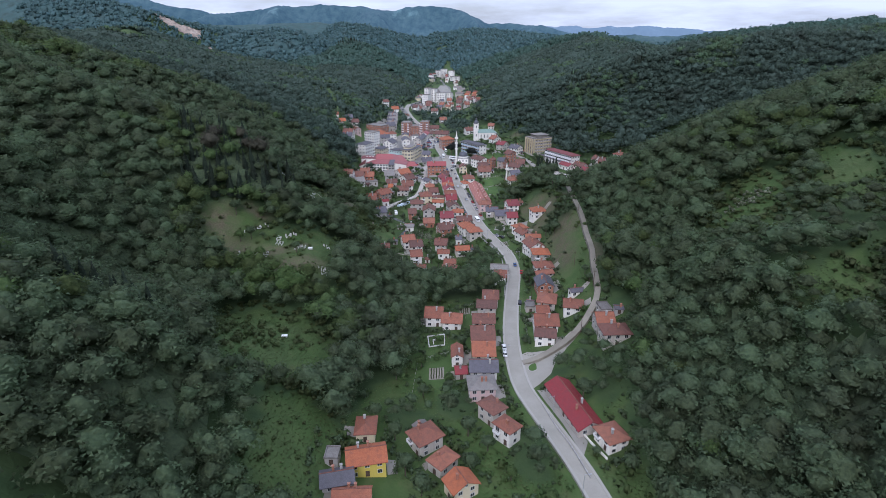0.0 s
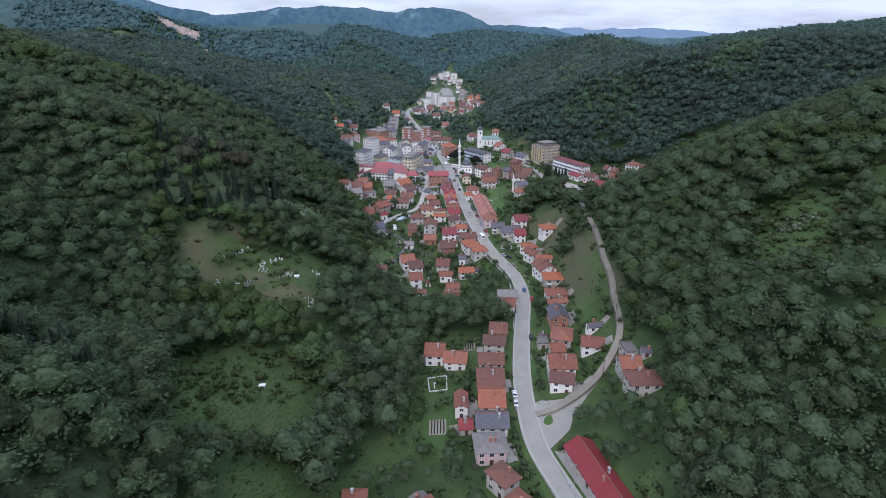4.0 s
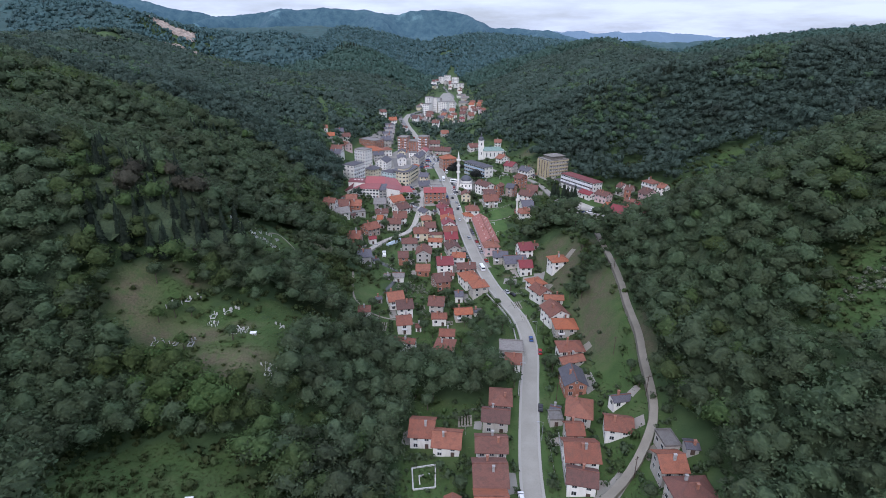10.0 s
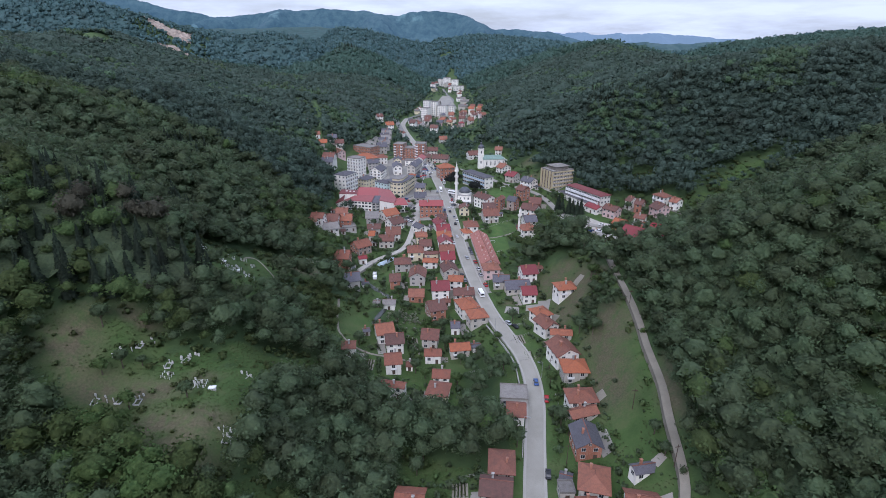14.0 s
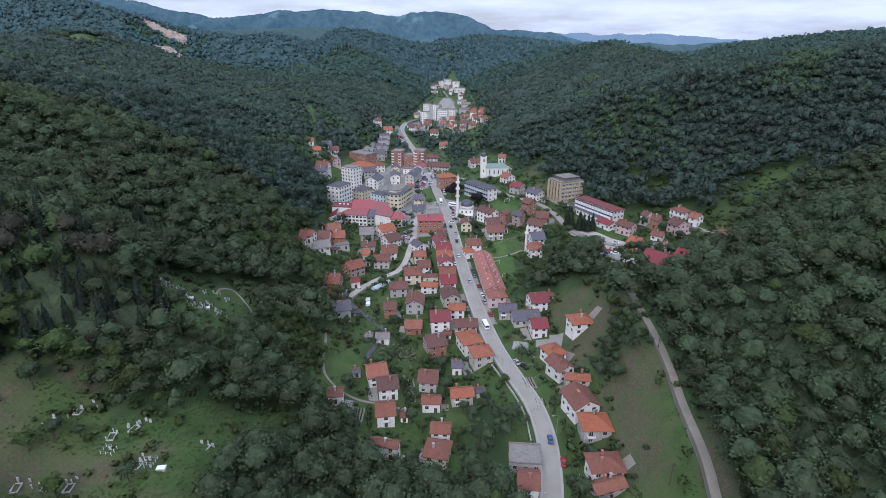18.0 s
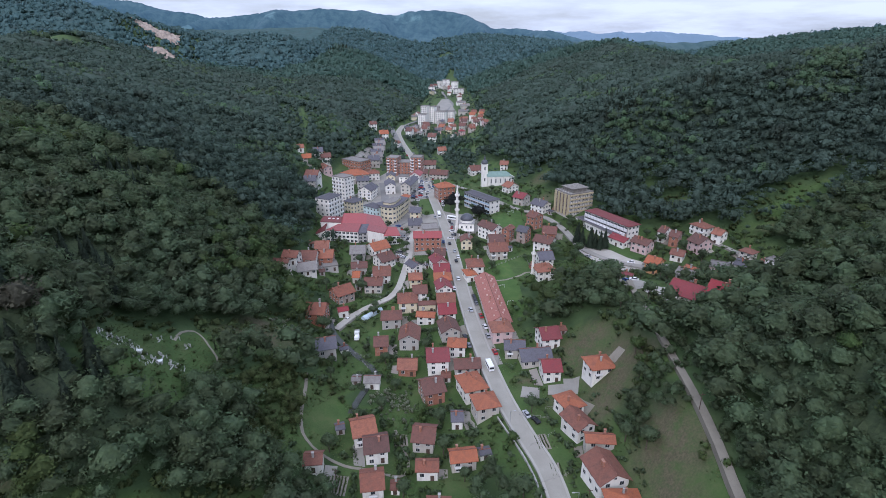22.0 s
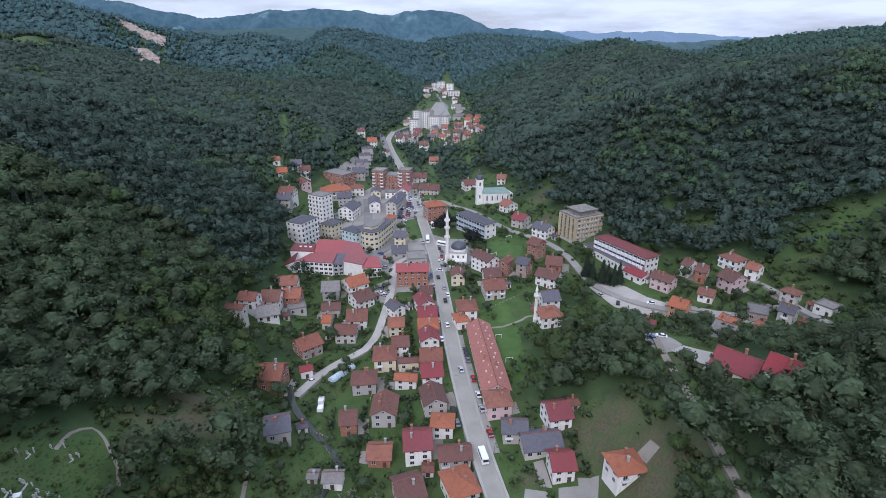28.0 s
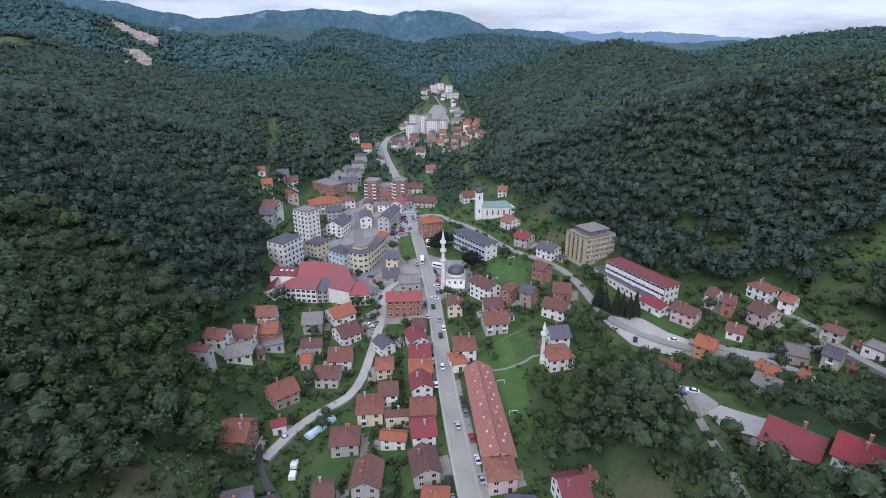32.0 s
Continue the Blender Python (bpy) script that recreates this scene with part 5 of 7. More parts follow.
school = house(109.8, 501.2, 11.0, 39.1, 10.9, -61, 9.8, "low", "m", "w", 3, name="hospital", sides="ew", steep=0.3, label="long three-storey white building with a low maroon metal roof")
for k in range(3):
    for i in range(13):
        along = (i - 6) * 2.9
        part("window", window_mesh(2.2, 1.0), school, "", side_pose("s", 38.5, 10.3, along, k * 3.15 + 2.3))
        part("panel", mesh_of("panel", *box(-1.36, -0.5, -0.2, 1.36, -0.02, 1.6), "white_paint"), school, "", side_pose("s", 38.5, 10.3, along, k * 3.15 + 0.2))
for i in range(14):
    part("fin", mesh_of("fin", *box(-0.09, -0.54, 0.2, 0.09, 0, 9.6), "concrete"), school, "grey vertical fin", side_pose("s", 38.5, 10.3, (i - 6.5) * 2.9, 0))
house(102.2, 503.0, 9.6, 40.0, 7.0, -66, 4.6, "f", "s", "w", 1, name="annexe", sides="sw", label="low flat-roofed white annexe in front of the long building")
part("roof_felt", mesh_of("roof_felt", *box(-19.6, -3.1, 0, 19.6, 3.1, 0.1), "slate_sheet"), HOUSES[-1], "dark felted flat roof", pose(0, 0, 5.0))
for i in range(4):
    part("rooflight", mesh_of("rooflight", *box(-0.8, -0.5, 0, 0.8, 0.5, 0.3), "white_paint"), HOUSES[-1], "", pose(-9 + i * 5, 0.4, 5.1))
house(110.3, 481.2, 9.1, 13.1, 8.0, -60, 4.6, "gx", "r", "w", 1, name="annexe", label="single-storey white entrance wing with a red metal roof")


# ---- chalets above the track ----
for x, y, w, d in ((101, 365.5, 13.5, 13), (109, 355, 10.5, 11.5)):
    house(x, y, round(ground_z(x, y) - 0.5, 1), w, d, -45, 3.4, "gx", "r", "w", 1, steep=0.62, label="large chalet with a steep deep red metal roof")


# ---- blocks of odd outline ----
def mass(root, origin, outline, low, tops, wall, roof, rows=0, faces=None, over=0.35, name="wing"):
    """A walled volume of any outline, counterclockwise, with a sloping slab for a roof."""
    ox, oy, oz = origin
    n = len(outline)
    p = [(x - ox, y - oy) for x, y in outline]
    v = [(x, y, low - oz) for x, y in p] + [(x, y, h - oz) for (x, y), h in zip(p, tops)]
    f = [tuple(range(n, 2 * n))] + [(i, (i + 1) % n, (i + 1) % n + n, i + n) for i in range(n)]
    body = part(name, mesh_of(name, v, f, wall), root)
    cx, cy = sum(x for x, _ in p) / n, sum(y for _, y in p) / n
    grow = [(x + over * (x - cx) / max(0.1, math.hypot(x - cx, y - cy)), y + over * (y - cy) / max(0.1, math.hypot(x - cx, y - cy))) for x, y in p]
    v = [(x, y, h - oz + 0.02) for (x, y), h in zip(grow, tops)] + [(x, y, h - oz + 0.35) for (x, y), h in zip(grow, tops)]
    f = [tuple(range(n, 2 * n)), tuple(reversed(range(n)))] + [(i, (i + 1) % n, (i + 1) % n + n, i + n) for i in range(n)]
    part("roof", mesh_of("roof", v, f, roof), root)
    for i in range(n):
        if rows and (faces is None or i in faces):
            (x0, y0), (x1, y1) = p[i], p[(i + 1) % n]
            length = math.hypot(x1 - x0, y1 - y0)
            turn = math.degrees(math.atan2(y1 - y0, x1 - x0))
            top = min(tops[i], tops[(i + 1) % n])
            count = max(1, int(length / 2.6))
            for k in range(rows):
                for j in range(count):
                    t = (j + 0.5) / count
                    part("window", window_mesh(min(1.8, length / count * 0.7), 1.35), body, "", pose(x0 + (x1 - x0) * t, y0 + (y1 - y0) * t, low - oz + (k + 0.62) * (top - low) / rows, 0, 0, turn))


def shopping_hall():
    o = (-57, 514, 1.5)
    root = thing("shopping_hall", pose(*o), "white shopping hall under several sloping crimson metal roofs", "shopping hall")
    FOOTPRINTS.extend([(-76, 514, 11), (-62, 514, 12), (-48, 514, 12), (-35, 507, 9), (-60, 526, 10)])
    mass(root, o, [(-83, 514.5), (-69, 513), (-70, 524), (-83, 525)], 1, (12.2, 12.2, 12.6, 12.6), "white_plaster", "maroon_metal")
    mass(root, o, [(-87, 507), (-78, 505), (-78.5, 514.4), (-85, 516)], 1, (5.0, 9.5, 11.5, 6.0), "white_plaster", "maroon_metal")
    mass(root, o, [(-77.8, 506.5), (-56, 503), (-55, 513), (-69, 514)], 1, (9.0, 9.0, 11.4, 11.4), "white_plaster", "crimson_metal", 3, (0,))
    mass(root, o, [(-69.6, 514.2), (-52, 513.2), (-54, 530), (-69.8, 531)], 1, (11.2, 10.9, 13.0, 13.0), "white_plaster", "crimson_metal")
    mass(root, o, [(-55.8, 503.4), (-50, 504.6), (-50, 513), (-54.8, 513)], 1, (8.0, 8.0, 11.0, 11.0), "grey_plaster", "slate_sheet", 3, (0,))
    mass(root, o, [(-49.8, 504.6), (-38.5, 501.5), (-37, 510), (-49.5, 513)], 1, (9.8, 8.6, 9.4, 10.8), "white_plaster", "crimson_metal")
    mass(root, o, [(-51.6, 513.4), (-37, 510.3), (-44, 527), (-53.6, 529.6)], 1, (10.9, 9.5, 12.0, 12.8), "white_plaster", "crimson_metal")
    mass(root, o, [(-38.2, 499.5), (-27.5, 500.5), (-31, 511), (-36.8, 512.5)], 1, (7.6, 7.6, 9.4, 9.4), "white_plaster", "crimson_metal", 2, (0, 1))
    for i in range(3):
        part("rooflight", mesh_of("rooflight", *box(-0.7, -0.5, 0, 0.7, 0.5, 0.5), "white_paint"), root, "", pose(-21 + 3 * i, 6 - i * 0.4, 11.3))


shopping_hall()


def corner_block():
    o = (-38, 552, 2)
    root = thing("apartment_block", pose(*o), "four-storey cream corner block with a rounded front and shops below", "apartment block")
    FOOTPRINTS.extend([(-40, 548, 9), (-33, 560, 9)])
    line = [(-49, 550), (-46.5, 544.5), (-43, 540.5), (-39.5, 538.5), (-36.5, 538.8), (-34, 541), (-31.5, 548), (-27, 564), (-33, 568), (-41, 557)]
    mass(root, o, line, 1.5, (15.0,) * len(line), "cream_plaster", "slate_sheet", 4, (0, 1, 2, 3, 4, 5, 6, 7), 0.5)
    mass(root, o, [(-44, 546), (-38.5, 543.5), (-35, 547), (-32, 560), (-38, 560)], 15.3, (16.8,) * 5, "cream_plaster", "grey_sheet", name="attic")


corner_block()

offices = house(28.7, 556.4, 8.8, 31.9, 10.5, -54, 10.5, "low", "s", "w", 3, name="office_building", sides="ew", label="three-storey white building with a blue panelled front and dark roof")
for k in range(3):
    for i in range(11):
        along = (i - 5) * 2.75
        part("panel", mesh_of("panel", *box(-1.2, -0.08, 0, 1.2, 0.0, 1.2), "blue_panel"), offices, "pale blue wall panel", side_pose("s", 31.3, 9.9, along, k * 3.4 + 0.4))
        part("window", window_mesh(2.2, 1.4), offices, "", side_pose("s", 31.3, 9.9, along, k * 3.4 + 2.4))


def minaret(root, x, y, z, height, r, galleries=(0.45, 0.62, 0.76)):
    """A slim tower with galleries and a pointed cap, as parts of its mosque."""
    rings = [(r * 1.35, -1.5), (r * 1.35, height * 0.12), (r, height * 0.15), (r * 0.97, height * 0.48)]
    shaft = part("minaret", mesh_of("minaret", *lathe(rings + [(r * 0.9, height * 0.66), (r * 0.8, height * 0.84)], 14), "white_plaster"), root, "", pose(x, y, z))
    for k in galleries:
        part("gallery", mesh_of("gallery", *lathe([(r, 0), (r * 1.75, 0.7), (r * 1.75, 1.7), (r * 1.6, 1.7), (r * 1.6, 0.8), (r * 0.8, 0.8)], 14), "white_plaster"), shaft, "", pose(0, 0, height * k))
    part("cap", mesh_of("cap", *lathe([(r * 0.95, 0), (r * 0.5, height * 0.08), (0.05, height * 0.17)], 14), "white_plaster"), shaft, "", pose(0, 0, height * 0.835))


def town_mosque():
    x, y, z, w = 16.5, 513.5, 5.8, 10.0
    root = thing("mosque", pose(x, y, z, 0, 0, -4), "white domed mosque with a tall slim minaret beside the street", "mosque")
    FOOTPRINTS.append((x, y, 10))
    part("hall", mesh_of("hall", *box(-w / 2, -w / 2, -1, w / 2, w / 2, 7.4), "white_plaster"), root)
    part("cornice", mesh_of("cornice", *box(-w / 2 - 0.25, -w / 2 - 0.25, 7.4, w / 2 + 0.25, w / 2 + 0.25, 7.8), "concrete"), root)
    part("drum", mesh_of("drum", *lathe([(4.4, 7.8), (4.4, 9.2)], 16), "white_plaster"), root)
    dome = [(4.5 * math.cos(a), 9.2 + 4.0 * math.sin(a)) for a in np.linspace(0, 1.5, 9)]
    part("dome", mesh_of("dome", *lathe(dome + [(0.12, 13.2), (0.10, 14.6)], 20), "lead_sheet"), root, "dark lead dome")
    for side in "sew":
        for i in (-1, 0, 1):
            for k in (1.9, 5.2):
                part("window", window_mesh(0.9, 1.6), root, "", side_pose(side, w, w, i * 3.0, k))
    part("porch", mesh_of("porch", *join(box(-5, -8.5, -1, 5, -5.02, 0.3), box(-5, -8.5, 3.3, 5, -5.02, 3.7), *[box(q - 0.15, -8.4, 0.3, q + 0.15, -8.1, 3.3) for q in (-4.6, -2.3, 0, 2.3, 4.6)]), "white_plaster"), root)
    minaret(root, -6.6, -1.0, 0, 33.0, 0.95)


town_mosque()
small_mosque = house(57.3, 444.0, 3.9, 11.6, 11.8, 14, 6.0, "h", "o", "w", 2, name="mosque", sides="sew", label="small white mosque with an orange tiled hip roof and minaret")
tagged(small_mosque, "", "mosque")
minaret(small_mosque, -5.6, 2.0, 0, 20.0, 0.75, (0.66,))


def church():
    x, y, z, turn = 45.5, 617.5, 12.0, 8
    root = thing("church", pose(x, y, z, 0, 0, turn), "white church with a green copper roof and a tall bell tower", "church")
    FOOTPRINTS.extend([(x, y, 11), (x - 12, y - 1, 7), (x + 8, y + 1, 8)])
    part("nave", mesh_of("nave", *box(-9.5, -5, -3, 11, 5, 8), "white_plaster"), root)
    v = [(-10, -5.5, 8), (11.5, -5.5, 8), (11.5, 5.5, 8), (-10, 5.5, 8), (-10, 0, 11.4), (7.5, 0, 11.4)]
    part("roof", mesh_of("roof", v, [(0, 1, 5, 4), (1, 2, 5), (2, 3, 4, 5), (3, 0, 4), (3, 2, 1, 0)], "green_copper"), root)
    tower = part("tower", mesh_of("tower", *join(box(-14, -2.4, -4, -9.2, 2.4, 17.5), box(-14.3, -2.7, 12.0, -8.9, 2.7, 12.4), box(-14.3, -2.7, 17.5, -8.9, 2.7, 18.0)), "white_plaster"), root)
    part("spire", mesh_of("spire", *lathe([(2.6, 0), (2.9, 1.2), (2.4, 2.6), (0.9, 3.6), (0.7, 4.6), (0.9, 5.0), (0.1, 6.4)], 12), "lead_sheet"), tower, "dark onion-shaped cap", pose(-11.6, 0, 18.0))
    part("cross", mesh_of("cross", *join(box(-0.06, -0.06, 0, 0.06, 0.06, 1.8), box(-0.5, -0.05, 1.1, 0.5, 0.05, 1.25)), "galvanised"), tower, "", pose(-11.6, 0, 24.3))
    for i in range(5):
        part("window", window_mesh(0.9, 3.6), root, "", pose(-6.5 + i * 4, -5.0, 4.2))
        part("buttress", mesh_of("buttress", *box(-0.25, -0.35, -3, 0.25, 0, 7.8), "white_plaster"), root, "", pose(-8.6 + i * 4.1, -5.0, 0))
    for k in (5, 14.6):
        part("window", window_mesh(1.0, 2.6), root, "", pose(-11.6, -2.4, k))
    part("apse", mesh_of("apse", *lathe([(3.6, -3), (3.6, 6.2), (0.1, 8.6)], 14), "white_plaster"), root, "", pose(11, 0, 0))


church()

# ---- the far part of town ----
def far_town():
    rng = random.Random(21)
    for x, y, z, w, d, turn, h, n in ((-35, 955, 8, 11, 12, -18, 19, 6), (-33, 985, 8, 10, 12, -18, 27, 9), (-23, 996, 8.5, 11, 13, -18, 24, 8), (-9, 992, 8.5, 16, 12, -14, 18, 6), (5, 1003, 9, 12, 12, -14, 16, 5), (-6, 1500, 15, 16, 14, 10, 22, 7), (14, 1490, 15, 16, 14, -10, 18, 6), (-22, 1520, 15, 14, 14, 0, 17, 6), (22, 1400, 13, 24, 12, 10, 12, 4), (-38, 1420, 14, 14, 12, 0, 13, 4)):
        house(x, y, z, w, d, turn, h, "f", "w", "w", n, name="apartment_block", sides="s")
    # long pale halls round the paved yard
    for x, y, w, d, turn, h in ((26, 1060, 18, 11, 12, 6), (30, 1130, 16, 12, 8, 6), (24, 1200, 18, 11, 10, 5), (-20, 1110, 11, 20, -8, 6)):
        house(x, y, round(ground_z(x, y) + 0.3, 1), w, d, turn, h, "gx", "w", "w", 2, sides="")
    # x and y of each quarter, its half width and half length, spacing, roofs
    for cx, cy, rx, ry, gap, roofs in ((36, 925, 22, 62, 13.5, "obbkr"), (4, 926, 17, 26, 13, "obbks"), (-45, 925, 14, 50, 13.5, "bksw"), (24, 1295, 16, 36, 17, "bbkr"), (-15, 1440, 30, 80, 21, "bkrws"), (-48, 1030, 12, 40, 16, "bkw"), (12, 870, 12, 22, 15, "obk"), (-62, 815, 0.1, 0.1, 15, "b")):
        for i in range(-int(rx / gap), int(rx / gap) + 1):
            for j in range(-int(ry / gap), int(ry / gap) + 1):
                x, y = cx + gap * (i + rng.uniform(-0.3, 0.3)), cy + gap * (j + rng.uniform(-0.3, 0.3))
                if min(away(np.array([x]), np.array([y]), line)[0] for line in (MAIN_ROAD, FAR_ROAD)) < 8 or any(math.hypot(x - f[0], y - f[1]) < 0.75 * f[2] + 4.5 for f in FOOTPRINTS):
                    continue
                tall = rng.random() < 0.2 or (y > 1340 and rng.random() < 0.5)
                house(round(x, 1), round(y, 1), round(ground_z(x, y) + 0.3, 1), rng.uniform(7.5, 10), rng.uniform(8, 11) * (1.4 if tall else 1), rng.uniform(-25, 25), 8.5 if tall else 5.2, rng.choice(("gx", "h", "gy", "gx")), rng.choice(roofs), rng.choice("wwwcpdw"), 3 if tall else 2, sides="s" if y < 960 else "")


far_town()
# old low roofs along the far bend of the street
for i in range(7):
    house(-74 - 1.2 * i + 2 * (i % 2), 716 + 17 * i, 6.0, 12, 14, 14, 7.0, "gx", "sw"[i % 2], "wg"[i % 2], 2, sides="se")

# ---- vehicles ----
CAR_DATA = {}


def car_meshes(paint):
    if paint not in CAR_DATA:
        prof = [(-2.1, 0.35), (-2.15, 0.75), (-1.9, 0.92), (-1.35, 0.98), (1.2, 0.98), (2.0, 0.85), (2.15, 0.6), (2.1, 0.35)]
        cab = [(-1.55, 0.97), (-1.05, 1.42), (0.35, 1.44), (1.15, 0.97)]

        def slab(p, half, inset=0.0):
            n = len(p)
            v = [(sx * (half - (inset if z > 1.2 else 0)), y, z) for sx in (-1, 1) for y, z in p]
            f = [tuple(range(n))[::-1], tuple(range(n, 2 * n))] + [(i, (i + 1) % n, (i + 1) % n + n, i + n) for i in range(n)]
            return v, f

        wheel = lathe([(0.31, -0.1), (0.31, 0.1)], 12)
        CAR_DATA[paint] = (mesh_of("body", *slab(prof, 0.85), "car_paint_" + paint), mesh_of("cabin", *slab(cab, 0.78, 0.12), "window_glass"), mesh_of("roof_panel", *box(-0.62, -1.0, 1.43, 0.62, 0.32, 1.47), "car_paint_" + paint), mesh_of("wheel", *wheel, "rubber"))
    return CAR_DATA[paint]


def car(x, y, turn, paint, z=None, name="car"):
    z = (ground_z(x, y) + 0.12 if z is None else z) + 0.06
    root = thing(name, pose(x, y, z, 0, 0, turn), "parked %s saloon car on the roadside" % paint, "car", "parked cars")
    body, cabin, top, wheel = car_meshes(paint)
    part("body", body, root)
    part("cabin", cabin, root)
    part("roof_panel", top, root)
    for sx in (-0.8, 0.8):
        for sy in (-1.3, 1.3):
            part("wheel", wheel, root, "", pose(sx, sy, 0.31, 0, 90, 0))


def road_level(x, y):
    k = int(np.argmin(np.hypot(MAIN_ROAD[:, 0] - x, MAIN_ROAD[:, 1] - y)))
    return float(ROAD_Z[k]) + 0.05


def van(x, y, turn, length, height, z, label, name, windows=True):
    root = thing(name, pose(x, y, z + 0.1, 0, 0, turn), label, name.replace("_", " "))
    a = length / 2
    v, f = box(-1.15, -a, 0.4, 1.15, a, height)
    v = [(p[0] * (0.92 if p[2] > 1 else 1), p[1] * (0.97 if p[2] > 1 else 1), p[2]) for p in v]
    part("body", mesh_of("body", v, f, "white_paint"), root)
    if windows:
        part("side_glass", mesh_of("side_glass", *join(box(-1.14, -a * 0.8, height * 0.55, -1.06, a * 0.8, height * 0.82), box(1.06, -a * 0.8, height * 0.55, 1.14, a * 0.8, height * 0.82)), "window_glass"), root)
        part("windscreen", mesh_of("windscreen", *box(-0.9, -a - 0.02, height * 0.5, 0.9, -a * 0.95, height * 0.85), "window_glass"), root)
    for sx in (-1.0, 1.0):
        for sy in (-a * 0.62, a * 0.62):
            part("wheel", car_meshes("white")[3], root, "", pose(sx, sy, 0.35, 0, 90, 0))


k0, k1 = (int(np.argmin(np.abs(MAIN_ROAD[:, 1] - y))) for y in (362, 440))
ribbon("pavement_parking", MAIN_ROAD[k0:k1], 1.25, 0.15, "town_paving", "narrow parking strip between the street and the row building", "parking strip", 1.5, ROAD_Z[k0:k1], 4.9)
for x, y, turn, paint in ((17.9, 422, 9, "black"), (18.8, 415, 9, "grey"), (18.4, 418.6, 9, "black"), (20.6, 402, 10, "red"), (22.0, 392, 11, "white"), (22.9, 384, 11, "silver"), (25.0, 371, 14, "red"), (7.6, 431, 8, "white"), (5.6, 447, 6, "white"), (5.2, 453, 6, "black"), (4.9, 459, 5, "grey"), (12.4, 383, 12, "black"), (13.8, 376, 13, "grey"), (2.6, 482, 6, "silver"), (36.4, 328, 30, "black"), (40.2, 286, -2, "blue"), (42.6, 275, -6, "red"), (24.6, 195, 2, "white"), (24.4, 190, 2, "white"), (36.6, 236, -8, "black")):
    car(x, y, turn, paint, road_level(x, y) + 0.12)
for x, y, turn, paint in ((10.0, 443, 8, "white"), (9.0, 466, 6, "black"), (8.2, 480, 6, "silver"), (10.2, 472, 8, "white"), (15.8, 408, 10, "silver"), (5.0, 492, 8, "black")):
    car(x, y, turn, paint, road_level(x, y) + 0.1)
SQUARE_CARS = ((-17, 646), (-14, 633), (-11, 621), (-14, 606), (-21, 619), (-23, 600), (-22, 590), (-17, 655), (-12, 645), (-10, 636), (-24, 648), (6.5, 522), (6.5, 515), (6.5, 529), (-27, 512), (-23, 507), (-32, 533), (-29, 527), (-14, 612), (-13, 626), (-16, 598), (-21, 611), (-9, 628), (-11, 655), (5.5, 502), (7, 508))
for i, (x, y) in enumerate(SQUARE_CARS):
    car(x, y, (70, 12, 84, -8)[i % 4], ("white", "grey", "silver", "black", "blue", "red")[(i * 7) % 6])
for x, y, turn, paint, level in ((88, 468, 30, "silver", None), (94.5, 459, -20, "black", None), (110, 457, 80, "white", None), (91.5, 400, 70, "white", None), (87, 397.5, 20, "blue", None), (-46, 408.5, -40, "white", None), (-26, 481, 60, "white", None), (-23.5, 478, 60, "silver", None), (-27, 486, 70, "grey", None)):
    car(x, y, turn, paint, level)
van(-0.5, 574, 6, 8.0, 2.9, road_level(-5, 574), "white town bus standing beside the square", "bus")
van(-3, 548, 4, 8.5, 2.9, road_level(-2, 548), "white town bus standing beside the square", "bus")
van(7, 539, 62, 8.0, 2.8, ground_z(7, 539) + 0.1, "white coach parked across the street", "bus")
van(22.0, 360, 12, 6.2, 2.6, road_level(22, 360), "white minibus on the main street", "minibus")
van(-39.4, 395.6, 2, 3.2, 1.9, ground_z(-39, 395), "white box trailer beside the lane", "trailer", False)
van(-38.6, 390.4, 2, 3.0, 1.8, ground_z(-38, 390), "white box trailer beside the lane", "trailer", False)

# ---- street furniture ----
def street_lamp(x, y, z, turn):
    root = thing("street_lamp", pose(x, y, z, 0, 0, turn), "tall grey steel street lamp with one arm", "street lamp", "street lamps")
    part("pole", LAMP_POLE, root)
    part("arm", LAMP_ARM, root)
    part("lamp_head", LAMP_HEAD, root)


LAMP_POLE = mesh_of("pole", *lathe([(0.1, -0.5), (0.08, 3), (0.06, 7.6)], 8), "galvanised")
LAMP_ARM = mesh_of("arm", *box(-0.04, 0, 7.5, 0.04, 1.8, 7.6), "galvanised")
LAMP_HEAD = mesh_of("lamp_head", *box(-0.16, 1.3, 7.42, 0.16, 2.1, 7.56), "galvanised")
ROAD_N, _ = strip_heights(MAIN_ROAD, 3.6)
for k in range(64, 180, 8):
    side = 1 if (k // 8) % 2 else -1
    p = MAIN_ROAD[k] + ROAD_N[k] * side * 4.1
    heading = math.degrees(math.atan2(*(-ROAD_N[k] * side)[::-1]))
    street_lamp(p[0], p[1], ROAD_Z[k], heading - 90)

POLE = mesh_of("post", *lathe([(0.13, -0.5), (0.09, 8.0)], 8), "dark_wood")
BAR = mesh_of("crossbar", *box(-0.9, -0.06, 7.2, 0.9, 0.06, 7.34), "dark_wood")
for x, y, turn in ((68.5, 224, 20), (57.2, 197, 40), (88.5, 411, 10), (66, 252, 0), (78, 300, 5), (-14, 250, 0), (-30, 300, 0), (104, 440, 0), (120, 412, 30), (146, 404, 20), (43, 240, 0), (46, 290, 0)):
    root = thing("utility_pole", pose(x, y, ground_z(x, y), 0, 0, turn), "weathered wooden utility pole with a crossbar", "utility pole", "utility poles")
    part("post", POLE, root)
    part("crossbar", BAR, root)


def fence(points, label, posts="concrete", height=1.1, gap=2.4):
    """A garden fence that follows the ground: posts and two rails."""
    line = curve_points(points, gap) if len(points) > 2 else np.linspace(points[0], points[1], max(2, int(math.dist(*points) / gap) + 1))
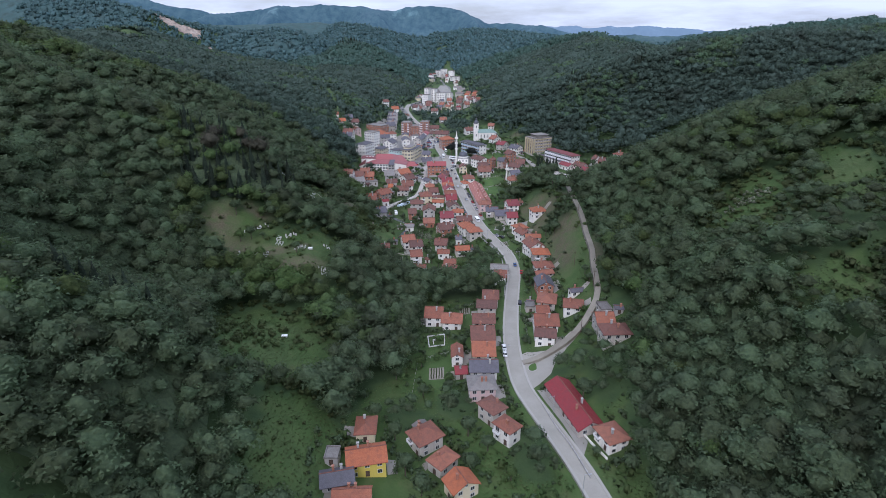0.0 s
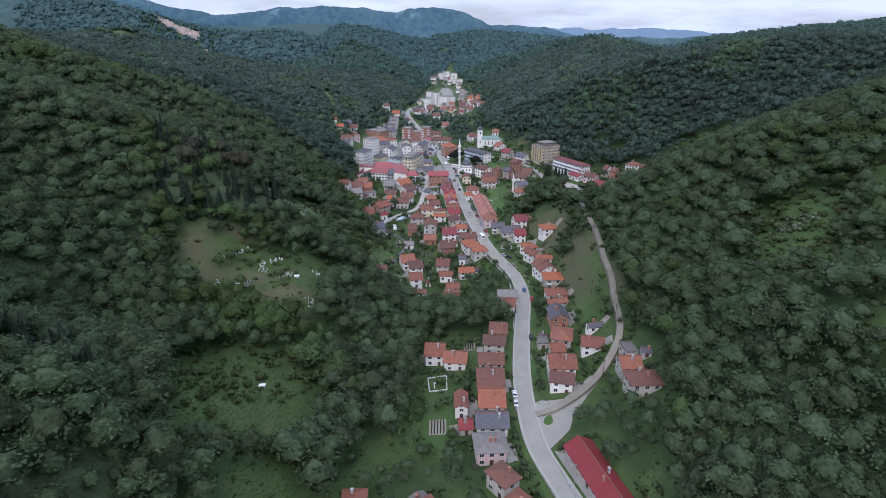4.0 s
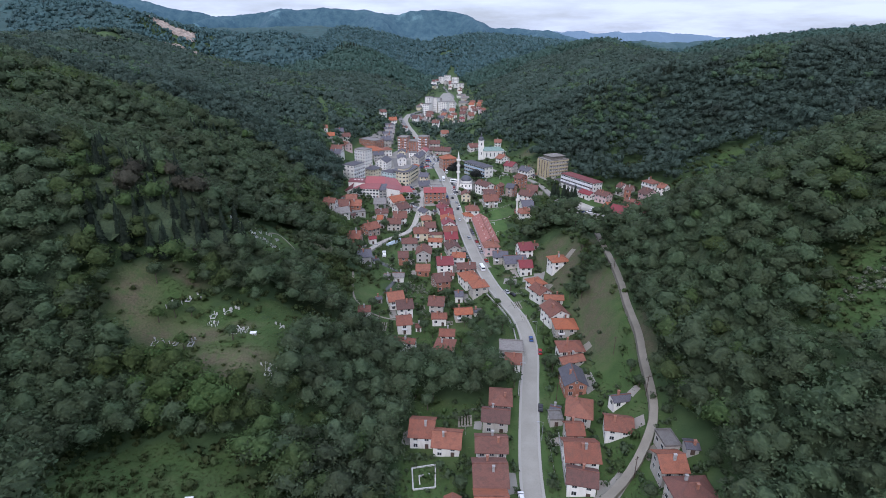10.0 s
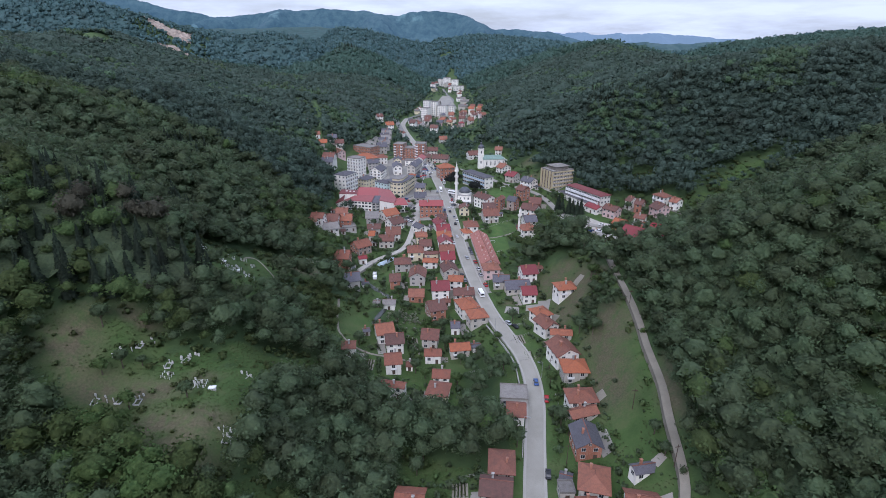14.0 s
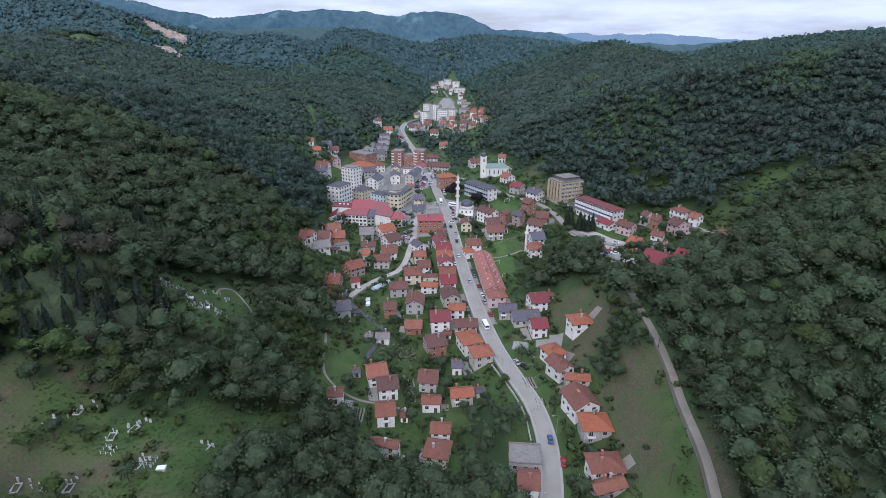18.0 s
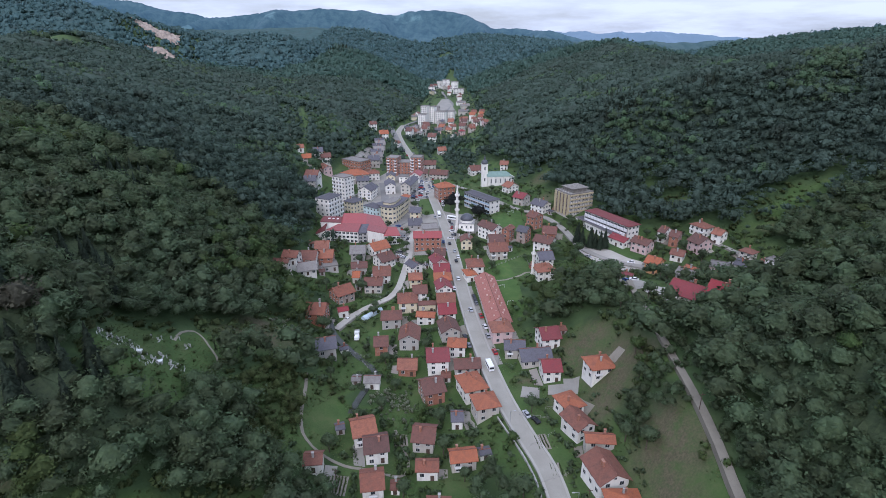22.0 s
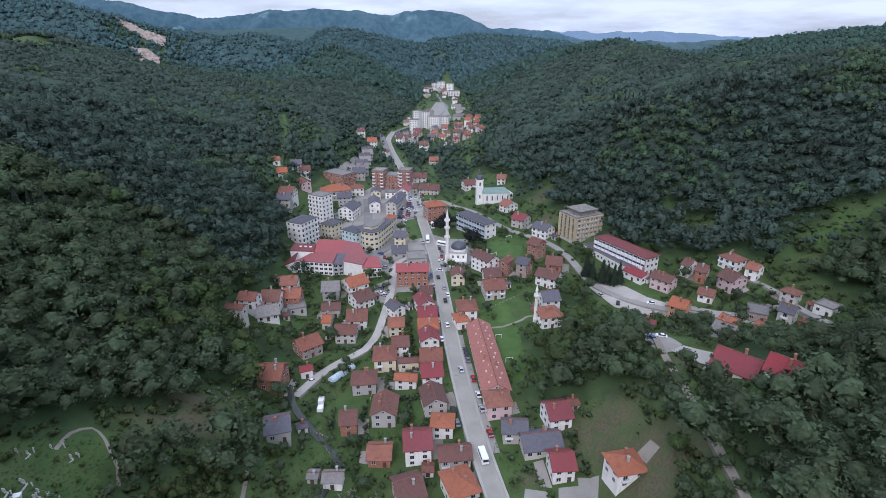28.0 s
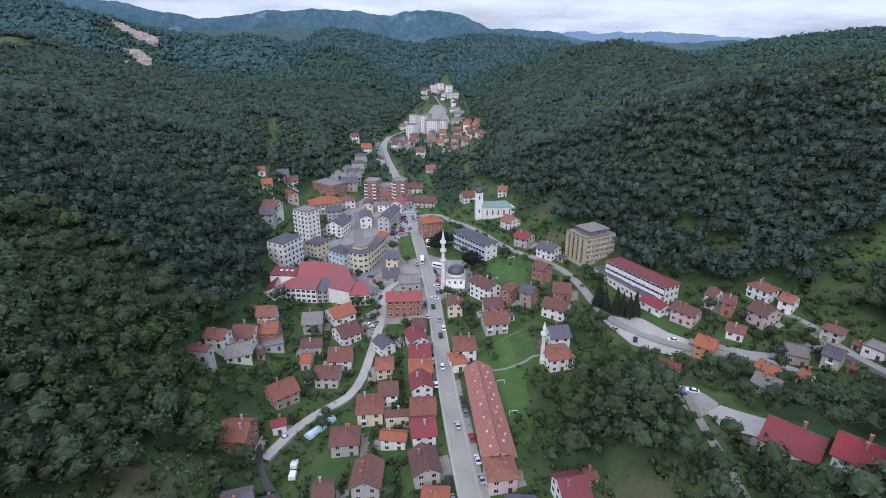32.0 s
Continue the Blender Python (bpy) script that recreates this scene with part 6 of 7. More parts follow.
    root = thing("fence", pose(line[0][0], line[0][1], 0), label, "fence", "garden fences")
    inv = np.array([line[0][0], line[0][1]])
    for p in line:
        part("post", FENCE_POST, root, "", pose(p[0] - inv[0], p[1] - inv[1], ground_z(*p)))
    v, f = [], []
    for k in (0.4, 0.95):
        for i, p in enumerate(line):
            q = p - inv
            v += [(q[0], q[1], ground_z(*p) + k * height), (q[0], q[1], ground_z(*p) + k * height + 0.09)]
        b = len(v) - 2 * len(line)
        f += [(b + 2 * i, b + 2 * i + 2, b + 2 * i + 3, b + 2 * i + 1) for i in range(len(line) - 1)]
    part("rail", mesh_of("rail", v, f, posts), root)


FENCE_POST = mesh_of("post", *box(-0.06, -0.06, -0.4, 0.06, 0.06, 1.15), "concrete")
for pts in (((-13, 168), (-12, 190)), ((-12, 190), (1, 194)), ((33, 300), (44, 304)), ((33, 316), (42, 322)), ((31, 331), (41, 329)), ((41, 334), (54, 333)), ((8, 296), (18, 300)), ((24, 452), (50, 470)), ((50, 470), (52, 452)), ((-32, 374), (-44, 380)), ((-34, 372), (-30, 366)), ((-20, 396), (-20, 408)), ((9, 224), (9, 236)), ((9, 236), (18, 237)), ((52, 126), (58, 132)), ((36, 268), (36, 282)), ((46, 262), (46, 276)), ((-38, 434), (-30, 430)), ((36, 205), (37, 222)), ((62, 440), (78, 430))):
    fence(pts, "low concrete-posted garden fence with two rails")


# ---- garden beds, walls, greenhouse, goals ----
def low_wall(name, points, height, thick, mat, label, drop=2.0):
    line = np.array(points, float)
    t = np.gradient(line, axis=0)
    t /= np.linalg.norm(t, axis=1, keepdims=True)
    n = np.stack([t[:, 1], -t[:, 0]], 1) * thick / 2
    v, f = [], []
    for p, d in zip(line, n):
        g = ground_z(*p)
        v += [(*(p - d), g - drop), (*(p - d), g + height), (*(p + d), g + height), (*(p + d), g - drop)]
    for i in range(len(line) - 1):
        f += [(4 * i + j, 4 * i + j + 1, 4 * i + j + 5, 4 * i + j + 4) for j in range(3)]
    f += [(0, 3, 2, 1), tuple(4 * len(line) - 4 + j for j in (0, 1, 2, 3))]
    return tagged(new(name, mesh_of(name, v, f, mat)), label, "wall")


low_wall("garden_wall", curve_points([(43, 122), (40, 136), (37, 146), (34.5, 158)], 3), 1.0, 0.3, "concrete", "low grey concrete wall along the street")
low_wall("garden_wall", curve_points([(39.6, 160), (45.5, 140), (50, 129)], 3), 0.9, 0.3, "white_plaster", "low pale wall in front of the red-roofed building")
low_wall("retaining_wall", curve_points([(33.6, 286), (33.0, 300), (29, 315), (23, 331)], 3), 0.8, 0.4, "concrete", "stone retaining wall below the street bend", 5.0)
low_wall("garden_wall", [(29.6, 244), (31.5, 257)], 1.0, 0.3, "concrete", "low grey concrete wall along the street")
low_wall("garden_wall", [(38.5, 200), (40.5, 222)], 1.0, 0.25, "concrete", "low grey garden wall beside the street")
for a, b in (((-8.5, 209.5), (-1, 210.5)), ((-1, 210.5), (-0.8, 201)), ((-0.8, 201), (-7.5, 200.5)), ((-7.5, 200.5), (-8.5, 209.5)), ((-6, 206), (-2.5, 206.5)), ((-6, 206), (-5.6, 202.5))):
    low_wall("bed_edging", [a, b], 0.45, 0.4, "stone_grave", "pale stone edging of a vegetable bed")


def greenhouse():
    z = ground_z(-34.5, 414)
    arc = [(1.6 * math.cos(a), 2.0 * math.sin(a)) for a in np.linspace(0, math.pi, 11)]
    v = [(x, y, h) for y in (-6.5, 6.5) for x, h in arc]
    n = len(arc)
    f = [(i, i + 1, n + i + 1, n + i) for i in range(n - 1)] + [tuple(range(n)), tuple(reversed(range(n, 2 * n)))]
    root = thing("greenhouse", pose(-34.5, 413.5, z, 0, 0, -36), "pale blue polythene tunnel greenhouse", "greenhouse")
    part("cover", mesh_of("cover", v, f, "polythene"), root)
    for k in range(6):
        rib = [(1.66 * math.cos(a), 2.06 * math.sin(a)) for a in np.linspace(0, math.pi, 11)]
        rv = [(x, y, h) for y in (-0.05, 0.05) for x, h in rib]
        part("hoop", mesh_of("hoop", rv, [(i, i + 1, 12 + i, 11 + i) for i in range(10)], "galvanised"), root, "", pose(0, -6.2 + k * 2.45, 0))


greenhouse()


def goal(x, y, turn, w=3.0, h=2.0):
    root = thing("goal", pose(x, y, ground_z(x, y), 0, 0, turn), "white painted steel football goal frame on grass", "goal", "football goals")
    for sx in (-w / 2, w / 2):
        part("post", mesh_of("post", *lathe([(0.07, -0.2), (0.07, h)], 8), "white_paint"), root, "", pose(sx, 0, 0))
    part("crossbar", mesh_of("crossbar", *box(-w / 2, -0.07, h - 0.07, w / 2, 0.07, h + 0.07), "white_paint"), root)


goal(33, 431, 10)
goal(36, 413, 10)
goal(49, 541, 35, 5, 2.2)
goal(37, 514, 35, 5, 2.2)

# ---- graveyards ----
HEADSTONE = [mesh_of("headstone", *lathe([(0.16, -0.3), (0.14, 1.0), (0.2, 1.1), (0.19, 1.35), (0.05, 1.5)], 8), "stone_grave"), mesh_of("headstone", *join(box(-0.35, -0.08, -0.3, 0.35, 0.08, 1.1), box(-0.25, -0.08, 1.1, 0.25, 0.08, 1.25)), "stone_grave"), mesh_of("headstone", *join(box(-0.3, -0.07, -0.3, 0.3, 0.07, 0.95)), "stone_grave")]
KERB = mesh_of("grave_kerb", *join(box(-0.9, -1.4, -0.2, 0.9, -1.25, 0.25), box(-0.9, 1.25, -0.2, 0.9, 1.4, 0.25), box(-0.9, -1.25, -0.2, -0.75, 1.25, 0.25), box(0.75, -1.25, -0.2, 0.9, 1.25, 0.25)), "stone_grave")


def graves():
    rng = random.Random(5)
    rows = [((-100, 236), (-86, 237), 11), ((-101, 249), (-92, 258), 8), ((-85, 250), (-78, 257), 9), ((-74, 245), (-70, 240), 5), ((-63, 254), (-54, 258), 10), ((-60, 228), (-56, 226), 3), ((-97, 307), (-84, 311), 12), ((-87, 316), (-81, 313), 7), ((-86, 328), (-84, 331), 4), ((-120, 306), (-112, 318), 6), ((-93, 322), (-88, 330), 5)]
    for a, b, n in rows:
        for i in range(n):
            t = i / max(1, n - 1)
            x = a[0] + (b[0] - a[0]) * t + rng.uniform(-0.7, 0.7)
            y = a[1] + (b[1] - a[1]) * t + rng.uniform(-1.2, 1.2)
            root = thing("gravestone", pose(x, y, ground_z(x, y), rng.uniform(-4, 4), rng.uniform(-4, 4), rng.uniform(-15, 15)), "small weathered pale gravestone in rough grass", "gravestone", "gravestones")
            part("headstone", rng.choice(HEADSTONE), root)
            if i % 4 == 1:
                part("grave_kerb", KERB, root, "", pose(0, -1.5, 0))
    for x, y, turn in ((-66.5, 240.5, 8), (-62.5, 177.5, 5), (-84.5, 311, 20), (-89, 309.5, 0)):
        z = ground_z(x, y)
        root = thing("tomb", pose(x, y, z, 0, 0, turn), "low whitewashed stone tomb slab on grass", "tomb", "white tombs")
        part("slab", mesh_of("slab", *box(-1.1, -0.7, 0.35, 1.1, 0.7, 0.6), "white_paint"), root)
        part("base", mesh_of("base", *box(-0.95, -0.55, -0.6, 0.95, 0.55, 0.35), "stone_grave"), root)


graves()

# ---- the stream behind the houses ----
STREAM = curve_points([(-54, 403), (-49, 391), (-42, 382), (-31, 369), (-26, 362), (-30, 345), (-32, 335)])
ribbon("water", STREAM, 1.3, 0.05, "river_water", "shallow dark stream between stone banks", "stream", 0.5)



# ---- sheds and paved yards by the houses ----
def yards_and_sheds():
    rng = random.Random(77)
    for k, (x, y, turn, w, d) in enumerate(list(LOTS)):
        m = pose(x, y, 0, 0, 0, turn)
        if k % 2 == 0:
            side = rng.choice((-1, 1))
            a, b = side * (w / 2 - 0.3), side * (w / 2 + rng.uniform(2.2, 4.0))
            e = rng.uniform(0.25, 0.6) * d
            ring = [m @ Vector(p) for p in ((a, -e, 0), (b, -e * 0.8, 0), (b, e, 0), (a, e * 1.1, 0))]
            drape("pavement_yard", [(p.x, p.y) for p in ring], 0.14, rng.choice(("town_paving", "gravel_track", "brown_track")), "small worn concrete yard beside a house", "yard")
        if k % 4 == 1:
            p = m @ Vector((rng.choice((-1, 1)) * (w / 2 + 3.2), d / 2 * rng.uniform(-0.6, 0.9), 0))
            if min(math.hypot(p.x - q[0], p.y - q[1]) - max(q[3], q[4]) / 2 for q in LOTS) > 1.6 and away(np.array([p.x]), np.array([p.y]), MAIN_ROAD)[0] > 7:
                house(round(p.x, 1), round(p.y, 1), round(ground_z(p.x, p.y), 1), rng.uniform(3, 4.4), rng.uniform(3.4, 5.5), turn + rng.uniform(-8, 8), 2.3, "gx", rng.choice("bkws"), rng.choice("gqw"), 1, name="shed", sides="s", steep=0.3, label="small single-storey garden shed beside a house")


yards_and_sheds()
rng_cars = random.Random(15)
for k in range(110, 226, 3):
    p = MAIN_ROAD[k] + ROAD_N[k] * (4.6 if k % 2 else -4.5)
    if not 345 < p[1] < 490 and rng_cars.random() < 0.55 and all(math.hypot(p[0] - f[0], p[1] - f[1]) > f[2] * 0.72 for f in FOOTPRINTS):
        heading = math.degrees(math.atan2(ROAD_N[k][1], ROAD_N[k][0]))
        car(p[0], p[1], heading + rng_cars.uniform(-4, 4), rng_cars.choice(("white", "silver", "black", "grey", "red", "blue")), road_level(p[0], p[1]))
for k in range(22):
    row, i = divmod(k, 11)
    x, y = -25.5 + row * 6.0 - 0.18 * i, 597 + 5.2 * i
    car(x, y, 78 + rng_cars.uniform(-6, 6), rng_cars.choice(("white", "silver", "black", "grey", "red", "blue")))

# ---- the junction with its small island, and the forecourt of the long red-roofed building ----
drape("pavement_apron", [(31, 190), (31, 180), (31, 170), (33, 167), (41, 175), (44, 182), (51, 191), (57, 197), (54, 201), (48, 196), (42, 191), (34, 192)], 0.26, "road_concrete", "worn concrete junction apron where the track begins", "apron")
drape("pavement_forecourt", [(34.2, 166), (38.5, 166), (41, 156), (46, 137), (43.2, 131), (40, 146)], 0.14, "town_paving", "worn grey forecourt beside the street", "forecourt")
island = thing("traffic_island", pose(35, 181, ground_z(35, 181), 0, 0, -30), "small oval grass island with a stone kerb at a junction", "traffic island")
ring = [(1.0, 0.0), (1.0, 0.34), (0.86, 0.36), (0.86, 0.2)]
v, f = lathe(ring, 20)
part("kerb", mesh_of("kerb", [(2.0 * x, 3.4 * y, z) for x, y, z in v], f[:-2], "kerb_stone"), island)
v, f = lathe([(0.87, 0.0), (0.87, 0.3), (0.3, 0.42)], 20)
part("turf", mesh_of("turf", [(2.0 * x, 3.4 * y, z) for x, y, z in v], f, "lawn_grass"), island)


# ---- railed grave plots ----
def grave_plot(x, y, w, d, turn):
    """A grave plot inside a low white iron railing."""
    z = ground_z(x, y)
    root = thing("grave_plot", pose(x, y, z, 0, 0, turn), "grave plot inside a low white iron railing", "grave plot", "railed grave plots")
    m = pose(x, y, 0, 0, 0, turn)
    ring = [(-w / 2, -d / 2), (0, -d / 2), (w / 2, -d / 2), (w / 2, 0), (w / 2, d / 2), (0, d / 2), (-w / 2, d / 2), (-w / 2, 0)]
    level = []
    for a, b in ring:
        p = m @ Vector((a, b, 0))
        level.append(ground_z(p.x, p.y) - z)
        part("post", PLOT_POST, root, "", pose(a, b, level[-1]))
    v, f = [], []
    for h in (0.45, 0.9):
        k = len(v)
        for (a, b), g in zip(ring, level):
            v += [(a, b, g + h), (a, b, g + h + 0.07)]
        f += [(k + 2 * i, k + 2 * ((i + 1) % 8), k + 2 * ((i + 1) % 8) + 1, k + 2 * i + 1) for i in range(8)]
    part("railing", mesh_of("railing", v, f, "stone_grave"), root)
    part("headstone", HEADSTONE[1], root, "", pose(0, d * 0.25, sum(level) / 8))


PLOT_POST = mesh_of("post", *box(-0.05, -0.05, -0.4, 0.05, 0.05, 1.1), "white_paint")
for x, y, w, d, turn in ((-94, 306, 4.5, 3.5, 12), (-91.5, 310, 3.6, 3.2, 8), (-86.5, 306.5, 3, 2.6, 5), (-81, 314.5, 3.4, 2.6, 20), (-71, 243, 3.2, 2.4, 6), (-57, 228, 3.4, 2.6, 15), (-83, 246, 3, 2.2, -8)):
    grave_plot(x, y, w, d, turn)


# ---- kitchen gardens ----
def kitchen_garden(x, y, w, d, turn):
    m = pose(x, y, 0, 0, 0, turn)
    ring = [m @ Vector((a * w / 2, b * d / 2, 0)) for a, b in ((-1, -1), (1, -1), (1, 1), (-1, 1))]
    drape("garden_bed", [(p.x, p.y) for p in ring], 0.12, "brown_track", "dug brown soil of a kitchen garden", "garden bed")
    root = thing("vegetable_patch", pose(x, y, ground_z(x, y), 0, 0, turn), "rows of green vegetables in dug soil", "vegetable patch", "vegetable patches")
    n = int(w / 1.1)
    for i in range(n):
        u = (i - (n - 1) / 2) * 1.05
        rng = random.Random(i + int(x * 10))
        pts = [(u + rng.uniform(-0.1, 0.1), -d / 2 + 0.4 + (d - 0.8) * k / 7) for k in range(8)]
        v, f = [], []
        for px, py in pts:
            q = m @ Vector((px, py, 0))
            g = ground_z(q.x, q.y) - ground_z(x, y)
            h = rng.uniform(0.35, 0.7)
            v += [(px - 0.3, py, g), (px, py, g + h), (px + 0.3, py, g)]
        for k in range(7):
            f += [(3 * k, 3 * k + 3, 3 * k + 4, 3 * k + 1), (3 * k + 1, 3 * k + 4, 3 * k + 5, 3 * k + 2)]
        part("plant_row", mesh_of("plant_row", v, f, "fresh_leaves"), root)


for x, y, w, d, turn in ((37, 318, 5, 7, 10), (40, 306, 5, 6, 5), (-30, 301, 6, 8, 0), (-12, 324, 5, 6, 10), (6, 318, 6, 6, 10), (-10, 384, 6, 6, 0), (-16, 404, 5, 7, 0), (-44, 366, 6, 6, 20), (9, 231, 5, 6, 0), (-4, 180, 6, 8, 0), (36, 276, 4, 7, 0), (-24, 420, 5, 5, 10), (112, 432, 6, 5, -30), (150, 446, 6, 5, -20)):
    if all(math.hypot(x - q[0], y - q[1]) > 0.5 * max(q[3], q[4]) + 3.0 for q in LOTS):
        kitchen_garden(x, y, w, d, turn)
# ---- woods ----
RNG = np.random.default_rng(7)


def crown_shape(rng, leaves, size, lobes=5, flat=0.8, around=8, rows=3):
    """A broadleaf crown of unit radius: uneven lobes, closed underneath, with leaf sprays standing off them."""
    at0 = rng.normal(0, 1, (lobes, 3))
    at0[:, 2] = np.abs(at0[:, 2]) * 0.7 - 0.15
    at0 /= np.linalg.norm(at0, axis=1, keepdims=True)
    at0 *= rng.uniform(0.38, 0.66, (lobes, 1))
    at0[0] = (0, 0, 0.1)
    rad = rng.uniform(0.26, 0.45, lobes)
    rad[0] = 0.62

    def reach(d):
        """Where rays from the middle leave the outermost lobe, and the lobe's normal there."""
        along = d @ at0.T
        gap = rad**2 - np.sum(at0**2, axis=1) + along**2
        far_end = np.where(gap > 0, along + np.sqrt(np.maximum(gap, 0)), -1)
        k = np.argmax(far_end, axis=1)
        r = far_end[np.arange(len(d)), k]
        n = d * r[:, None] - at0[k]
        return r, n / np.linalg.norm(n, axis=1, keepdims=True)

    # the closed body of boughs
    el = np.radians(np.linspace(-38, 66, rows + 1))
    ring = np.array([(math.cos(e) * math.cos(2 * math.pi * (i + 0.5 * (j % 2)) / around), math.cos(e) * math.sin(2 * math.pi * (i + 0.5 * (j % 2)) / around), math.sin(e)) for j, e in enumerate(el) for i in range(around)] + [(0, 0, 1)])
    r, n0 = reach(ring)
    core = ring * (0.80 * r)[:, None]
    tris = [t for j in range(rows) for i in range(around) for t in ((j * around + i, j * around + (i + 1) % around, (j + 1) * around + i), (j * around + (i + 1) % around, (j + 1) * around + (i + 1) % around, (j + 1) * around + i))]
    tris += [(rows * around + i, rows * around + (i + 1) % around, (rows + 1) * around) for i in range(around)]
    # leaf sprays over it
    d = rng.normal(size=(leaves, 3))
    d[:, 2] = np.abs(d[:, 2]) * 0.95 - 0.28
    d /= np.linalg.norm(d, axis=1, keepdims=True)
    r, nl = reach(d)
    at = d * (r * rng.uniform(0.74, 1.15, leaves))[:, None]
    nrm = 0.7 * nl + (0, 0, 0.25) + rng.normal(0, 0.42, d.shape)
    nrm /= np.linalg.norm(nrm, axis=1, keepdims=True)
    a = np.cross(nrm, rng.normal(size=d.shape))
    a /= np.linalg.norm(a, axis=1, keepdims=True)
    b = np.cross(nrm, a)
    s = size * rng.uniform(0.65, 1.3, (leaves, 1))
    v = np.stack([at - a * s - b * s * 0.6, at + a * s * rng.uniform(0.6, 1.2, (leaves, 1)) - b * s * 0.5, at + b * s * 1.1], 1).reshape(-1, 3)
    soft = nl + (0, 0, 0.2) + rng.normal(0, 0.28, d.shape)
    v = np.vstack([core, v])
    v[:, 2] *= flat
    shade = np.r_[np.zeros(len(core)), np.repeat(rng.normal(0, 0.20, leaves), 3)]
    return v, np.vstack([np.array(tris), len(core) + np.arange(3 * leaves).reshape(-1, 3)]), np.vstack([n0, np.repeat(soft, 3, axis=0)]), shade


def fir_shape(rng, n=300):
    """A spruce of unit height: a closed spire under many drooping boughs."""
    h = 0.08 + 0.90 * rng.uniform(0, 1, n) ** 1.3
    r = (0.20 * (1 - h) + 0.010) * rng.uniform(0.7, 1.25, n)
    ang = rng.uniform(0, 2 * math.pi, n)
    half = np.minimum(0.5, 0.026 / r)
    tip = lambda k, out, up: np.stack([out * r * np.cos(ang + k * half), out * r * np.sin(ang + k * half), h + up], 1)
    v = np.stack([tip(0, 0.1, 0.045), tip(-1, 0.95, -0.030), tip(1, 1.05, -0.025)], 1).reshape(-1, 3)
    soft = np.stack([np.cos(ang), np.sin(ang), 0.55 + rng.normal(0, 0.3, n)], 1)
    turn = np.arange(8) * math.pi / 4
    body = np.vstack([np.stack([0.145 * np.cos(turn), 0.145 * np.sin(turn), np.full(8, 0.08)], 1), [(0, 0, 0.97)]])
    out = np.vstack([np.stack([np.cos(turn), np.sin(turn), np.full(8, 0.4)], 1), [(0, 0, 1)]])
    tris = np.array([(i, (i + 1) % 8, 8) for i in range(8)])
    shade = np.r_[np.zeros(9), np.repeat(rng.normal(0, 0.15, n), 3)]
    return np.vstack([body, v]), np.vstack([tris, 9 + np.arange(3 * n).reshape(-1, 3)]), np.vstack([out, np.repeat(soft, 3, axis=0)]), shade


def plant_all(name, shapes, xyz, scale, mat, label, category, lean=0.06):
    """Many plants as one object; each has its own turn, size and tint."""
    if not len(xyz):
        return None
    allv, allf, alln, tint, base = [], [], [], [], 0
    pick = RNG.integers(0, len(shapes), len(xyz))
    for k, (v, f, nr, shade) in enumerate(shapes):
        at, s = xyz[pick == k], scale[pick == k]
        n = len(at)
        if not n:
            continue
        a = RNG.uniform(0, 2 * math.pi, n)
        c, sn = np.cos(a)[:, None], np.sin(a)[:, None]
        x, y, z = v[:, 0] * s[:, :1], v[:, 1] * s[:, 1:2], v[:, 2] * s[:, 2:3]
        tilt = RNG.normal(0, lean, (n, 2))
        w = np.stack([x * c - y * sn + tilt[:, :1] * z, x * sn + y * c + tilt[:, 1:] * z, z], -1) + at[:, None]
        alln.append(np.stack([nr[:, 0] * c - nr[:, 1] * sn, nr[:, 0] * sn + nr[:, 1] * c, np.repeat(nr[None, :, 2], n, 0)], -1).reshape(-1, 3))
        allv.append(w.reshape(-1, 3))
        allf.append((f[None] + (base + np.arange(n) * len(v))[:, None, None]).reshape(-1, 3))
        tint.append(np.clip(RNG.uniform(0, 1, n)[:, None] + shade, 0, 1).ravel())
        base += n * len(v)
    verts, faces = np.vstack(allv), np.vstack(allf)
    me = bpy.data.meshes.new(name)
    me.vertices.add(len(verts))
    me.vertices.foreach_set("co", verts.ravel())
    me.loops.add(faces.size)
    me.loops.foreach_set("vertex_index", faces.ravel().astype(np.int32))
    me.polygons.add(len(faces))
    me.polygons.foreach_set("loop_start", np.arange(0, faces.size, 3))
    me.update(calc_edges=True)
    me.attributes.new("tint", "FLOAT", "POINT").data.foreach_set("value", np.concatenate(tint).astype(np.float32))
    me.materials.append(MATS[mat])
    me.polygons.foreach_set("use_smooth", np.ones(len(faces), bool))
    nrm = np.vstack(alln)
    nrm /= np.linalg.norm(nrm, axis=1, keepdims=True)
    me.normals_split_custom_set_from_vertices(nrm)
    return tagged(new(name, me), label, category, kind="stuff")


def jittered(x0, x1, y0, y1, step, rng):
    gx, gy = np.meshgrid(np.arange(x0, x1, step), np.arange(y0, y1, step))
    gx = gx + rng.uniform(-0.45, 0.45, gx.shape) * step
    gy = gy + rng.uniform(-0.45, 0.45, gy.shape) * step
    return gx.ravel(), gy.ravel()


LINES = ((MAIN_ROAD, 7.5), (TRACK, 3.4), (TRACK - (2.2, 0.0), 3.0), (WEST_LANE, 4), (CHURCH_ROAD, 5), (VILLAGE_ROAD, 4.5), (UPPER_LANE, 4), (STREET, 6), (HILL_TRACK, 4), (FAR_ROAD, 9), (FOOT_PATH, 3), (GRAVE_PATH, 3))
FLOWERS = [(-68, 381, 7, 6, 0), (155, 510, 9, 10, 20), (-16, 343, 9, 10, 0), (133, 226, 8, 7, 0)]
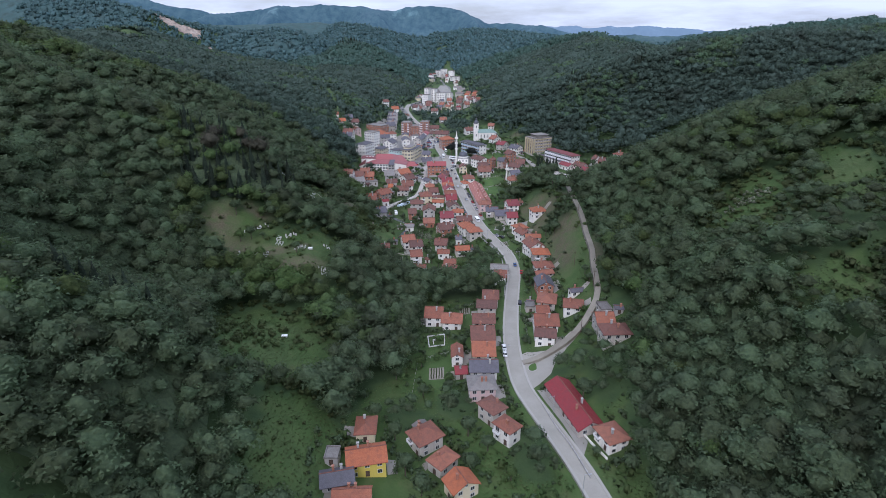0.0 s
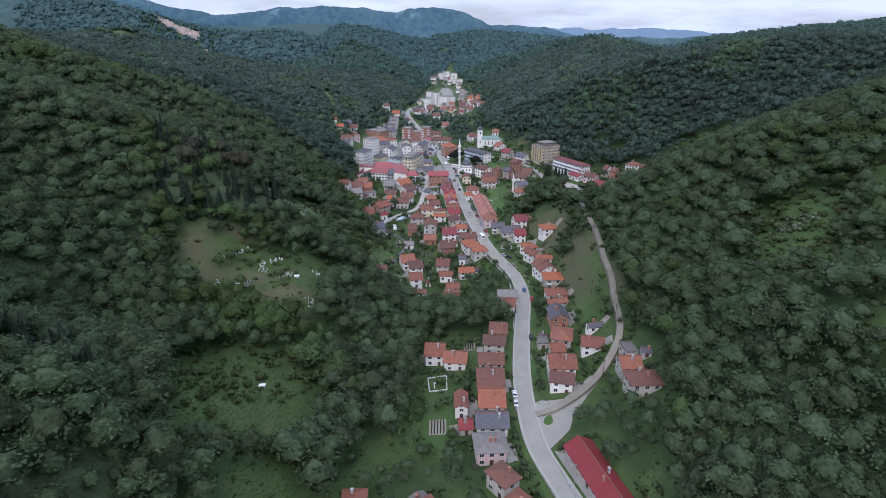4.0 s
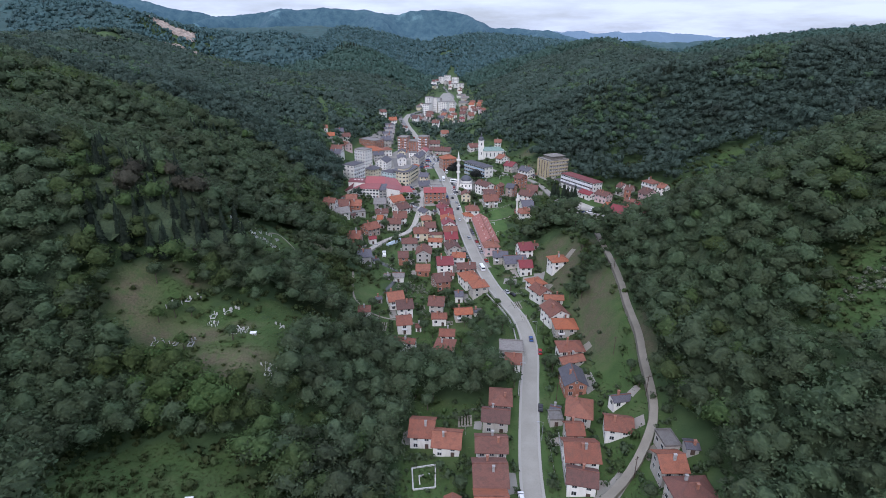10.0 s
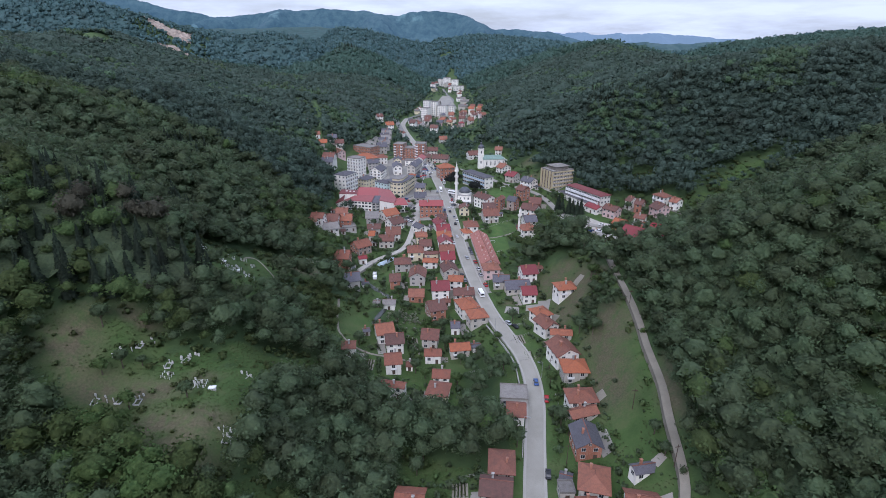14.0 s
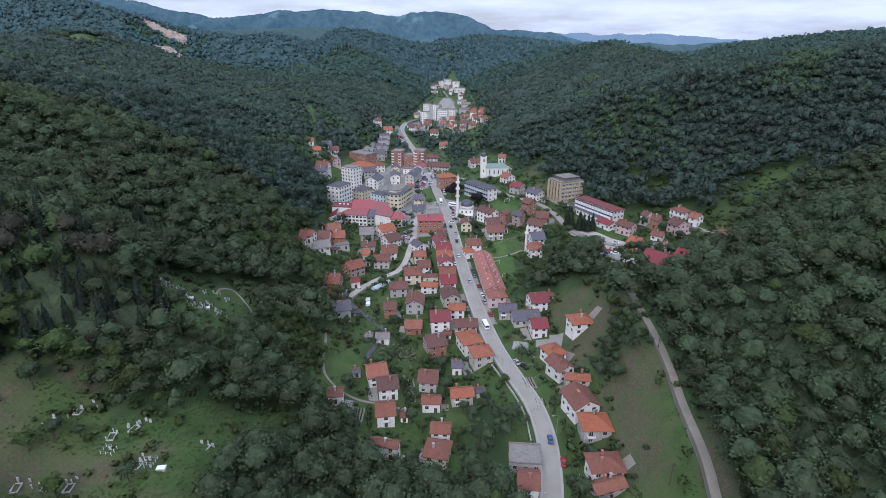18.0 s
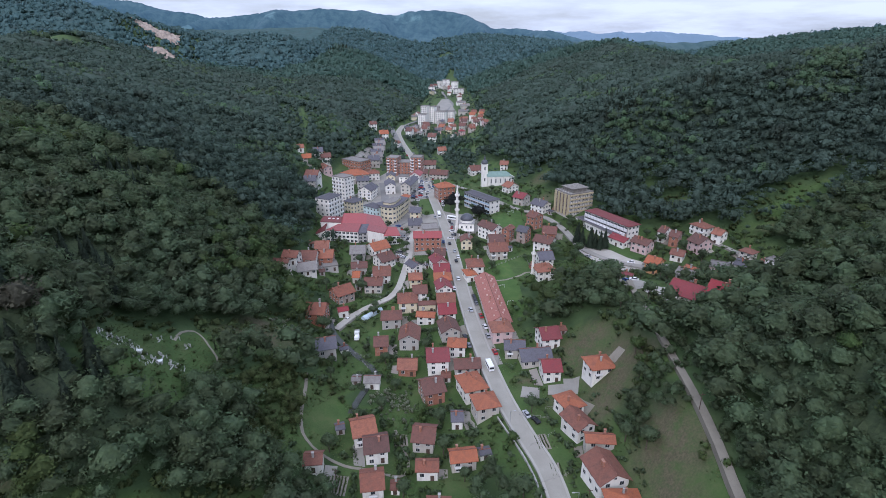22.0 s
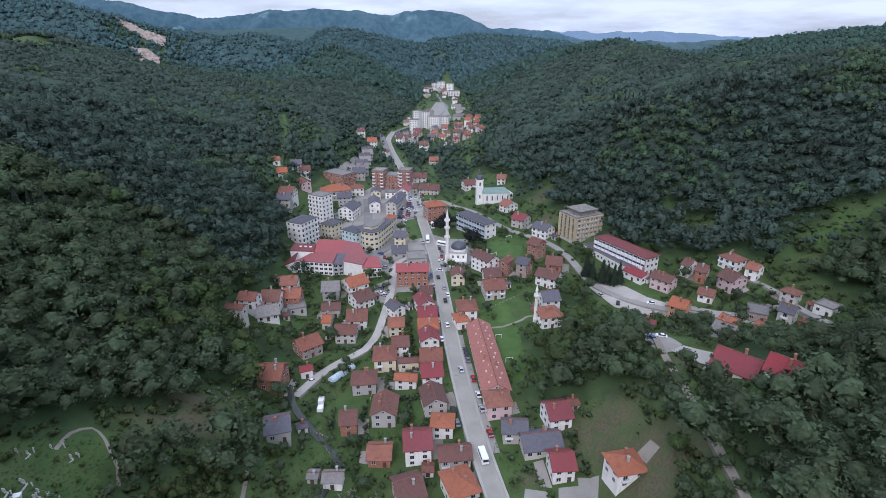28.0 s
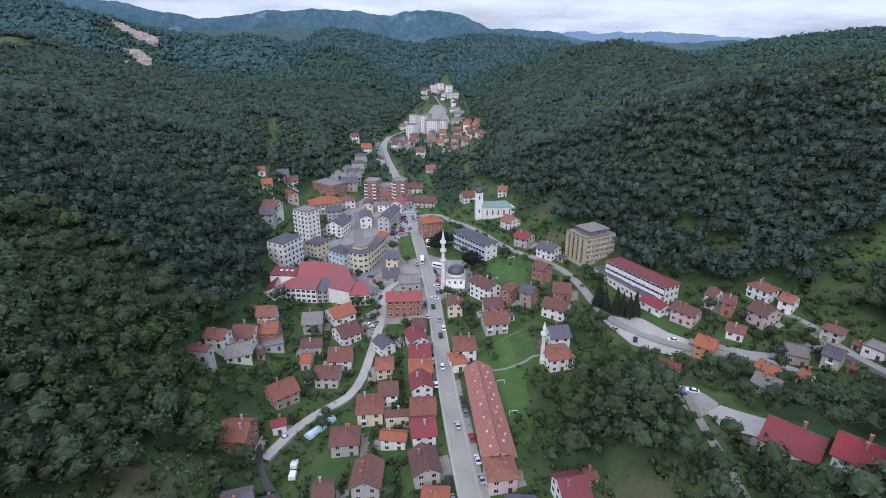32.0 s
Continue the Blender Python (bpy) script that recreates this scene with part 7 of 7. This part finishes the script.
# paved yards, and spots by the chalets cleared to fit the camera's view
CLEARED_SPOTS = ((37, 181, 8), (46, 188, 4), (33, 174, 5), (41, 152, 4), (45, 141, 4), (100, 465, 17), (90, 398, 9), (-10, 545, 30), (98, 382, 8), (-30, 620, 30), (-45, 580, 24), (49, 345, 7), (36, 343.5, 5.5), (97, 372, 6), (107, 374, 7), (117, 377, 6))


def clear_of_built(x, y, slack=1.0):
    ok = np.ones(np.shape(x), bool)
    for line, gap in LINES:
        ok &= away(x, y, line[::2]) > gap * slack
    for bx, by, r in FOOTPRINTS:
        ok &= np.hypot(x - bx, y - by) > r * slack
    for bx, by, r in CLEARED_SPOTS:
        ok &= np.hypot(x - bx, y - by) > r
    return ok


def wave_field(x, y):
    """A slow random field over the land, 0 to 1, for stands of one kind."""
    return 0.5 + 0.25 * (np.sin(x / 23 + 1.7 * np.sin(y / 41)) + np.sin(y / 29 + 1.3 * np.sin(x / 37 + 2)))


FIRS = [(-98, 275, 12, 8, 0), (-90, 286, 8, 7, 0), (-98, 140, 14, 8, 0), (-268, 1521, 30, 30, 0), (-255, 1560, 24, 20, 0), (-112, 284, 16, 12, 0), (-120, 266, 14, 10, 0), (-135, 300, 14, 16, 0), (-118, 330, 10, 10, 0), (-128, 345, 12, 12, 0), (-150, 420, 10, 14, 0), (150, 640, 12, 22, 20), (175, 720, 10, 30, 10), (205, 610, 14, 14, 0)]
DRY = [(-106, 290, 7, 5, 0), (-124, 280, 5, 6, 0), (-98, 270, 4, 3, 0)]


THICKETS = [(72, 324, 9, 15, 0), (66, 316, 6, 8, 0), (77, 372, 7, 24, -8), (64, 392, 11, 9, 0), (77, 304, 4, 8, 0), (-57, 326, 10, 17, 0), (-54, 306, 6, 8, 0), (78, 240, 4, 14, -8), (81, 275, 4, 20, -5), (85, 310, 4, 20, -4), (87, 345, 4, 16, -4), (72, 216, 4, 9, -14), (-60, 345, 6, 5, 0)]
TALL_GROVES = [(69, 404, 17, 33, -10), (79, 346, 6, 16, 0), (70, 378, 8, 10, 0), (13, 256, 14, 19, 0), (-4, 258, 17, 10, 0), (-22, 195, 8, 21, 0)]


# slopes where tree size is cut to fit the camera's view
LOW_WOOD = [(106, 366, 16, 11, 0), (134, 200, 30, 36, 15), (128, 148, 20, 20, 0), (160, 205, 22, 36, 0), (200, 478, 24, 14, 0)]


def small_trees(x, y):
    """Where trees are kept small so the camera sees past them: the floor outside the tall groves, and LOW_WOOD."""
    return (x > np.interp(y, *WEST_EDGE)) & (x < np.interp(y, *EAST_EDGE)) & (y < 720) & (inside(x, y, TALL_GROVES) < 0.5) | (inside(x, y, LOW_WOOD) > 0.5)


def undergrowth(x0, x1, y0, y1, step, rise, keep=None, mat="beech_leaves"):
    """A rough, closed leaf-coloured sheet, added to fill and lighten the gaps under the crowns."""
    rng = np.random.default_rng(int(y0 + step))
    gx, gy = np.meshgrid(np.arange(x0, x1 + 1, step), np.arange(y0, y1 + 1, step))
    gx = gx + rng.uniform(-0.35, 0.35, gx.shape) * step
    gy = gy + rng.uniform(-0.35, 0.35, gy.shape) * step
    m = wooded(gx, gy) & clear_of_built(gx, gy) & ~small_trees(gx, gy)
    if keep is not None:
        m &= keep(gx, gy)
    deep = m.astype(float)
    for _ in range(2):
        pad = np.pad(deep, 1, mode="edge")
        deep = np.minimum.reduce([pad[i : i + gx.shape[0], j : j + gx.shape[1]] for i in range(3) for j in range(3)]) * 0.5 + deep * 0.5
    z = land(gx, gy) + rise * rng.uniform(0.65, 1.2, gx.shape)
    ny, nx = gx.shape
    i = (np.arange(ny - 1)[:, None] * nx + np.arange(nx - 1)).ravel()
    f = np.vstack([np.stack([i, i + 1, i + nx + 1], 1), np.stack([i, i + nx + 1, i + nx], 1)])
    f = f[(deep > 0.99).ravel()[f].all(axis=1)]
    used, f = np.unique(f, return_inverse=True)
    v = np.stack([gx, gy, z], -1).reshape(-1, 3)[used]
    me = mesh_of("undergrowth", v, f.reshape(-1, 3), mat)
    me.attributes.new("tint", "FLOAT", "POINT").data.foreach_set("value", rng.uniform(0.2, 0.7, len(v)).astype(np.float32))
    tagged(new("undergrowth", me), "rough leaf-coloured sheet filling the gaps under the trees", "undergrowth", kind="stuff")


def leaf_carpet(x0, x1, y0, y1, step, rise, size, keep, mat, name, words):
    """Loose sprays of leaves over the open ground."""
    rng = np.random.default_rng(int(y0 + 10 * step))
    x, y = jittered(x0, x1, y0, y1, step, rng)
    ok = ~wooded(x, y) & clear_of_built(x, y, 0.8) & (inside(x, y, LAWNS) < 0.5) & keep(x, y)
    x, y = x[ok], y[ok]
    n = len(x)
    at = np.stack([x, y, land(x, y) + rise * rng.uniform(0.35, 1.25, n)], 1)
    shape = [(np.array([(-1.0, -0.6, 0.1), (0.9, -0.5, -0.1), (0.1, 1.1, 0.0)]), np.array([(0, 1, 2)]), np.tile((q, r, 0.9), (3, 1)), np.zeros(3)) for q, r in ((0.2, -0.2), (-0.3, 0.0), (0.0, -0.4), (0.3, 0.2), (-0.1, -0.1))]
    s = size * rng.uniform(0.6, 1.4, (n, 1)) * np.ones((1, 3))
    plant_all(name, shape, at, s, mat, words, name, 0.4)


def build_woods():
    rng = np.random.default_rng(3)
    near = [crown_shape(rng, 225, 0.080, 14, 0.9, 6, 2) for _ in range(14)]
    soft = [crown_shape(rng, 96, 0.118, 10, 0.9, 5, 2) for _ in range(12)]
    town = [crown_shape(rng, 60, 0.14, 9, 0.9, 5, 1) for _ in range(10)]
    mid = [crown_shape(rng, 26, 0.17, 7, 0.9, 5, 1) for _ in range(10)]
    bush = [crown_shape(rng, 22, 0.24, 5, 0.8, 5, 1) for _ in range(8)]
    far = [crown_shape(rng, 8, 0.27, 5, 0.95, 5, 1) for _ in range(8)]
    last = [crown_shape(rng, 4, 0.34, 5, 0.95, 4, 1) for _ in range(8)]
    firs = [fir_shape(rng) for _ in range(6)]

    def stand(x0, x1, y0, y1, step, size, shapes, name, label, keep=None):
        x, y = jittered(x0, x1, y0, y1, step, rng)
        ok = wooded(x, y) & clear_of_built(x, y)
        if keep is not None:
            ok &= keep(x, y)
        x, y = x[ok], y[ok]
        z = land(x, y)
        kind = np.where((inside(x, y, FIRS) > 0.5) & (rng.uniform(0, 1, len(x)) < 0.6), 1, 0)
        kind = np.where(inside(x, y, DRY) > 0.5, 2, kind)
        fresh = (wave_field(x, y) + rng.normal(0, 0.16, len(x)) > 0.84) & (kind == 0)
        r = size * rng.lognormal(0.0, 0.36, len(x)).clip(0.5, 1.6)
        r = np.where(small_trees(x, y), 0.6 * r, r)
        s = np.stack([r * rng.uniform(0.85, 1.2, len(x)), r, r * rng.uniform(0.78, 1.1, len(x))], 1)
        low = 1.0 if size < 4.5 else 0.4
        up = np.stack([x, y, z + 2.0 * low + 0.95 * low * r + 2.0 * low * wave_field(x * 2.3 + 9, y * 2.3)], 1)
        # leaf colour steps bluer by distance band: haze put into the colour
        for flag, mat, word in ((False, "beech_leaves" if y1 < 471 else "thin_haze_leaves" if y1 < 1300 else "mid_haze_leaves" if y1 < 1700 else "thick_haze_leaves", "dense dark green broadleaf trees"), (True, "fresh_leaves" if y1 < 471 else "pale_haze_leaves" if y1 < 1300 else "mid_haze_leaves" if y1 < 1700 else "thick_haze_leaves", "lighter yellow-green broadleaf trees")):
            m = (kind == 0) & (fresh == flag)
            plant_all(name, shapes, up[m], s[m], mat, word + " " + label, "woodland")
        m = kind == 1
        h = rng.uniform(9, 16, m.sum())
        plant_all(name + "_firs", firs, np.stack([x, y, z], 1)[m], np.stack([h, h, h], 1), "fir_needles", "tall dark spruce trees among broadleaf wood", "woodland", 0.02)
        m = kind == 2
        plant_all(name + "_dry", shapes, up[m] + (0, 0, 1.0), s[m] * (0.9, 0.9, 1.15), "dry_twigs", "dry brown withered trees in the wood", "woodland")

    cone = lambda x, y: np.abs(x) < 95 + 0.62 * y
    wings = lambda x, y: (np.abs(x) >= np.minimum(300, 95 + 0.62 * y)) & (np.abs(x) < 300 + 0.62 * y)
    stand(-280, 280, 80, 310, 4.25, 4.1, near, "forest", "on the near valley slopes", cone)
    stand(-300, 300, 310, 470, 4.25, 4.1, soft, "forest_slopes", "on the valley slopes", cone)
    stand(-240, 240, -80, 80, 8.0, 5.4, mid, "forest_mouth", "at the mouth of the valley")
    stand(-560, 560, 60, 470, 7.0, 5.4, far, "forest_flank", "on the upper valley flanks", wings)
    stand(-480, 480, 470, 600, 4.3, 4.2, town, "forest_town", "on the slopes above the town")
    stand(-520, 520, 600, 720, 4.9, 4.3, mid, "forest_middle", "on the slopes behind the town")
    stand(-800, 800, 720, 1250, 7.0, 4.9, far, "forest_upper", "further up the valley", lambda x, y: np.abs(x) < 0.78 * y)
    stand(-1300, 1300, 1250, 1640, 9.5, 7.6, last, "forest_spur", "on the spur beyond the town", lambda x, y: np.abs(x) < 0.74 * y)
    stand(-1300, 1300, 1640, 2700, 12.0, 9.6, last, "forest_distant", "on the distant hills", lambda x, y: (np.abs(x) < 0.74 * y) & ((y < 2150) | (np.abs(x) < 520)))
    leaf_carpet(-260, 205, 95, 560, 1.15, 0.3, 0.36, lambda x, y: ((x > -130) | (glade(x, y) > 0.5)) & (inside(x, y, BARE_EARTH, 0.5) < 0.45 + 0.5 * (wave_field(x * 9, y * 9) > 0.7)), "weed_leaves", "rough_grass", "uneven tufts of long green grass and weeds")
    # added filler sheets; their height keeps the gaps between crowns from going dark
    undergrowth(-300, 300, 80, 470, 2.3, 5.2, cone)
    undergrowth(-560, 560, 60, 470, 8.0, 5.0, wings)
    undergrowth(-520, 520, 470, 720, 4.6, 4.6, None, "thin_haze_leaves")
    undergrowth(-800, 800, 720, 1250, 8.0, 4.5, None, "thin_haze_leaves")
    undergrowth(-1500, 1500, 1250, 1640, 13.0, 4.6, None, "mid_haze_leaves")
    undergrowth(-1500, 1500, 1640, 2700, 16.0, 5.2, None, "thick_haze_leaves")

    # shrubs and fruit trees between the houses
    x, y = jittered(-95, 205, 95, 640, 3.6, rng)
    ok = ~wooded(x, y) & clear_of_built(x, y, 0.86) & (wave_field(x * 1.7, y * 1.7) + rng.normal(0, 0.25, len(x)) > 0.32) & (glade(x, y) < 0.5) & (inside(x, y, LAWNS) < 0.5) & (inside(x, y, FLOWERS) < 0.5)
    x, y = x[ok], y[ok]
    r = 0.7 + 2.2 * rng.uniform(0, 1, len(x)) ** 2.2
    up = np.stack([x, y, land(x, y) + 0.75 * r], 1)
    s = np.stack([r, r, r * rng.uniform(0.9, 1.3, len(x))], 1)
    half = rng.uniform(0, 1, len(x)) < 0.5
    plant_all("garden_shrubs", bush, up[half], s[half], "beech_leaves", "green garden bushes and small fruit trees", "shrubs")
    plant_all("garden_bushes", bush, up[~half], s[~half], "fresh_leaves", "light green garden bushes", "shrubs")
    # thickets on the banks beside the track and the footpath
    x, y = jittered(-75, 95, 205, 400, 2.5, rng)
    ok = (inside(x, y, THICKETS) > 0.5) & clear_of_built(x, y, 0.85) & (inside(x, y, BARE_EARTH) * (x > 0) < 0.5) & (rng.uniform(0, 1, len(x)) < 0.85)
    x, y = x[ok], y[ok]
    r = (1.0 + 1.7 * rng.uniform(0, 1, len(x)) ** 1.6) * np.where(x < 0, 1.25, 1.0)
    up, s = np.stack([x, y, land(x, y) + 0.8 * r], 1), np.stack([r, r, r * rng.uniform(0.9, 1.4, len(x))], 1)
    west = x < 0
    plant_all("thicket", soft, up[~west], s[~west], "beech_leaves", "dense green bushes and saplings on the bank beside the track", "shrubs")
    plant_all("thicket_bank", soft, up[west], s[west], "weed_leaves", "lush light green bushes on the bank beside the footpath", "shrubs")
    # flowering bushes on the rough slopes
    x, y = jittered(-90, 180, 200, 530, 1.9, rng)
    ok = (inside(x, y, FLOWERS, 0.3) * rng.uniform(0, 1, len(x)) > 0.3) & clear_of_built(x, y, 0.8)
    x, y = x[ok], y[ok]
    r = rng.uniform(0.6, 1.7, len(x))
    plant_all("flowering_bushes", bush, np.stack([x, y, land(x, y) + 0.6 * r], 1), np.stack([r, r, r], 1), "blossom_leaves", "pale flowering bushes on a rough slope", "shrubs")
    # gardens of the far part of town
    x, y = jittered(-95, 60, 640, 1480, 6.5, rng)
    ok = ~wooded(x, y) & clear_of_built(x, y, 0.8) & (rng.uniform(0, 1, len(x)) < 0.6) & ~((x > -30) & (x < 18) & (y > 1050) & (y < 1300)) & ~((x < -10) & (x > -80) & (y < 690))
    x, y = x[ok], y[ok]
    r = rng.uniform(1.2, 3.2, len(x))
    plant_all("garden_trees", bush, np.stack([x, y, land(x, y) + 1.0 * r], 1), np.stack([r, r, r], 1), "thin_haze_leaves", "green garden trees among far houses", "shrubs")
    # hedges and bushes round the house plots
    pts = []
    for hx, hy, turn, w, d in LOTS:
        c, q = math.cos(radians(turn)), math.sin(radians(turn))
        a, b = w / 2 + rng.uniform(2.0, 4.5), d / 2 + rng.uniform(2.5, 5.0)
        for side in range(4):
            if rng.uniform() < 0.3:
                continue
            for t in np.arange(-1, 1, 1.5 / max(a, b)):
                u, v = ((t * a, -b), (a, t * b), (t * a, b), (-a, t * b))[side]
                pts.append((hx + u * c - v * q + rng.normal(0, 0.4), hy + u * q + v * c + rng.normal(0, 0.4)))
    x, y = np.array(pts).T
    ok = clear_of_built(x, y, 0.72) & (inside(x, y, LAWNS) < 0.5) & (rng.uniform(0, 1, len(x)) < 0.7)
    x, y = x[ok], y[ok]
    r = rng.uniform(0.6, 1.7, len(x))
    plant_all("hedges", bush, np.stack([x, y, land(x, y) + 0.6 * r], 1), np.stack([r, r, r * rng.uniform(0.8, 1.4, len(x))], 1), "beech_leaves", "green hedges and bushes round the house plots", "hedges")
    # scrub in the clearings and on bare slopes
    x, y = jittered(-260, 230, 90, 530, 3.0, rng)
    edge = (glade(x, y, 0.15) > 0.3) & (wave_field(x * 3, y * 3) + rng.normal(0, 0.2, len(x)) > 0.56)
    edge &= (inside(x, y, [(-80, 239, 28, 18, -6)]) < 0.5) | (rng.uniform(0, 1, len(x)) < 0.5)
    edge |= (inside(x, y, [(136, 222, 20, 30, 20), (123, 148, 12, 14, 0)]) > 0.5) & (rng.uniform(0, 1, len(x)) < 0.55)
    edge |= (inside(x, y, [(-53, 324, 13, 25, 12), (-72, 174, 18, 13, 0), (-50, 136, 8, 19, 15)]) > 0.5) & (rng.uniform(0, 1, len(x)) < 0.62)
    rim = glade(x, y, 0.5)
    edge |= (rim > 0.08) & (rim < 0.5) & (rng.uniform(0, 1, len(x)) < 0.8)
    edge |= (x > 55) & (x < 76) & (y > 250) & (y < 345) & (wave_field(x * 4, y * 4) > 0.64)
    ok = edge & clear_of_built(x, y, 0.8) & (inside(x, y, LAWNS) < 0.5)
    x, y = x[ok], y[ok]
    lush = inside(x, y, [(136, 222, 20, 30, 20), (123, 148, 12, 14, 0), (-62, 168, 24, 22, 0)]) > 0.5
    r = (0.4 + 0.9 * lush) + 1.7 * rng.uniform(0, 1, len(x)) ** 1.8 + 1.1 * (glade(x, y, 0.5) < 0.5)
    plant_all("scrub", bush, np.stack([x, y, land(x, y) + 0.4 * r], 1), np.stack([r, r, r], 1), "weed_leaves", "low scrub and brambles in open grass", "shrubs")


def tree_kind(seed, mat, height, spread):
    """One free-standing tree: trunk with limbs, and a leafy crown."""
    rng = np.random.default_rng(seed)
    root = thing("tree", Matrix.Identity(4), "", "tree")
    pieces = [lathe([(0.22, -0.3), (0.16, 0.3 * height), (0.06, 0.75 * height)], 7)]
    for k in range(4):
        a = k * 1.7 + rng.uniform(0, 1)
        v, f = lathe([(0.07, 0), (0.03, 0.45 * height)], 5)
        tilt = Matrix.Translation((0, 0, 0.32 * height)) @ Matrix.Rotation(a, 4, "Z") @ Matrix.Rotation(0.65, 4, "Y")
        pieces.append(([tuple(tilt @ Vector(p)) for p in v], f))
    part("trunk", mesh_of("trunk", *join(*pieces), "bark"), root)
    if mat == "fir_needles":
        v, f, nr, shade = fir_shape(rng, 260)
        v = v * (spread / 0.2, spread / 0.2, height)
    else:
        v, f, nr, shade = crown_shape(rng, 620 if spread > 6 else 330, 0.10, 9)
        v = v * (spread, spread, 0.44 * height) + (0, 0, 0.58 * height)
    me = mesh_of("crown", v, f, mat)
    me.attributes.new("tint", "FLOAT", "POINT").data.foreach_set("value", np.clip(rng.uniform(0.2, 0.8) + shade, 0, 1).astype(np.float32))
    me.polygons.foreach_set("use_smooth", np.ones(len(f), bool))
    me.normals_split_custom_set_from_vertices(nr / np.linalg.norm(nr, axis=1, keepdims=True))
    part("crown", me, root)
    return root

build_woods()

# ---- free-standing trees ----
KINDS = [tree_kind(11, "beech_leaves", 9.0, 3.4), tree_kind(12, "fresh_leaves", 7.0, 3.0), tree_kind(13, "beech_leaves", 6.0, 2.4), tree_kind(14, "purple_leaves", 13.0, 6.8), tree_kind(15, "fir_needles", 13.0, 3.0)]
TREE_WORDS = ("full green broadleaf tree beside the houses", "light green fruit tree in a garden", "small round green garden tree", "large dark-leaved tree beside the mosque", "tall dark conifer beside the hotel")
for proto, words in zip(KINDS, TREE_WORDS):
    tagged(proto, words, "tree", "single trees")


def single_trees():
    rng = random.Random(9)
    spots = [(25, 531, 3), (5.5, 557, 3), (9, 566, 3), (85, 489, 4), (88, 485, 4), (91.5, 480, 4), (94.5, 479.5, 4), (97, 477, 4), (100, 478, 4), (87, 493, 4), (93, 483, 4), (85, 511, 0), (88, 514, 0), (18, 649, 0), (10, 666, 0), (-97, 247, 0), (-101, 243, 1), (-106, 255, 0), (-92, 249, 2), (-72, 236, 2), (-88, 233, 1), (-22, 565, 0), (-12, 549, 1), (-3, 600, 1)]
    x, y = jittered(-90, 195, 100, 600, 8.0, np.random.default_rng(31))
    ok = ~wooded(x, y) & clear_of_built(x, y, 0.84) & (inside(x, y, LAWNS) < 0.5) & (glade(x, y) < 0.5)
    spots += [(a, b, rng.choice((0, 0, 1, 1, 2, 2))) for a, b in zip(x[ok], y[ok]) if rng.random() < (0.5 if a > 112 and b > 400 else 0.38)]
    fixed, spots = spots[:23], spots[23:]
    rng.shuffle(spots)
    used = set()
    for a, b, k in fixed + spots[:205]:
        m = pose(a, b, ground_z(a, b) - 0.1, 0, 0, rng.uniform(0, 360)) @ Matrix.Scale(rng.uniform(0.75, 1.2) if k < 3 else rng.uniform(0.95, 1.1), 4)
        if k not in used:
            KINDS[k].matrix_basis = m
            used.add(k)
        else:
            t = copy_thing(KINDS[k], m)
            t.scale = m.to_scale()


single_trees()
